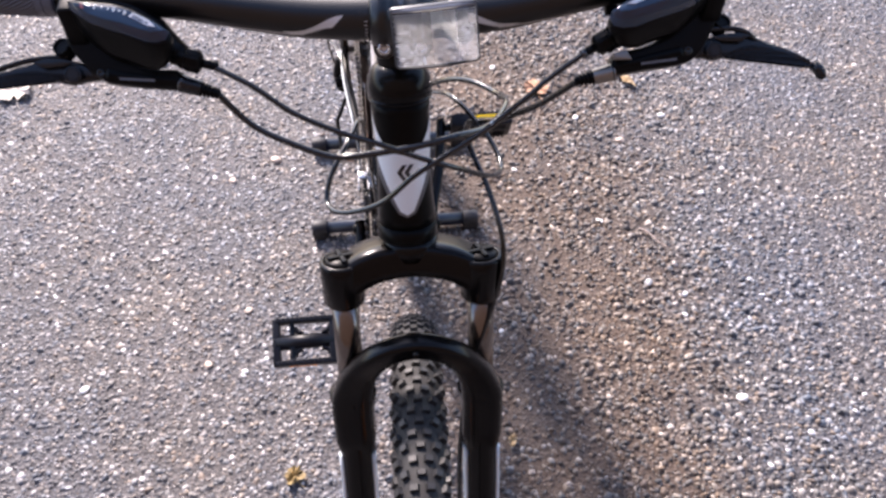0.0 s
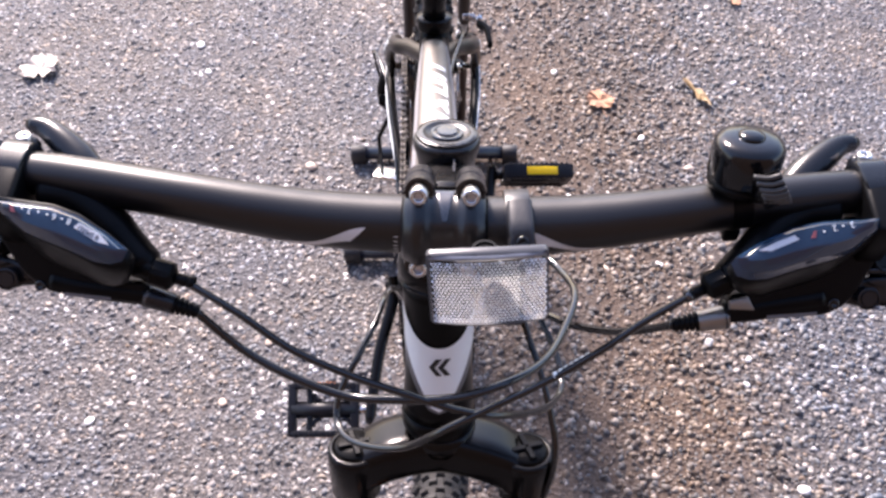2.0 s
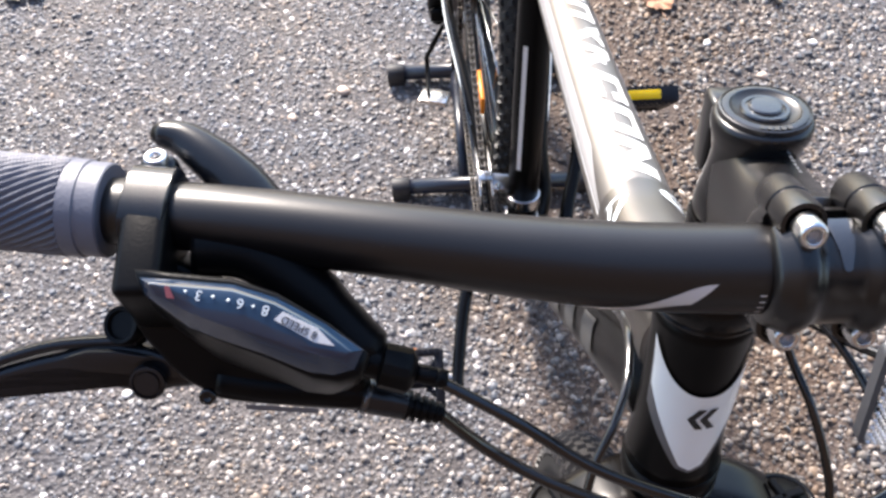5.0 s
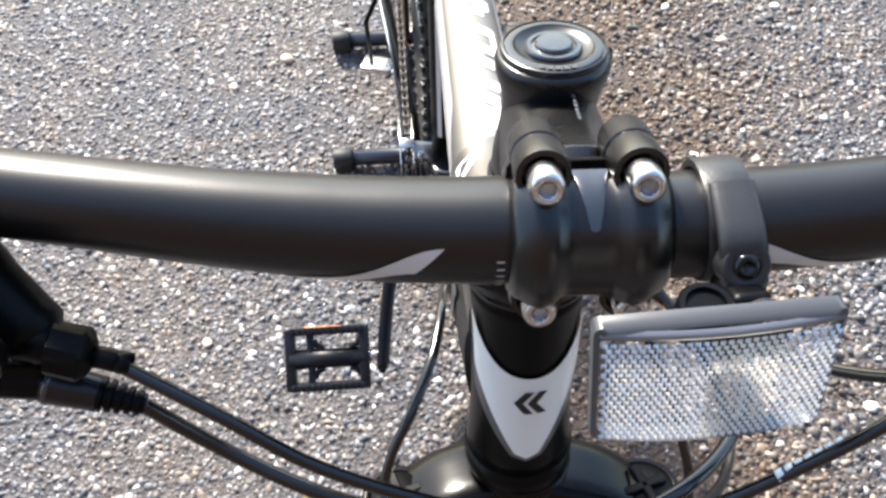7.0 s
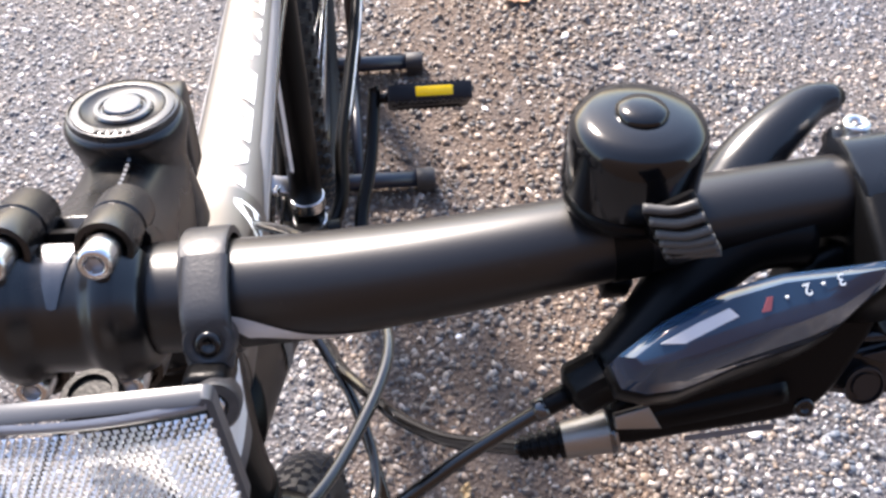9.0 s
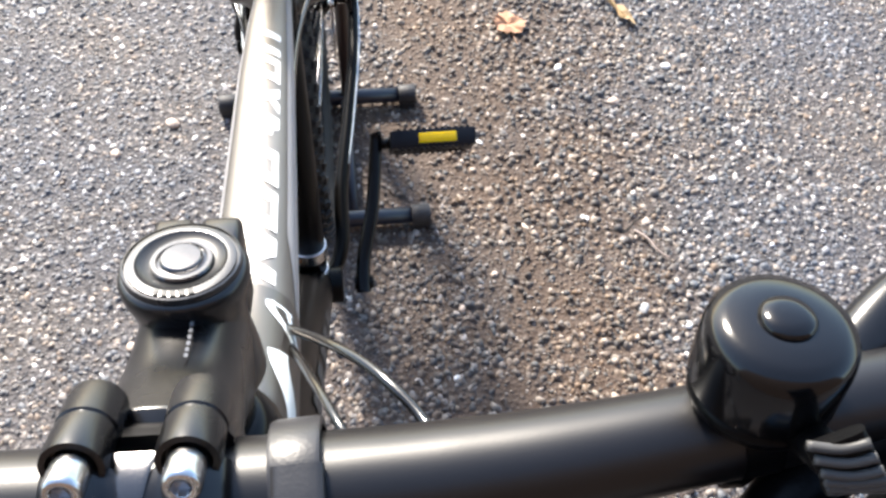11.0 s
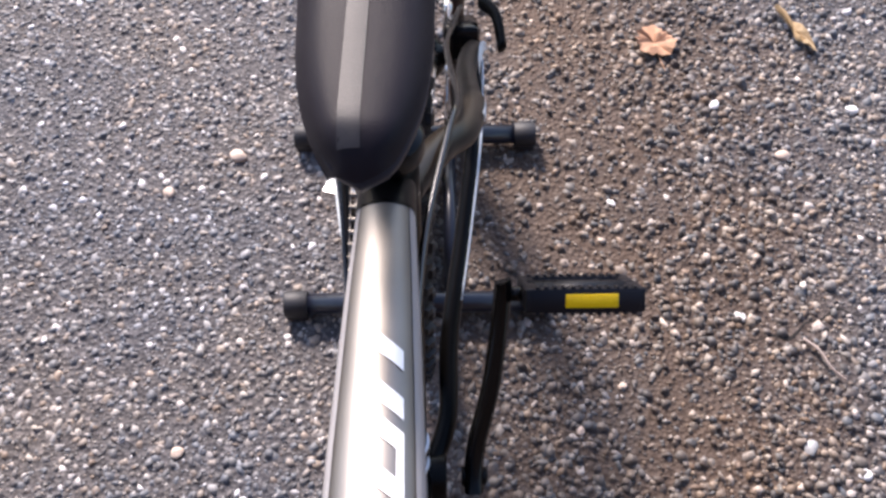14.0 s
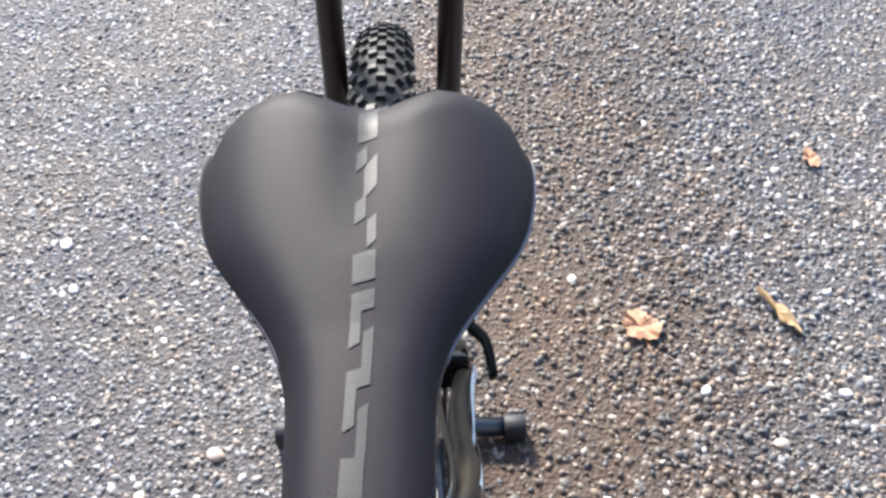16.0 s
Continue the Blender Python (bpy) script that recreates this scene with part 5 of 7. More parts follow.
def build_handlebar():
    left = [Vector((-x, y, z)) for x, y, z, r in BAR_LINE[::-1]]
    pts = left + [Vector((x, y, z)) for x, y, z, r in BAR_LINE[1:]]
    rad = [r for *_, r in BAR_LINE[::-1]] + [r for *_, r in BAR_LINE[1:]]
    sm = spline(pts, 6)
    rr = []
    for i in range(len(sm)):
        k = i / 6
        j = min(int(k), len(rad) - 2)
        rr.append(rad[j] + (rad[j + 1] - rad[j]) * (k - j))
    bar = part("handlebar", tube(sm, rr, 32, side=(0, 0, 1)), BLACK_BAR, bicycle, "satin black riser handlebar with silver flashes")
    for s in (1, -1):
        def fn(u, v, d, s=s):
            x = 0.041 + 0.044 * u + 0.0085 * (1 - v) * (1 - u)
            bend = 0.5 - 0.5 * math.cos(math.pi * min(1, u * 1.25))
            w = 15 * (1 - u ** 1.6) + 1.0
            return bar_surface(s * x, 24 - 40 * bend + w * (v - 0.5) * 2, d)
        part("flash_decal", patch(fn, 16, 4, 0.0004), SILVER_DECAL, bar, "silver flash")

        def fn(u, v, d, s=s):
            return bar_surface(s * (0.07 + 0.06 * u), -22 - 16 * u + 4 * v, d)
        part("flash_tail", patch(fn, 12, 2, 0.0004), SILVER_DECAL, bar, "thin silver line")
    for k in range(7):
        def fn(u, v, d, k=k):
            return bar_surface(-0.0265 + 0.0022 * u, 24 - 10 * k + 2 * v, d)
        part("scale_mark", patch(fn, 1, 1, 0.0004), SILVER_DECAL, bar)
    # grips: a collar, then fine spiral ridges
    for s in (1, -1):
        p0, p1 = bar_at(s * (0.2430 if s < 0 else 0.2375))[0], bar_at(s * 0.358)[0]
        m = axes(p0, (0, 0, 1), p1 - p0)
        length = (p1 - p0).length
        grip = part("grip", lathe([(0.0111, 0.0), (0.0157, 0.0), (0.0161, 0.0005), (0.0161, 0.0072), (0.0166, 0.0076), (0.0166, 0.0128), (0.0162, 0.0132)], 56, m), GRIP_RUBBER, bicycle,
                    "grey rubber grip with fine spiral ridges", smooth=30)
        bm = bmesh.new()
        nseg, na = 110, 216
        rings = []
        for i in range(nseg + 1):
            h = 0.0130 + (length - 0.0130) * i / nseg
            ring = []
            for k in range(na):
                a = 2 * math.pi * k / na
                wave = math.cos(36 * a - s * h * 2 * math.pi / 0.0050)
                r = 0.0161 + 0.0014 * max(-0.6, min(0.5, wave))
                ring.append(m @ Vector((r * math.cos(a), r * math.sin(a), h)))
            rings.append(ring)
        loft(bm, rings)
        part("ridged_sleeve", bm, GRIP_RUBBER, grip, "diagonal ridged rubber")
        part("grip_end", lathe([(0.0, 0.004), (0.012, 0.003), (0.0165, 0.0), (0.0165, -0.006)], 28, m @ pose(0, 0, length)), GRIP_RUBBER, grip)


build_handlebar()


# two planes of the lever units: A under the gear display, B through the brake lever
def display_pose():
    return axes(Vector((0, 0.5135, 1.046)), (1, 0, 0), (0, -0.5, 0.866))


def brake_pose():
    return axes(Vector((0, 0.5175, 1.004)), (1, 0, 0), (0, -0.707, 0.707))


def out_by(s):
    """The left-hand unit sits a little further in than the other, in millimetres."""
    return 0.5 if s < 0 else -6.5


def on_lever(s, pts):
    """Outline points (out, down) in millimetres as the xy of a lever plane."""
    return [(s * (o + out_by(s)) / 1000, -d / 1000) for o, d in pts]


CABLE_ENDS = {}


def rounded(outline, per=4):
    return [(p.x, p.y) for p in spline([(x, y, 0) for x, y in outline], per, closed=True)]


def text_part(body, size, m, mat, parent, label):
    cu = bpy.data.curves.new("writing", "FONT")
    cu.body, cu.size, cu.extrude, cu.align_x, cu.align_y = body, size, 0.0001, "CENTER", "CENTER"
    ob = bpy.data.objects.new("writing", cu)
    me = bpy.data.meshes.new_from_object(ob)
    bpy.data.objects.remove(ob)
    bpy.data.curves.remove(cu)
    me.materials.append(mat)
    ob = new("writing", me)
    ob.matrix_basis = m
    ob.parent = shallow(parent)
    return tagged(ob, label)


def build_lever(s):
    lever = new("brake_lever")
    lever.parent = bicycle
    tagged(lever, "black brake lever with a smoked blue gear indicator")
    A, B = display_pose(), brake_pose()
    B_UP = B.to_3x3() @ Vector((0, 0, 1))

    def at(o, d, h=0.0, m=B):
        return m @ Vector((s * (o + out_by(s)) / 1000, -d / 1000, h))
    # bar clamp: a flat-sided band with a screw on its back
    slide = 0.0 if s < 0 else -0.0055
    seat = -0.0046 if s < 0 else -0.0080        # the band sits a little off the grip
    c0, c1 = bar_at(s * (0.2250 + seat))[0], bar_at(s * (0.2402 + seat))[0]
    m = axes(c0, (0, 0, 1), c1 - c0)
    w = (c1 - c0).length
    bm = bmesh.new()
    rings = []
    for h, r in ((0.0, 0.0112), (0.0, 0.0140), (0.0006, 0.0147), (w - 0.0006, 0.0147), (w, 0.0140), (w, 0.0112)):
        ring = []
        for k in range(40):
            c, q = math.cos(2 * math.pi * k / 40), math.sin(2 * math.pi * k / 40)
            f = (abs(c) ** 3 + abs(q) ** 3) ** (-1 / 3) if r > 0.012 else 1.0
            ring.append(m @ Vector((r * f * c, r * f * q, h)))
        rings.append(ring)
    loft(bm, rings, closed_ends=False)
    clamp = part("lever_clamp", bm, LEVER_BLACK, lever, smooth=40)
    lug = bar_at(s * (0.2330 + seat))[0]
    part("clamp_lug", rbox((0.0125, 0.009, 0.010), 0.0025, Matrix.Translation(lug + Vector((0, 0.0165, 0.002))) @ pose(0, 0, 0, 20)), LEVER_BLACK, clamp, smooth=50)
    part("clamp_screw", lathe([(0.0018, 0.0005), (0.0020, 0.0032), (0.0036, 0.0034), (0.0041, 0.0026), (0.0041, -0.004)], 20,
                              axes(lug + Vector((0, 0.0165, 0.0068)), (1, 0, 0), (0, 0.25, 1))), STEEL, clamp, "bright clamp screw")
    # block from the clamp forward to the display
    part("lever_neck", rbox((0.0150, 0.036, 0.032), 0.003, Matrix.Translation(lug + Vector((s * -0.0005, -0.0165, -0.0035))) @ pose(0, 0, 0, 6), 3), BLACK_PLASTIC, lever, smooth=50)
    # display housing: the cover's outline drawn down to the brake body
    cov = [(225, -34), (214.7, -33), (196.4, -31), (183.4, -26.8), (168.2, -18.2), (157, -10), (159.5, -4.2), (165.8, -2.6), (173.3, -3.6), (186.3, -9.2), (201.4, -14.7), (210, -18.4), (223.3, -28.5)]
    top = [(221.5, -32.3), (213.5, -31.2), (196, -29.2), (183.2, -25), (169, -16.8), (160.2, -10), (162, -7.8), (168, -8.4), (176, -11), (188.6, -15.8), (199, -19), (209.5, -23.2), (219.5, -29)]
    if s > 0:                                # the other display reaches a little further in
        cov, top = ([(o - 5.0 * max(0, min(1, (205 - o) / 40)), d - 0.8 - 2.4 * max(0, min(1, (205 - o) / 40))) for o, d in line] for line in (cov, top))
    ring, crest = on_lever(s, cov), on_lever(s, top)
    cx, cy = sum(p[0] for p in ring) / len(ring), sum(p[1] for p in ring) / len(ring)

    def outline(f, h, drop=0.0, fy=None):
        return [A @ Vector((cx + (x - cx) * f, cy + (y - cy) * (fy or f), h)) + Vector((0, 0.004, -1)) * drop for x, y in ring]
    bm = bmesh.new()
    sunk = 0.0 if s < 0 else 0.0046             # the cover on the bell's side has a deeper wall
    loft(bm, [outline(0.72, 0, 0.027), outline(0.86, 0, 0.022), outline(0.98, 0, 0.013 + sunk / 2), outline(1.05, 0, 0.004 + sunk, 1.14), outline(1.05, 0, sunk, 1.15), outline(1.03, 0.0012, sunk, 1.09), outline(0.99, 0.0014, sunk)])
    part("display_housing", bm, BLACK_PLASTIC, lever)

    def lift(line, f, h):
        return [A @ Vector((cx + (x - cx) * f, cy + (y - cy) * f, h)) for x, y in line]
    bm = bmesh.new()
    loft(bm, [outline(1.0 if s < 0 else 1.03, 0.0005, sunk, None if s < 0 else 1.10), lift(ring, 1.0, 0.0016), lift(ring, 0.985, 0.0022), lift(crest, 1.0, 0.0052), lift(crest, 0.97, 0.0056), lift(crest, 0.55, 0.0058)])
    cover = part("indicator_cover", bm, WINDOW_BLUE, lever, "glossy smoked blue gear indicator cover", smooth=50)
    H = 0.0059
    lab = on_lever(s, [(183.3, -20.3), (180.6, -22.6), (170.3, -17.4), (165.2, -11.9), (171.3, -13.2)] if s < 0 else [(182.2, -22.4), (179.8, -24.5), (171.8, -21.2), (162.0, -16.4), (168.2, -16.2)])
    part("indicator_label", prism(lab, 0.0004, 0, A @ pose(0, 0, H)), SILVER_DECAL, cover, "pale label on the cover", smooth=0)
    if s < 0:
        text_part("8 SPEED", 0.0034, A @ pose(-0.1762, 0.0178, H + 0.0003, 0, 0, 152), DARK_DECAL, cover, "dark printed words on the label")
        nums = (("8", 185.7, 23.2), ("6", 193.3, 25.4), ("3", 205.7, 28.2))
    else:
        nums = (("2", 199.8, 28.5), ("3", 208.5, 30.6))
    for ch, o, d in nums:
        text_part(ch, 0.0045, A @ pose(s * (o + out_by(s)) / 1000, d / 1000, H + 0.0002, 0, 0, (162 if s < 0 else 198)), WHITE_DECAL, cover, "white gear number")
    o1, d1 = (214.5, -29.2) if s < 0 else (189.4, -25.0)
    part("gear_pointer", prism(on_lever(s, [(o1 + 1.5, d1 - 2.0), (o1 + 0.2, d1 - 1.8), (o1 - 1.4, d1 + 1.9), (o1 + 0.9, d1 + 1.6)]), 0.0004, 0, A @ pose(0, 0, H)), RED_DECAL, cover, "red gear pointer", smooth=0)
    for o, d in ((209.7, 29.4), (201.4, 27.6), (196.9, 26.4), (189.4, 24.4)) if s < 0 else ((204.0, 29.6), (194.6, 26.6)):
        part("gear_dot", lathe([(0.0, 0.0002), (0.0005, 0.0002), (0.0005, 0.0)], 8, A @ pose(s * (o + out_by(s)) / 1000, d / 1000, H)), WHITE_DECAL, cover)
    # shifter housing under the bar, behind the display
    part("shifter_housing", tube(spline([at(214, -62, -0.004), at(196, -60, -0.004), at(178, -47, -0.002), at(160, -28, 0.002), at(153, -21, 0.004)], 5),
                                 [(0.010, 0.011)] * 12 + [(0.009, 0.010)] * 5 + [(0.007, 0.007)] * 4, 18), BLACK_PLASTIC, lever)
    # brake body and cable arm, with a plain bar for the maker's name
    body = rounded(on_lever(s, [(238, -58), (237.3, -46), (236, -36), (230, -27), (222, -17), (215, -12.2), (209.9, -8.9), (193.4, -6.2), (176, -4.9), (161.5, -3.8), (159.5, -9), (161, -16), (182, -18), (200, -30), (215, -56)] if s < 0 else
                             [(238, -58), (237.3, -46), (236, -36), (231, -26), (225, -16), (219.5, -10.2), (212.5, -6.6), (203, -5.0), (182, -2.8), (161, -0.4), (159, -8), (161, -16), (182, -20), (200, -30), (215, -56)]), 4)
    part("lever_bracket", prism(body, 0.017, 0.0026, B @ pose(0, 0, -0.0065), segments=4), BLACK_PLASTIC, lever, smooth=60)
    part("cable_arm", tube(spline([at(210, -15, -0.004), at(190, -11.5, -0.004), at(158, -8 if s < 0 else -5.5, -0.005)], 5), (0.0072, 0.0068), 18, side=B_UP), BLACK_PLASTIC, lever)
    part("name_bar", prism(on_lever(s, [(198.7, -10.8), (174.5, -8.6), (174.5, -6.9), (198.7, -9.0)] if s < 0 else [(203, -9.4), (177, -7.0), (177, -5.3), (203, -7.6)]), 0.0003, 0, B @ pose(0, 0, 0.0103)), GREY_DECAL, lever, "grey printed name bar", smooth=0)
    # blade: a flat front strip widening into the hub, a rib behind it and a ball tip
    front = [(314.5, -8.6), (308, -11.4), (293, -17.6), (277, -22.3), (265, -24.9), (254, -28.2), (244, -28.2), (230, -24.5), (218, -19), (216.5, -12.3), (227.9, -10.5), (236.7, -8.8), (248.3, -11.8), (261.1, -16.8),
             (274.3, -16.1), (293.4, -12.6), (307, -8.2), (312, -4.8)]
    droop = 0.0 if s < 0 else 0.105            # the lever on the bell's side is turned further down

    def drooped(o, d):
        return d + droop * max(0, o - 250)
    front = [(o, drooped(o, d)) for o, d in front]
    part("lever_blade", prism(rounded(on_lever(s, front), 4), 0.0085, 0.0026, B @ pose(0, 0, -0.0085), segments=3), LEVER_BLACK, lever, "curved black brake lever blade", smooth=45)
    tip = [at(o, drooped(o, d), -0.0045) for o, d in ((310, -8.6), (313.4, -5.9), (315.2, -2.9), (315.8, 0.2), (315.4, 1.9))]
    part("lever_tip", tube(tip, [0.0034, 0.0041, 0.0042, 0.0036, 0.0014], 18), LEVER_BLACK, lever, "ball end of the lever")
    if s < 0:
        fin = [at(238, -29.0, -0.006), at(256, -28.6, -0.0065), at(271, -26.8, -0.0070), at(290, -21.4, -0.0065), at(304, -15.6, -0.005), at(310.5, -10.5, -0.0045)]
    else:
        fin = [at(232, -30.5, -0.002), at(248, -30.5, -0.0020), at(259, -27.4, -0.0030), at(270, -21.0, -0.0085), at(290, -13.5, -0.0085), at(307, -4.5, -0.0060)]
    part("lever_rib", tube(spline(fin, 5), (0.0034, 0.0019), 12, side=B_UP, power=3), LEVER_BLACK, lever, "thin rib behind the blade")
    part("hub_facet", prism(on_lever(s, [(262, -25.0), (253.5, -27.4), (244, -27.0), (232, -24.6), (240, -21.5), (254, -20.6)]), 0.0012, 0.0005, B @ pose(0, 0, -0.0004)), LEVER_BLACK, lever, smooth=30)
    part("lever_pivot", lathe([(0.0, 0.0012), (0.0040, 0.0012), (0.0042, 0.0004), (0.0049, 0.0004), (0.0052, 0.0012), (0.0060, 0.0010), (0.0064, 0.0)], 28, axes(at(234, -15.4, 0.0003), (1, 0, 0), B_UP)), LEVER_BLACK, lever, smooth=30)
    part("lever_screw", lathe([(0.0, 0.001), (0.0012, 0.001), (0.0014, 0.0016), (0.0028, 0.0014), (0.003, 0.0)], 16, axes(at(211.2, -14.1, 0.0100), (1, 0, 0), B_UP)), BLACK_GLOSS, lever)
    knob = axes(at(241.0, -35.0, -0.004), (1, 0, 0), (s * 0.25, -0.35, 0.8))
    part("reach_knob", lathe([(0.0, 0.002), (0.0045, 0.002), (0.0050, 0.0032), (0.0064, 0.0034), (0.0068, 0.0025), (0.0068, -0.001), (0.0060, -0.0014), (0.0060, -0.0026), (0.0068, -0.003), (0.0068, -0.007)], 24, knob), BLACK_PLASTIC, lever, smooth=30)
    # barrel adjuster for the gear cable
    d0, d1 = (at(157.5, -23.5, 0.006), at(142, -19.2, 0.006)) if s < 0 else (at(159, -27.5, 0.006), at(143, -19.0, 0.006))
    mm = axes(d0, (0, 0, 1), d1 - d0)
    part("adjuster_neck", lathe([(0.0, -0.005), (0.0058, -0.005), (0.0054, 0.003), (0.0048, 0.006)], 20, mm), BLACK_PLASTIC, lever)
    bm = bmesh.new()
    rings = []
    for h, r in ((0.0040, 0.0058), (0.0050, 0.0073), (0.0140, 0.0075), (0.0152, 0.0064), (0.0166, 0.0040)):
        rings.append([mm @ Vector((r * (1 + 0.09 * (1 if k % 3 else -1)) * math.cos(2 * math.pi * k / 18), r * (1 + 0.09 * (1 if k % 3 else -1)) * math.sin(2 * math.pi * k / 18), h)) for k in range(18)])
    loft(bm, rings)
    part("barrel_adjuster", bm, BLACK_PLASTIC, lever, "ribbed barrel adjuster", smooth=40)
    part("cable_ferrule", lathe([(0.0, 0.014), (0.0033, 0.014), (0.0033, 0.023), (0.0028, 0.025), (0.0, 0.025)], 16, mm), BLACK_PLASTIC, lever)
    part("ferrule_band", lathe([(0.0030, 0.0235), (0.0034, 0.0235), (0.0034, 0.0275), (0.0030, 0.0275)], 16, mm), CAP_METAL if s > 0 else BLACK_PLASTIC, lever)
    CABLE_ENDS["gear", s] = mm @ Vector((0, 0, 0.021))
    # brake cable outlet with a ribbed boot
    e0, e1 = (at(159.0, -7.0, -0.004), at(133.5, 1.6, -0.006)) if s < 0 else (at(158.8, -2.6, -0.004), at(133, 2.6, -0.006))
    mm = axes(e0, (0, 0, 1), e1 - e0)
    # the bell-side outlet is the same black part, sun glare put into its colour
    outlet = part("cable_outlet", lathe([(0.0, -0.002), (0.0064, -0.002), (0.0066, 0.0), (0.0056, 0.014), (0.0050, 0.0152), (0.0, 0.0152)], 24, mm), LEVER_BLACK if s < 0 else OUTLET_PALE, lever, smooth=50)
    if s > 0:
        part("outlet_plate", prism(on_lever(s, [(156.8, -14.0), (166.5, -16.6), (170.5, -9.5), (157.4, -9.8)]), 0.003, 0.0006, B @ pose(0, 0, 0.0090)), OUTLET_PALE, lever, "pale flat plate at the cable outlet", smooth=30)
    part("outlet_ring", lathe([(0.0064, -0.0012), (0.0069, -0.0011), (0.0069, 0.0004), (0.0064, 0.0005)], 24, mm), CAP_METAL, outlet, "thin bright ring")
    prof = [(0.0, 0.0135)]
    for k in range(5):
        prof += [(0.0056 - 0.0004 * k, 0.014 + 0.0028 * k), (0.0056 - 0.0004 * k, 0.0155 + 0.0028 * k), (0.0040 - 0.0002 * k, 0.0158 + 0.0028 * k), (0.0040 - 0.0002 * k, 0.0168 + 0.0028 * k)]
    prof += [(0.0, 0.0282)]
    part("ribbed_boot", lathe(prof, 20, mm), BLACK_PLASTIC, lever, smooth=50)
    CABLE_ENDS["brake", s] = mm @ Vector((0, 0, 0.026))
    # thumb lever behind the bar
    th = [at(186, -58, -0.006), Vector((s * (0.1935 + slide), 0.5785, 1.043)), Vector((s * (0.2015 + slide), 0.588, 1.047)), Vector((s * (0.2125 + slide), 0.5975, 1.0505)), Vector((s * (0.2225 + slide), 0.6045, 1.0525)), Vector((s * (0.2310 + slide), 0.6062, 1.0535))]
    sm = spline(th, 6)
    n = len(sm) - 1
    part("thumb_lever", tube(sm, [(0.007 - 0.0025 * (i / n) ** 3, 0.0092 - 0.0050 * max(0, (i / n - 0.35) / 0.65) ** 1.6) for i in range(n + 1)], 20, side=(0, 0, 1)), LEVER_BLACK, lever, "curved black thumb shift lever")
    part("thumb_tip", lathe([(0.0, 0.003), (0.0026, 0.0022), (0.0042, 0.0)], 16, axes(sm[-1], (0, 0, 1), sm[-1] - sm[-2])), BLACK_PLASTIC, lever)


for side in (-1, 1):
    build_lever(side)


def build_bell():
    bell = new("bell")
    bell.parent = bicycle
    tagged(bell, "gloss black dome bell clamped to the bar")
    base, r = bar_at(0.1535)
    up = Vector((0, 0.25, 0.968))
    m = axes(base + up * 0.0115, (1, 0, 0), up) @ Matrix.Diagonal((0.925, 0.925, 0.94, 1))
    part("bell_base", lathe([(0.0, -0.002), (0.010, -0.002), (0.0185, 0.003), (0.019, 0.0065), (0.017, 0.008), (0.0, 0.008)], 36, m), BLACK_PLASTIC, bell)
    dome = part("bell_dome", lathe([(0.0165, 0.0085), (0.0192, 0.0085), (0.0196, 0.0095), (0.0196, 0.024), (0.0191, 0.0278), (0.0176, 0.0303), (0.0140, 0.0318), (0.0082, 0.0325), (0.0, 0.0326)], 48, m), BLACK_GLOSS, bell, "gloss black dome")
    part("bell_nut", lathe([(0.0072, 0.0318), (0.0073, 0.0332), (0.0062, 0.0343), (0.0035, 0.0349), (0.0, 0.0351)], 28, m), BLACK_GLOSS, dome)
    a, b = bar_at(0.149)[0], bar_at(0.159)[0]
    part("bell_band", lathe([(0.0112, 0.0), (0.0133, 0.0), (0.0133, 0.0105), (0.0112, 0.0105)], 32, axes(a, (0, 0, 1), b - a)), BLACK_PLASTIC, bell, smooth=40)
    part("band_screw", rbox((0.009, 0.008, 0.010), 0.002, Matrix.Translation(base + Vector((0, -0.008, -0.0125)))), BLACK_PLASTIC, bell, smooth=40)
    way = spline([Vector((0.1535, 0.5455, 1.0920)), Vector((0.1570, 0.5402, 1.0874)), Vector((0.1596, 0.5388, 1.0825)), Vector((0.1618, 0.5408, 1.0775))], 5)
    across = Vector((0.94, -0.1, 0.26)).normalized()
    st = part("striker", tube(way, (0.0063, 0.0022), 20, side=across, power=4), BLACK_PLASTIC, bell, "ribbed thumb striker", smooth=50)
    for k in range(7):
        p = way[2 * k + 1] + Vector((0, -0.0019, 0.0011))
        sag = (way[2 * k + 2] - way[2 * k]).normalized() * 0.0012
        part("striker_rib", tube(spline([p - across * 0.0062 - sag, p, p + across * 0.0062 - sag], 4), 0.00115, 10), FAINT_DECAL, st, "grey rib of the striker")
    part("striker_arm", tube([base + Vector((0.006, -0.006, 0.016)), way[9] + Vector((0, 0.002, -0.001))], 0.005, 12), BLACK_PLASTIC, bell)


build_bell()


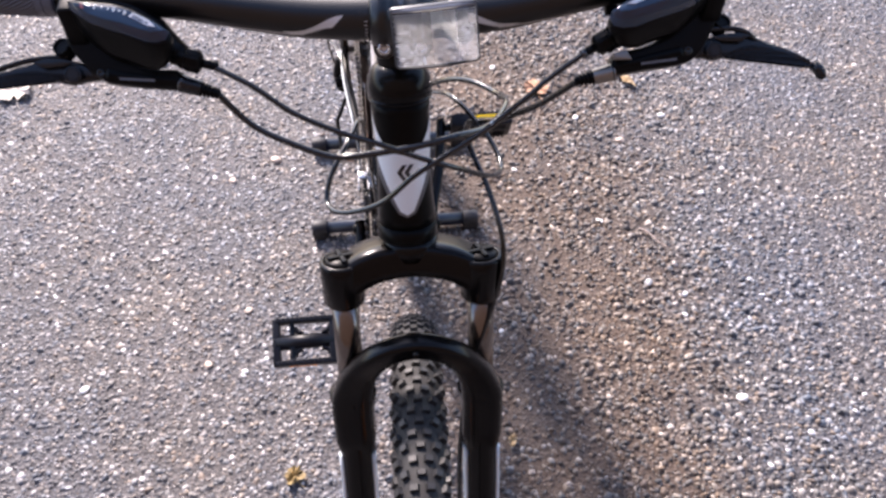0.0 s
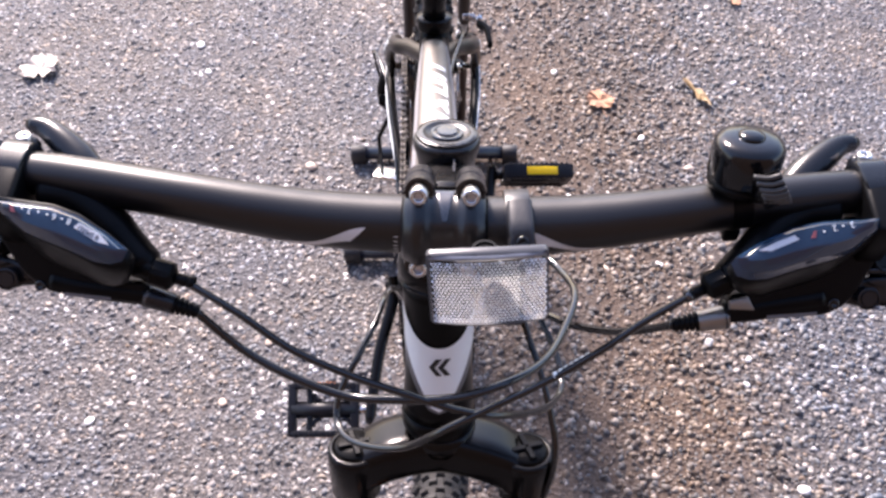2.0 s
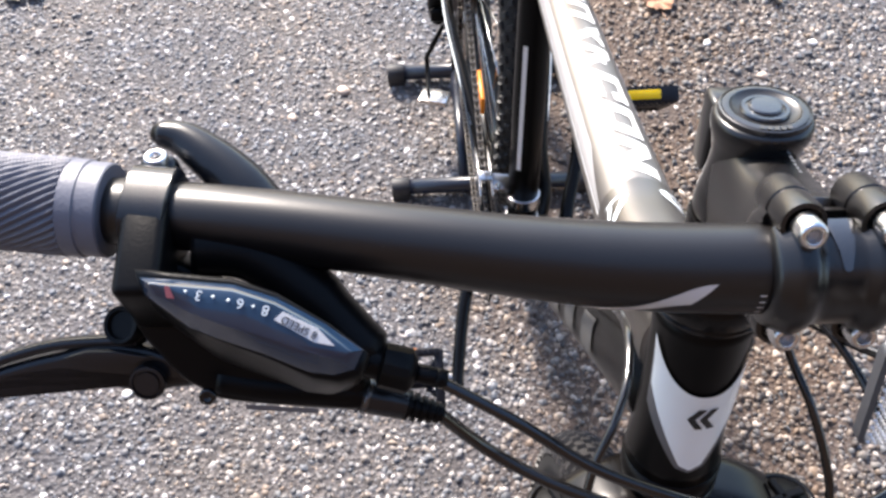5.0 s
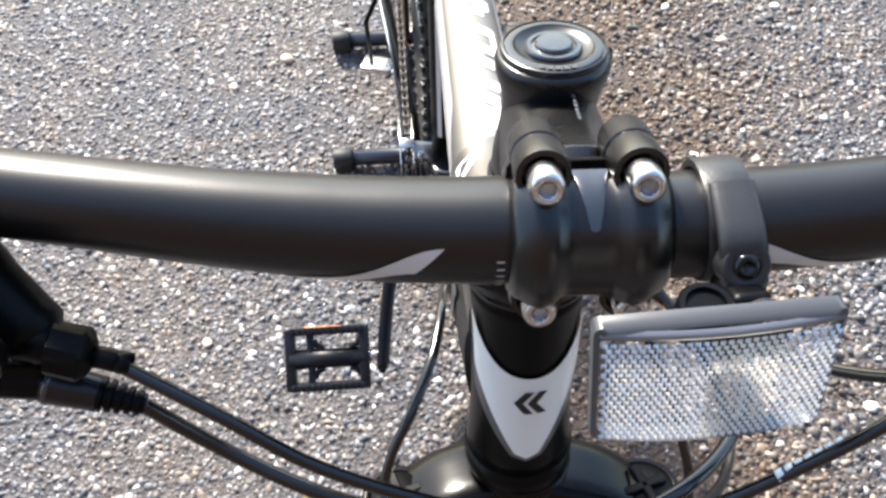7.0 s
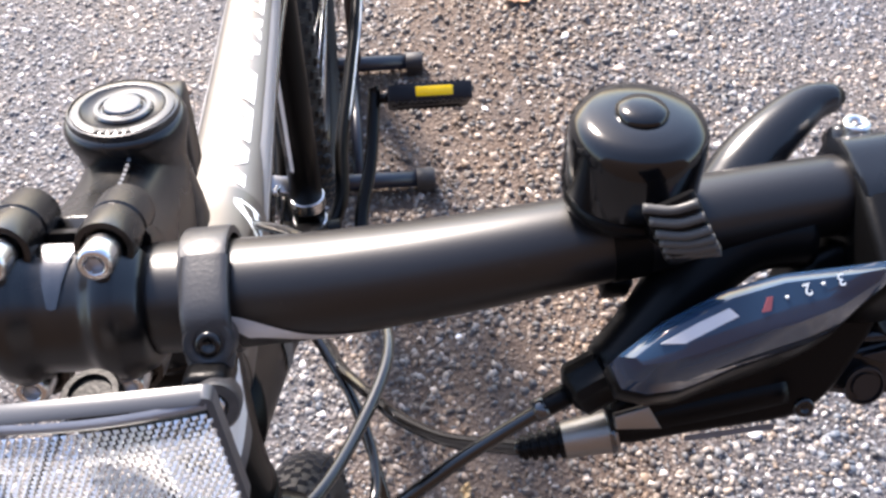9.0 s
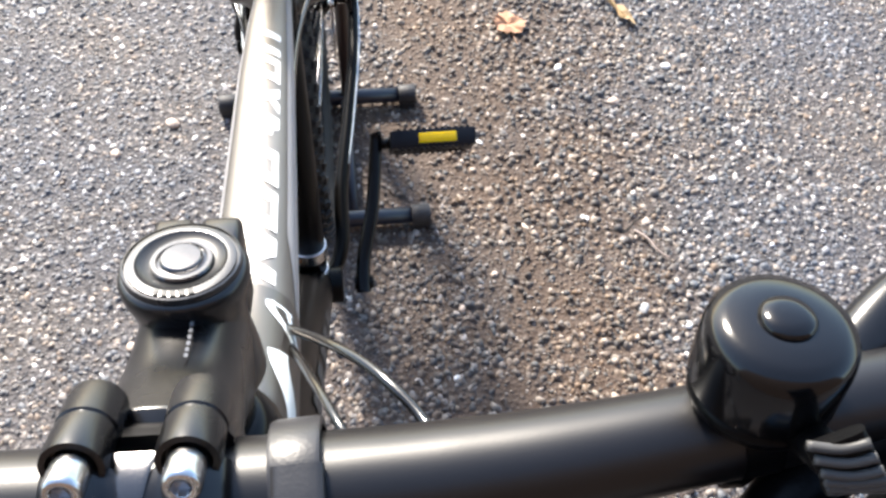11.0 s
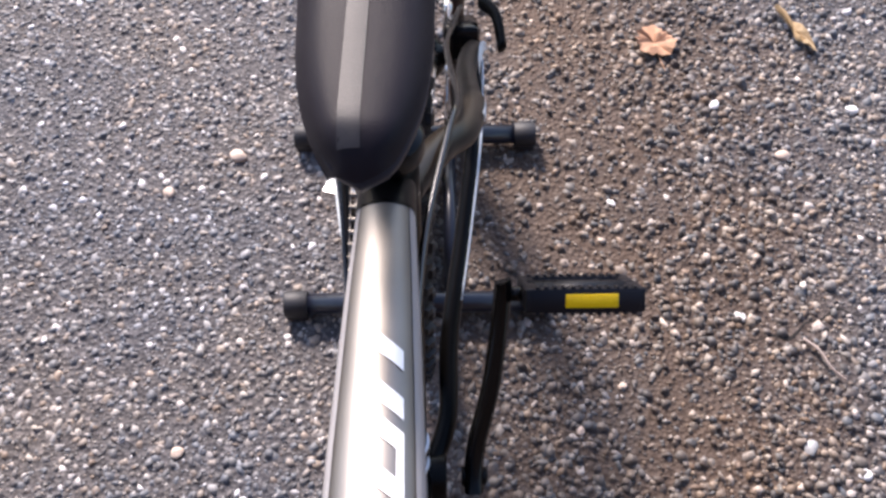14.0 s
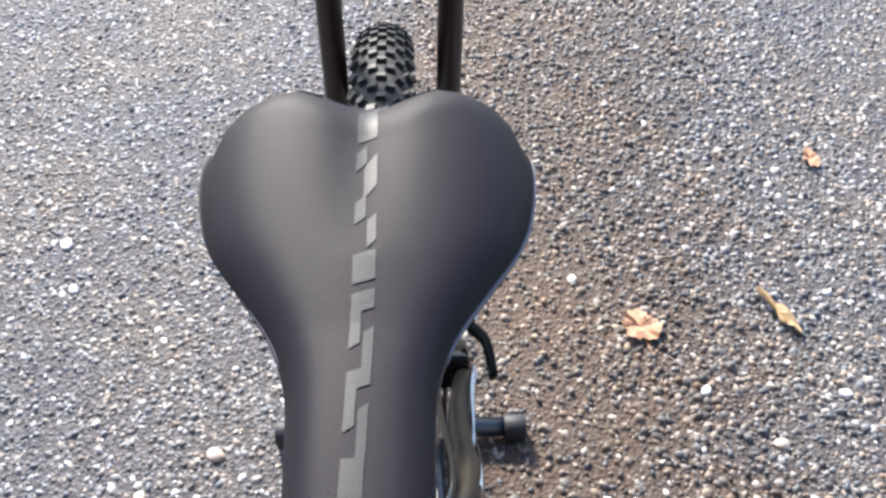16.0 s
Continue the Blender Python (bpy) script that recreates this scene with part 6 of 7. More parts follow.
def build_reflector():
    ref = new("front_reflector")
    ref.parent = bicycle
    tagged(ref, "clear prismatic front reflector on a black bracket")
    centre = Vector((0.0220, 0.4978, 1.0567))
    m = axes(centre, (1, -0.007, 0.07), (-0.025, -0.943, 0.334))
    W, Hh = 0.0582, 0.0412

    def bow(x):
        """How far the lens falls back towards its sides."""
        return -0.0024 * (2 * x / W) ** 2
    edge = []
    for qx, qy, start in ((1, 1, 0), (-1, 1, 90), (-1, -1, 180), (1, -1, 270)):
        for k in range(5):
            a = radians(start + 22.5 * k)
            edge.append((qx * (W / 2 - 0.0025) + 0.0025 * math.cos(a), qy * (Hh / 2 - 0.0025) + 0.0025 * math.sin(a)))
        if start == 180:
            edge += [(x, -Hh / 2 - 0.0010 * (1 - (2 * x / W) ** 2)) for x in (-0.016, -0.008, 0.0, 0.008, 0.016)]
    inner = [(x * 0.955, y * 0.945) for x, y in edge]
    bm = bmesh.new()
    loft(bm, [[m @ Vector((x, y, z + bow(x))) for x, y in line] for line, z in ((edge, -0.0010), (edge, -0.0052), (inner, -0.0052), (inner, -0.0002))], loop=True)
    case = part("reflector_case", bm, REFLECTOR_EDGE, ref, "clear plastic rim", smooth=50)
    # smooth clear band along the upper edge
    bm = bmesh.new()
    rows = [(Hh / 2 - 0.0010, -0.0012), (Hh / 2 - 0.0016, -0.0002), (Hh / 2 - 0.0022, 0.0001), (Hh / 2 - 0.0034, -0.0002), (Hh / 2 - 0.0034, -0.0030)]
    loft(bm, [[m @ Vector((x * W / 2 * 0.955, y, z + bow(x * W / 2))) for x in [i / 12 - 1 for i in range(25)]] for y, z in rows], closed_ends=False, ring_closed=False)
    part("lens_band", bm, REFLECTOR_RIM, case, "smooth clear band with a rounded edge")
    cell, rise = 0.0019, 0.0017
    nx, ny = int((W * 0.955) / cell), int((Hh * 0.945 - 0.0026) / rise)
    rng = random.Random(4)
    for strip, mat, name, label in ((False, REFLECTOR, "prism_lens", "prismatic clear lens"), (True, REFLECTOR_MID, "prism_strip", "middle strip of prisms, whitened for the sun's glare")):
        bm = bmesh.new()
        for j in range(ny):
            for i in range(nx):
                x, y = (i - nx / 2 + 0.5) * cell, (j - ny / 2 + 0.5) * rise - 0.0013
                if (abs(x - 0.0055) < 0.0080) != strip:
                    continue
                hgt = cell * rng.uniform(0.34, 0.56)
                px, py = (rng.uniform(-0.12, 0.12) + (0.0 if strip else (0.2 if x < 0 else -0.2))) * cell, rng.uniform(-0.1, 0.1) * rise
                x += cell / 2 * (j % 2)
                if x > W / 2 * 0.95:
                    continue
                base = [bm.verts.new(m @ Vector((x + a * cell * 0.37, y + b * rise * 0.33, bow(x) - 0.0002))) for a, b in ((-1, -1), (1, -1), (1, 1), (-1, 1))]
                t = bm.verts.new(m @ Vector((x + px, y + py, bow(x) + hgt)))
                for k in range(4):
                    bm.faces.new((base[k], base[(k + 1) % 4], t))
        part(name, bm, mat, case, label, smooth=0)["kind"] = "stuff"
    # bracket: band round the bar, tongue forward, screws
    a, b = bar_at(0.0345)[0], bar_at(0.0475)[0]
    part("bracket_band", lathe([(0.0159, 0.0), (0.0180, 0.0), (0.0184, 0.001), (0.0184, 0.012), (0.0180, 0.013), (0.0159, 0.013)], 36, axes(a, (0, 0, 1), b - a)), BRACKET_GREY, ref, smooth=50)
    screw = Vector((0.0418, 0.5361, 1.0448))
    face = Vector((0, -0.62, 0.78)).normalized()
    part("bracket_screw", lathe([(0.0, 0.0014), (0.0013, 0.0014), (0.0016, 0.0026), (0.0034, 0.0022), (0.0036, 0.0)], 20, axes(screw, (1, 0, 0), face)), BLACK_GLOSS, ref)
    # strap: leaves the band's top and ends in a round tab over the screw
    strap = [screw + face * -0.001 + Vector((0, -0.0062, -0.0048)), screw + face * -0.001, Vector((0.0413, 0.5420, 1.0488)), Vector((0.0410, 0.5500, 1.0505)), Vector((0.0410, 0.5585, 1.0512))]
    part("bracket_strap", tube(spline(strap, 6), [(0.0048, 0.0022)] + [(0.0060, 0.0024)] * 2 + [(0.0066, 0.0022)] * 22, 20, power=4), BRACKET_GREY, ref, "grey plastic strap of the bracket", smooth=50)
    part("bracket_tab", lathe([(0.0040, 0.0014), (0.0048, 0.0018), (0.0064, 0.0016), (0.0070, 0.0006), (0.0070, -0.006), (0.0, -0.006)], 28, axes(screw, (1, 0, 0), face)), BRACKET_GREY, ref, "rounded tab of the bracket", smooth=50)
    part("bracket_tongue", rbox((0.012, 0.020, 0.010), 0.003, pose(0.041, 0.530, 1.0375, -40), 3), BLACK_PLASTIC, ref, smooth=50)
    boss = axes((0.0440, 0.5190, 1.0440), (1, 0, 0), (0.1, -0.6, 0.8))
    part("bracket_eye", lathe([(0.0030, 0.001), (0.0034, 0.003), (0.0060, 0.003), (0.0066, 0.0018), (0.0066, -0.006)], 28, boss), BRACKET_GREY, ref, "round eye of the bracket", smooth=40)
    part("eye_screw", lathe([(0.0, 0.0012), (0.0012, 0.0012), (0.0014, 0.0022), (0.0028, 0.0018), (0.003, 0.0)], 18, boss), STEEL, ref)
    part("bracket_arm", tube(spline([(0.041, 0.526, 1.036), (0.036, 0.516, 1.045), (0.022, 0.508, 1.060)], 5), (0.007, 0.004), 14), BLACK_PLASTIC, ref)
    part("bracket_knob", lathe([(0.0, 0.0030), (0.0046, 0.0030), (0.0050, 0.0042), (0.0064, 0.0042), (0.0069, 0.0034), (0.0070, 0.0), (0.0066, -0.006), (0.0, -0.006)], 28, axes((0.0205, 0.5140, 1.0640), (1, 0, 0), (0, 0.15, 0.98))), BLACK_PLASTIC, ref, "round knob behind the reflector", smooth=50)


build_reflector()


for ob in list(bicycle.children):
    if ob.name.split(".")[0] in ("fork", "front_wheel", "stem", "handlebar", "grip", "brake_lever", "bell", "front_brake_caliper"):
        ob.matrix_basis = STEER @ ob.matrix_basis


# ---- saddle ----
SADDLE_RIM = [(1.018, 0.0), (1.0188, 0.0046), (1.0215, 0.0086), (1.0262, 0.0126), (1.033, 0.0166), (1.043, 0.0206), (1.058, 0.0246), (1.080, 0.0274), (1.11, 0.0285), (1.14, 0.0305), (1.165, 0.038), (1.19, 0.052), (1.215, 0.066),
              (1.24, 0.0730), (1.262, 0.0755), (1.282, 0.0752), (1.298, 0.0705), (1.3075, 0.0620), (1.3105, 0.049), (1.3075, 0.033), (1.3005, 0.020), (1.2955, 0.009), (1.2945, 0.0)]


def saddle_back(x):
    """How far back the saddle reaches at x, between its two lobes."""
    back = [(0.0, 1.2945), (0.009, 1.2955), (0.020, 1.3005), (0.033, 1.3075), (0.047, 1.3105), (0.061, 1.3080), (0.0700, 1.299), (0.0752, 1.282)]
    x = abs(x)
    for (x0, y0), (x1, y1) in zip(back, back[1:]):
        if x <= x1:
            return y0 + (y1 - y0) * (x - x0) / (x1 - x0)
    return 1.282


SADDLE_SIDE_RIM = [(p.x, p.y) for p in spline([(y, w, 0) for y, w in SADDLE_RIM[:19]], 6)]


def saddle_half(y):
    """Half width of the saddle's outer rim at y."""
    for (y0, w0), (y1, w1) in zip(SADDLE_SIDE_RIM, SADDLE_SIDE_RIM[1:]):
        if y <= y1:
            return w0 + (w1 - w0) * max(0.0, y - y0) / max(1e-6, y1 - y0)
    return SADDLE_SIDE_RIM[-1][1]


def saddle_top(x, y):
    k = (y - 1.018) / 0.2925
    crown = 0.8620 - 0.005 * math.sin(math.pi * k) + 0.012 * max(0, k - 0.5)
    w = max(saddle_half(y), 0.012) * 1.05
    e = min(1.0, abs(x) / w)
    drop = 0.016 * e ** 6 + (0.004 + 0.010 * max(0, k - 0.5)) * e ** 2
    t = (y - 1.018) / (saddle_back(x) - 1.018)
    drop += 0.014 * max(0, 1 - t / 0.075) ** 2 + 0.005 * max(0, (t - 0.93) / 0.07) ** 2
    groove = 0.0045 * math.exp(-(x / 0.016) ** 2) * max(0, min(1, (k - 0.62) * 4))
    return crown - drop - groove


def saddle_point(u, t):
    """u: -1 to 1 across, t: 0 at the nose to 1 at the back."""
    ref = 1.018 + 0.2925 * t
    x = u * saddle_half(ref) * (1 + 0.055 * min(1, max(0, (ref - 1.15) / 0.08))) - 0.001
    y = 1.018 + (saddle_back(u * 0.045) + 0.003 - 1.018) * t
    return x, y


def build_saddle():
    saddle = new("saddle")
    saddle.parent = bicycle
    tagged(saddle, "black padded saddle with a grey printed stripe")
    saddle.matrix_basis = Matrix.Translation((0, 1.3145, 0)) @ pose(0, 0, 0, 0, 0, -0.4) @ Matrix.Diagonal((1.025, 0.985, 1, 1)) @ Matrix.Translation((0, -1.3105, 0))
    bm = bmesh.new()
    rings = []
    for i in range(73):
        q = i / 72
        t = q * q * (3 - 2 * q) * 0.4 + q * 0.6
        t = max(t, 0.0004)
        ring = []
        for j in range(41):
            u = math.sin(math.pi / 2 * (j / 20 - 1))
            x, y = saddle_point(u, t)
            ring.append(Vector((x, y, saddle_top(x, y))))
        rings.append(ring)
    loft(bm, rings, ring_closed=False)
    part("saddle_cover", bm, VINYL, saddle, "black vinyl saddle cover")
    side = [saddle_point(1, max(0.0004, (i / 50))) for i in range(51)]
    back = [saddle_point(1 - i / 15, 1.0) for i in range(1, 30)]
    rim = [(x, y) for x, y in side] + back + [(-x, y) for x, y in side[::-1]]
    bm = bmesh.new()
    rings = []
    for f, dz in ((0.985, 0.001), (1.008, -0.002), (0.995, -0.009), (0.95, -0.014), (0.87, -0.017)):
        rings.append([Vector((x * f, 1.17 + (y - 1.17) * (1 + (f - 1) * (1.0 if y < 1.17 else 0.5)), saddle_top(x, y) + dz)) for x, y in rim])
    loft(bm, rings)
    part("saddle_skirt", bm, SADDLE_SIDE, saddle, "blue-grey moulded skirt")

    edge = [Vector((x * 1.009, 1.17 + (y - 1.17) * 1.004, saddle_top(x, y) - 0.0028)) for x, y in rim if y > 1.15]
    part("saddle_piping", tube(edge, 0.0011, 8), PIPING, saddle, "thin pale lilac piping along the edge")

    # printed stripe: slanted blocks with cut-outs, widest at the nose
    def stripe(y0, y1, x0, x1, slant=0.0):
        def fn(u, v, d):
            y = y0 + (y1 - y0) * u + slant * (v - 0.5)
            y -= 0.0145 * max(0.0, min(1, (y - 1.04) / 0.07, (1.2935 - y) / 0.085))
            x = 0.72 * (x0 + (x1 - x0) * v) - 0.0038 * max(0.0, min(1, (1.165 - y) / 0.12))
            return Vector((x, y, saddle_top(x, y) + d))
        part("stripe_block", patch(fn, 14, 6, 0.0005), SADDLE_PRINT, saddle, "grey printed block")
    stripe(1.0275, 1.118, -0.0062, 0.0056)
    stripe(1.1172, 1.140, 0.0008, 0.0060, 0.003)
    stripe(1.130, 1.149, -0.0066, -0.0008, 0.003)
    stripe(1.1482, 1.157, -0.0066, 0.0062, 0.003)
    stripe(1.1562, 1.176, 0.0008, 0.0064, 0.003)
    stripe(1.168, 1.186, -0.0068, -0.0010, 0.003)
    stripe(1.1852, 1.195, -0.0066, 0.0064, 0.003)
    stripe(1.200, 1.2145, -0.0066, 0.0066, 0.003)
    stripe(1.2185, 1.232, 0.0012, 0.0066, 0.004)
    stripe(1.230, 1.241, -0.0066, 0.0, 0.004)
    stripe(1.245, 1.262, -0.0015, 0.0066, 0.008)
    stripe(1.258, 1.268, -0.0066, 0.0, 0.005)
    stripe(1.2735, 1.2935, -0.0062, 0.0066, 0.004)
    # rails, clamp, post
    for s in (1, -1):
        part("saddle_rail", tube(spline([(s * 0.008, 1.05, 0.838), (s * 0.018, 1.08, 0.815), (s * 0.022, 1.12, 0.808), (s * 0.022, 1.18, 0.808), (s * 0.03, 1.23, 0.822), (s * 0.04, 1.265, 0.838)], 6), 0.0035, 12), STEEL, saddle)
    part("saddle_clamp", rbox((0.052, 0.045, 0.022), 0.006, pose(0, 1.150, 0.806), 3), BLACK_SATIN, saddle, smooth=50)
    part("seat_post", tube([SEAT_TOP - SEAT_DIR * 0.02, SEAT_TOP + SEAT_DIR * 0.082], 0.0136, 28), BLACK_SATIN, bicycle, "black seat post, fully lowered")


build_saddle()


# ---- cables ----
def build_cables():
    runs = {
        "gear_cable": [
            [(-0.139, 0.527, 1.024), (-0.109, 0.513, 1.014), (-0.082, 0.502, 0.997), (-0.05, 0.494, 0.983), (-0.018, 0.487, 0.973), (0.009, 0.484, 0.961), (0.034, 0.488, 0.946), (0.061, 0.505, 0.919),
             (0.076, 0.526, 0.901), (0.079, 0.546, 0.897), (0.073, 0.570, 0.900), (0.062, 0.592, 0.905), (0.047, 0.620, 0.906), (0.034, 0.652, 0.888), (0.021, 0.684, 0.858), (0.008, 0.706, 0.832)],
            [(0.140, 0.527, 1.018), (0.112, 0.515, 1.007), (0.087, 0.503, 0.994), (0.058, 0.493, 0.977), (0.03, 0.486, 0.962), (0.003, 0.479, 0.948), (-0.02, 0.480, 0.923), (-0.042, 0.488, 0.906), (-0.059, 0.500, 0.895),
             (-0.066, 0.517, 0.891), (-0.062, 0.532, 0.902), (-0.052, 0.548, 0.912), (-0.042, 0.572, 0.914), (-0.036, 0.605, 0.900), (-0.033, 0.65, 0.84), (-0.031, 0.70, 0.755)]],
        "brake_cable": [
            [(-0.133, 0.5235, 0.992), (-0.112, 0.515, 0.971), (-0.085, 0.503, 0.964), (-0.055, 0.495, 0.958), (-0.026, 0.489, 0.964), (0.007, 0.486, 0.971), (0.034, 0.495, 0.970), (0.058, 0.515, 0.958), (0.075, 0.545, 0.943),
             (0.088, 0.582, 0.930), (0.083, 0.614, 0.914), (0.065, 0.643, 0.905), (0.044, 0.668, 0.888), (0.022, 0.692, 0.860), (0.006, 0.714, 0.832)],
            [(0.133, 0.5195, 0.990), (0.110, 0.533, 0.962), (0.092, 0.550, 0.940), (0.080, 0.566, 0.923), (0.068, 0.585, 0.907), (0.060, 0.607, 0.886), (0.0605, 0.615, 0.862), (0.066, 0.602, 0.848), (0.074, 0.578, 0.838), (0.081, 0.553, 0.822),
             (0.085, 0.534, 0.803), (0.083, 0.521, 0.774), (0.073, 0.510, 0.735), (0.060, 0.497, 0.69), (0.046, 0.478, 0.62), (0.040, 0.455, 0.53), (0.042, 0.43, 0.43), (0.048, 0.42, 0.40)]],
    }
    for name, lines in runs.items():
        for k, pts in enumerate(lines):
            end = STEER @ CABLE_ENDS[name.split('_')[0], 1 if k else -1]
            shift = end - Vector(pts[0])
            pts = [Vector(p) + shift * max(0.0, 1 - i / 3) for i, p in enumerate(pts)]
            ob = part(name, tube(spline(pts, 10), 0.00255 if name == "brake_cable" else 0.0022, 12), CABLE, bicycle, "black glossy cable housing")
    # pale print on one housing
    p, q = Vector((0.081, 0.5008, 0.9905)), Vector((0.061, 0.4940, 0.9789))
    for k in range(7):
        part("cable_print", tube([p.lerp(q, k / 7), p.lerp(q, (k + 0.72) / 7)], 0.00236, 10), WHITE_DECAL, bicycle, "pale printed bar on the cable housing")
    # rear runs along the tubes
    part("brake_cable", tube(spline([(0.012, 0.74, 0.80), (0.014, 0.85, 0.752), (0.015, 0.98, 0.715), (0.020, 1.08, 0.682), (0.036, 1.17, 0.660), (0.042, 1.21, 0.640), (0.038, 1.30, 0.575), (0.045, 1.38, 0.50), (0.055, 1.43, 0.47)], 8), 0.0024, 10), CABLE, bicycle)
    part("gear_cable", tube(spline([(-0.031, 0.70, 0.755), (-0.030, 0.85, 0.565), (-0.028, 0.98, 0.40), (-0.030, 1.02, 0.345)], 8), 0.0022, 10), CABLE, bicycle)
    part("gear_cable", tube(spline([(-0.05, 1.10, 0.335), (-0.066, 1.30, 0.362), (-0.082, 1.42, 0.375), (-0.105, 1.50, 0.36), (-0.100, 1.505, 0.31), (-0.086, 1.475, 0.285)], 8), 0.0022, 10), CABLE, bicycle)


build_cables()


# ---- floor stand under the rear wheel ----
def build_stand():
    stand = thing("bike_stand", "black tubular floor stand with plastic end caps, holding the rear wheel", "bike stand", at=(0.0035, 1.44, 0))
    inv = Matrix.Translation((0, -1.44, 0))
    for y in (1.308, 1.572):
        bm = tube([(-0.172, y, 0.0215), (0.172, y, 0.0215)], 0.0140, 24)
        bmesh.ops.transform(bm, matrix=inv, verts=bm.verts)
        bar = part("foot_bar", bm, STAND_PAINT, stand)
        for s in (1, -1):
            m = axes((s * 0.145, y, 0.0195), (0, 1, 0), (s, 0, 0))
            bm = lathe([(0.0142, 0.0), (0.0172, 0.0), (0.0180, 0.001), (0.0180, 0.028), (0.0165, 0.031), (0.0, 0.0315)], 28, m)
            rbox((0.030, 0.034, 0.012), 0.003, Matrix.Translation((s * 0.1605, y, 0.0068)), 2, bm)
            bmesh.ops.transform(bm, matrix=inv, verts=bm.verts)
            part("end_cap", bm, CAP_RUBBER, bar, "black plastic end cap", smooth=50)
    for s in (1, -1):
        bm = tube([(s * 0.048, 1.308, 0.0225), (s * 0.048, 1.572, 0.0225)], 0.0095, 18)
        bmesh.ops.transform(bm, matrix=inv, verts=bm.verts)
        part("side_rail", bm, STAND_PAINT, stand)
    pts = [(-0.045, 1.572, 0.022), (-0.045, 1.572, 0.3), (-0.045, 1.572, 0.74), (-0.042, 1.572, 0.775), (-0.026, 1.572, 0.795), (0.034, 1.572, 0.795), (0.050, 1.572, 0.775), (0.053, 1.572, 0.74), (0.053, 1.572, 0.3), (0.053, 1.572, 0.022)]
    bm = tube(spline(pts, 6), 0.0108, 20, side=(0, 1, 0))
    bmesh.ops.transform(bm, matrix=inv, verts=bm.verts)
    hoop = part("wheel_hoop", bm, POST_PAINT, stand, "tall dark hoop either side of the tyre")
    for k in range(3):
        bm = rbox((0.0035, 0.006, 0.024), 0.0006, pose(-0.0530, 1.5640, 0.545 + 0.036 * k, 0, 0, 40), 1)
        bmesh.ops.transform(bm, matrix=inv, verts=bm.verts)
        part("hoop_label", bm, GREY_DECAL, hoop, "worn pale label bar")


build_stand()


# ---- leaves and litter on the ground ----
def leaf_mesh(outline, bend=0.004, size=0.05, seed=0):
    rng = random.Random(seed)
    bm = bmesh.new()
    c = bm.verts.new((0, 0, 0.0035))
    ring = [bm.verts.new((x * size, y * size, 0.004 + bend * abs(math.sin(3 * x + 5 * y)) + rng.uniform(0, 0.007))) for x, y in outline]
    mid = [bm.verts.new((x * size * 0.5, y * size * 0.5, 0.004 + rng.uniform(0, 0.009))) for x, y in outline]
    n = len(ring)
    for i in range(n):
        j = (i + 1) % n
        bm.faces.new((mid[i], mid[j], ring[j], ring[i]))
        bm.faces.new((c, mid[j], mid[i]))
    ex = bmesh.ops.extrude_face_region(bm, geom=bm.faces[:])
    bmesh.ops.translate(bm, vec=(0, 0, 0.0006), verts=[v for v in ex["geom"] if isinstance(v, bmesh.types.BMVert)])
    return bm


def maple(seed):
    rng = random.Random(seed)
    out = []
    for i in range(30):
        a = 2 * math.pi * i / 30
        lobes = 0.68 + 0.13 * abs(math.cos(2.5 * (a - math.pi / 2))) + (0.05 if i % 2 else -0.04) + 0.34 * noise.noise(Vector((math.cos(a) * 1.3, math.sin(a) * 1.3, seed * 1.7)))
        out.append((lobes * math.cos(a) * rng.uniform(0.88, 1.08), 0.86 * lobes * math.sin(a) * rng.uniform(0.85, 1.05)))
    return out


def oval(ratio, seed):
    rng = random.Random(seed)
    return [(math.cos(2 * math.pi * i / 20) * rng.uniform(0.93, 1.05), ratio * math.sin(2 * math.pi * i / 20) * (1 - 0.35 * math.cos(2 * math.pi * i / 20)) * rng.uniform(0.85, 1.1)) for i in range(20)]


def fallen_leaf(x, y, turn, outline, size, mat, label, stalk=0.5, seed=0, bend=0.004):
    leaf = thing("fallen_leaf", label, "leaf", "fallen leaves", (x, y, 0.001))
    leaf.rotation_euler = (0, 0, radians(turn))
    part("leaf_blade", leaf_mesh(outline, bend, size, seed), mat, leaf, smooth=50)
    if stalk:
        part("leaf_stalk", tube(spline([(0, -size * 0.3, 0.004), (0.001, -size * 0.8, 0.004), (0.004, -size * (0.8 + stalk), 0.003)], 4), 0.0009, 6), mat, leaf)


fallen_leaf(0.380, 1.748, 8, maple(3), 0.042, LEAF_BROWN, "dry orange-brown maple leaf lying on the asphalt", 0.5, 3)
fallen_leaf(0.605, 1.770, 118, oval(0.19, 5), 0.052, LEAF_STRAW, "narrow curled straw-coloured leaf on the asphalt", 0, 5, 0.008)
fallen_leaf(-0.205, 0.745, 30, maple(8), 0.024, LEAF_YELLOW, "small torn yellow leaf on the asphalt", 0.4, 8)
fallen_leaf(-0.908, 1.858, 15, maple(12), 0.062, LEAF_PALE, "large bleached leaf lying on the asphalt", 0.3, 12, 0.008)
fallen_leaf(0.763, 2.113, 100, oval(0.5, 14), 0.026, LEAF_BROWN, "small brown leaf scrap on the asphalt", 0, 14)
fallen_leaf(0.177, 0.776, 70, oval(0.6, 9), 0.013, LEAF_STRAW, "small tan leaf scrap on the asphalt", 0, 9)


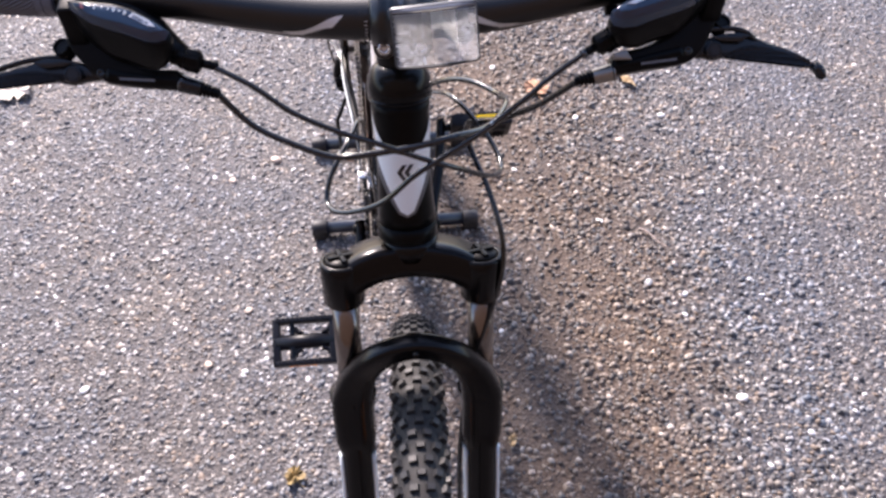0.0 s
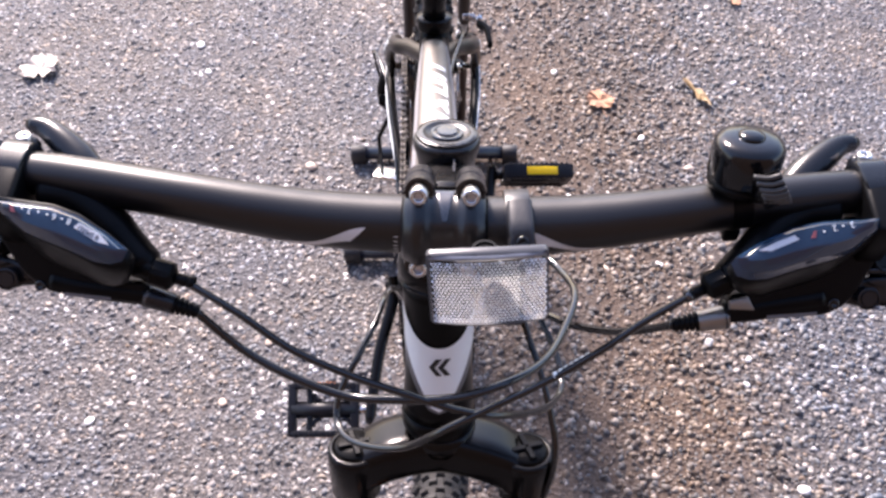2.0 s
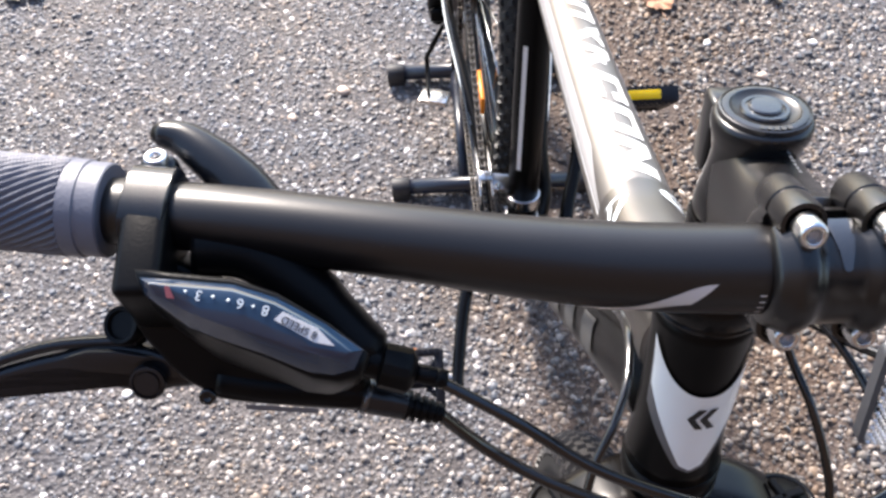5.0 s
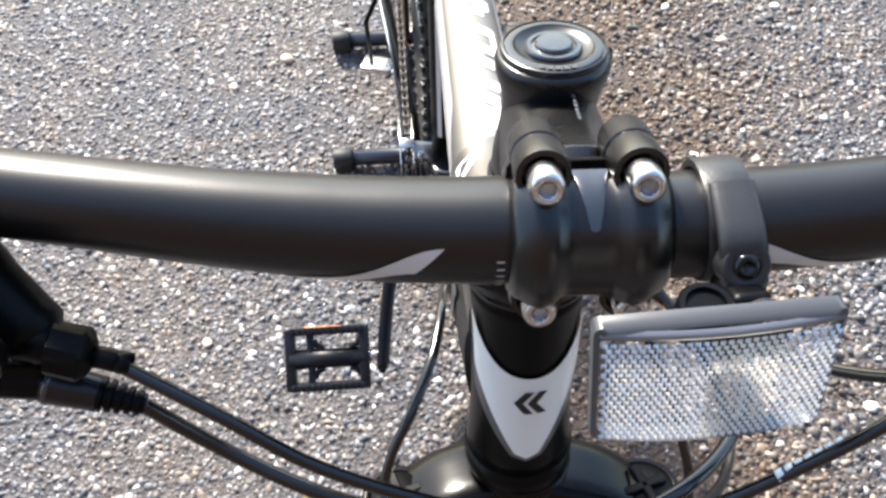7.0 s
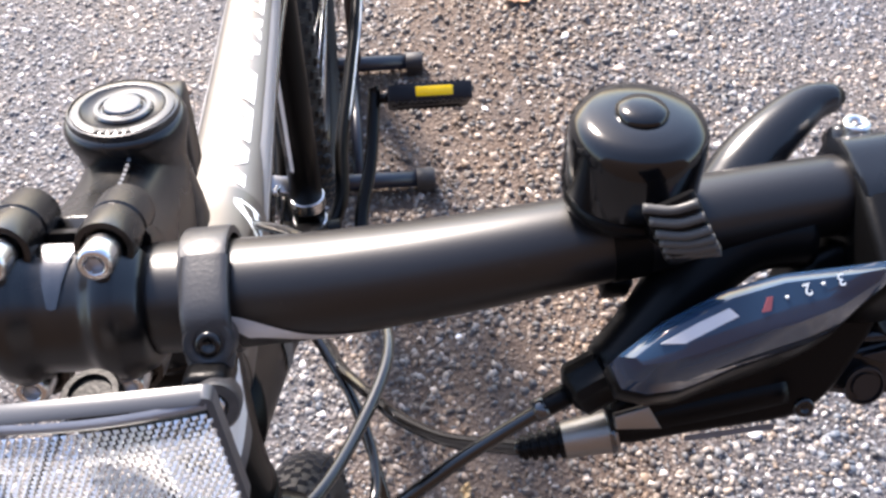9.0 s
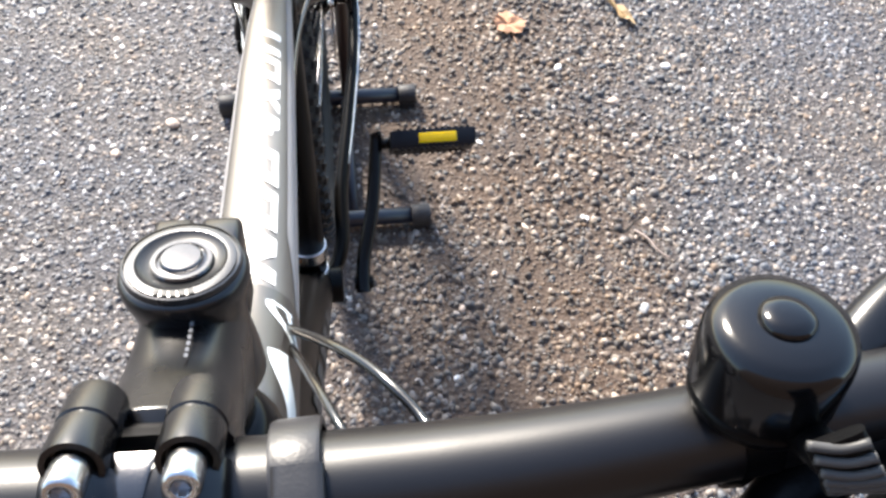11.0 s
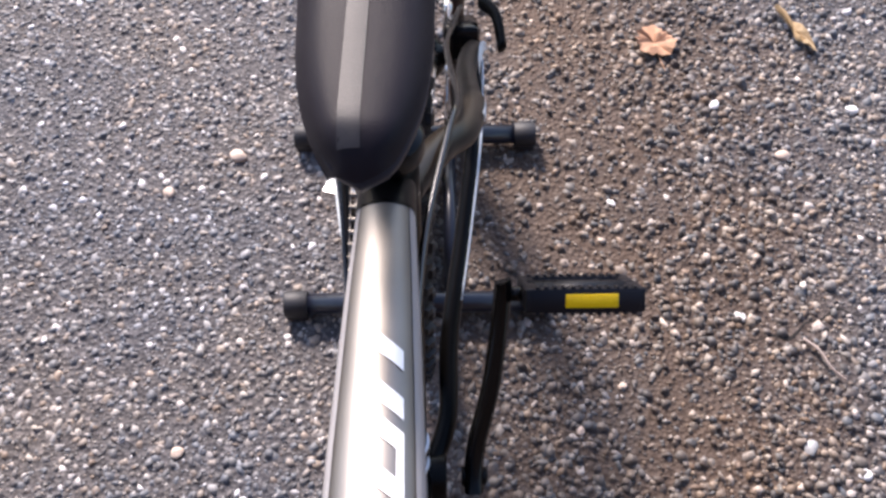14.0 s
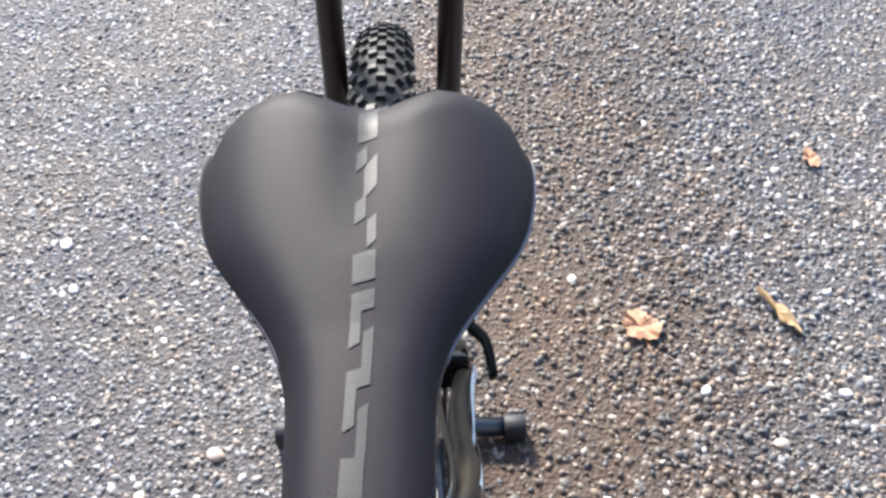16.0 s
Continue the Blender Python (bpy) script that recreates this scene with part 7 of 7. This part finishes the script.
def twig(x, y, turn, length):
    bm = tube(spline([(-length / 2, 0, 0.005), (-length / 6, 0.003, 0.007), (length / 6, -0.002, 0.006), (length / 2, 0.001, 0.005)], 5), [0.0022] * 5 + [0.0020] * 5 + [0.0014] * 6, 8)
    ob = part("twig", bm, TWIG)
    ob.matrix_basis = pose(x, y, 0.0015, 0, 0, turn)
    tagged(ob, "short pale dry twig lying on the asphalt", "twig")


twig(0.545, 1.225, -52, 0.075)


# ---- loose stones that stand out from the rest ----
PEBBLES = [(-0.353, 1.491, 0.0098, 1), (-0.258, 1.550, 0.0140, 1), (0.444, 1.288, 0.0084, 0), (0.285, 1.466, 0.0069, 0), (0.459, 1.633, 0.0095, 0), (0.668, 1.621, 0.0100, 0), (0.569, 1.074, 0.0086, 0), (0.557, 1.023, 0.0074, 0),
           (0.507, 1.109, 0.0115, 2), (-0.301, 1.115, 0.0092, 1), (0.191, 1.018, 0.0055, 0), (0.214, 1.135, 0.0070, 1), (-0.370, 0.993, 0.0087, 1), (-0.301, 0.971, 0.0062, 0)]
PEBBLES += [(-0.496, 1.268, 0.0060, 0), (0.274, 1.194, 0.0063, 1), (0.611, 0.825, 0.0110, 0), (-0.593, 0.958, 0.0095, 0), (0.285, 1.848, 0.0090, 0), (-0.552, 1.945, 0.0110, 0), (-0.520, 1.849, 0.0095, 0), (0.548, 1.542, 0.0110, 1)]


def build_pebbles():
    kinds = (("white", material("white_pebble", (0.78, 0.76, 0.73), 0.45, 0.0, 0.12, 200, 0.4, 500, 0.1)), ("buff", material("buff_pebble", (0.52, 0.41, 0.33), 0.5, 0.0, 0.2, 200, 0.4, 500, 0.1)),
             ("grey", material("grey_pebble", (0.32, 0.32, 0.32), 0.5, 0.0, 0.15, 200, 0.4, 500, 0.1)))
    for i, (x, y, size, kind) in enumerate(PEBBLES):
        rng = random.Random(100 + i)
        bm = bmesh.new()
        bmesh.ops.create_icosphere(bm, subdivisions=3, radius=1)
        a = Vector((rng.uniform(0, 9), rng.uniform(0, 9), rng.uniform(0, 9)))
        for v in bm.verts:
            v.co *= 1 + 0.28 * noise.noise(v.co * 1.1 + a)
        bmesh.ops.transform(bm, matrix=pose(0, 0, 0, 0, 0, rng.uniform(0, 180)) @ Matrix.Diagonal((size, size * rng.uniform(0.6, 0.9), size * 0.42, 1)), verts=bm.verts)
        ob = part("pebble", bm, kinds[kind][1])
        ob.location = (x, y, size * 0.2)
        tagged(ob, kinds[kind][0] + " rounded pebble lying loose on the asphalt", "stone", "loose pebbles")


build_pebbles()
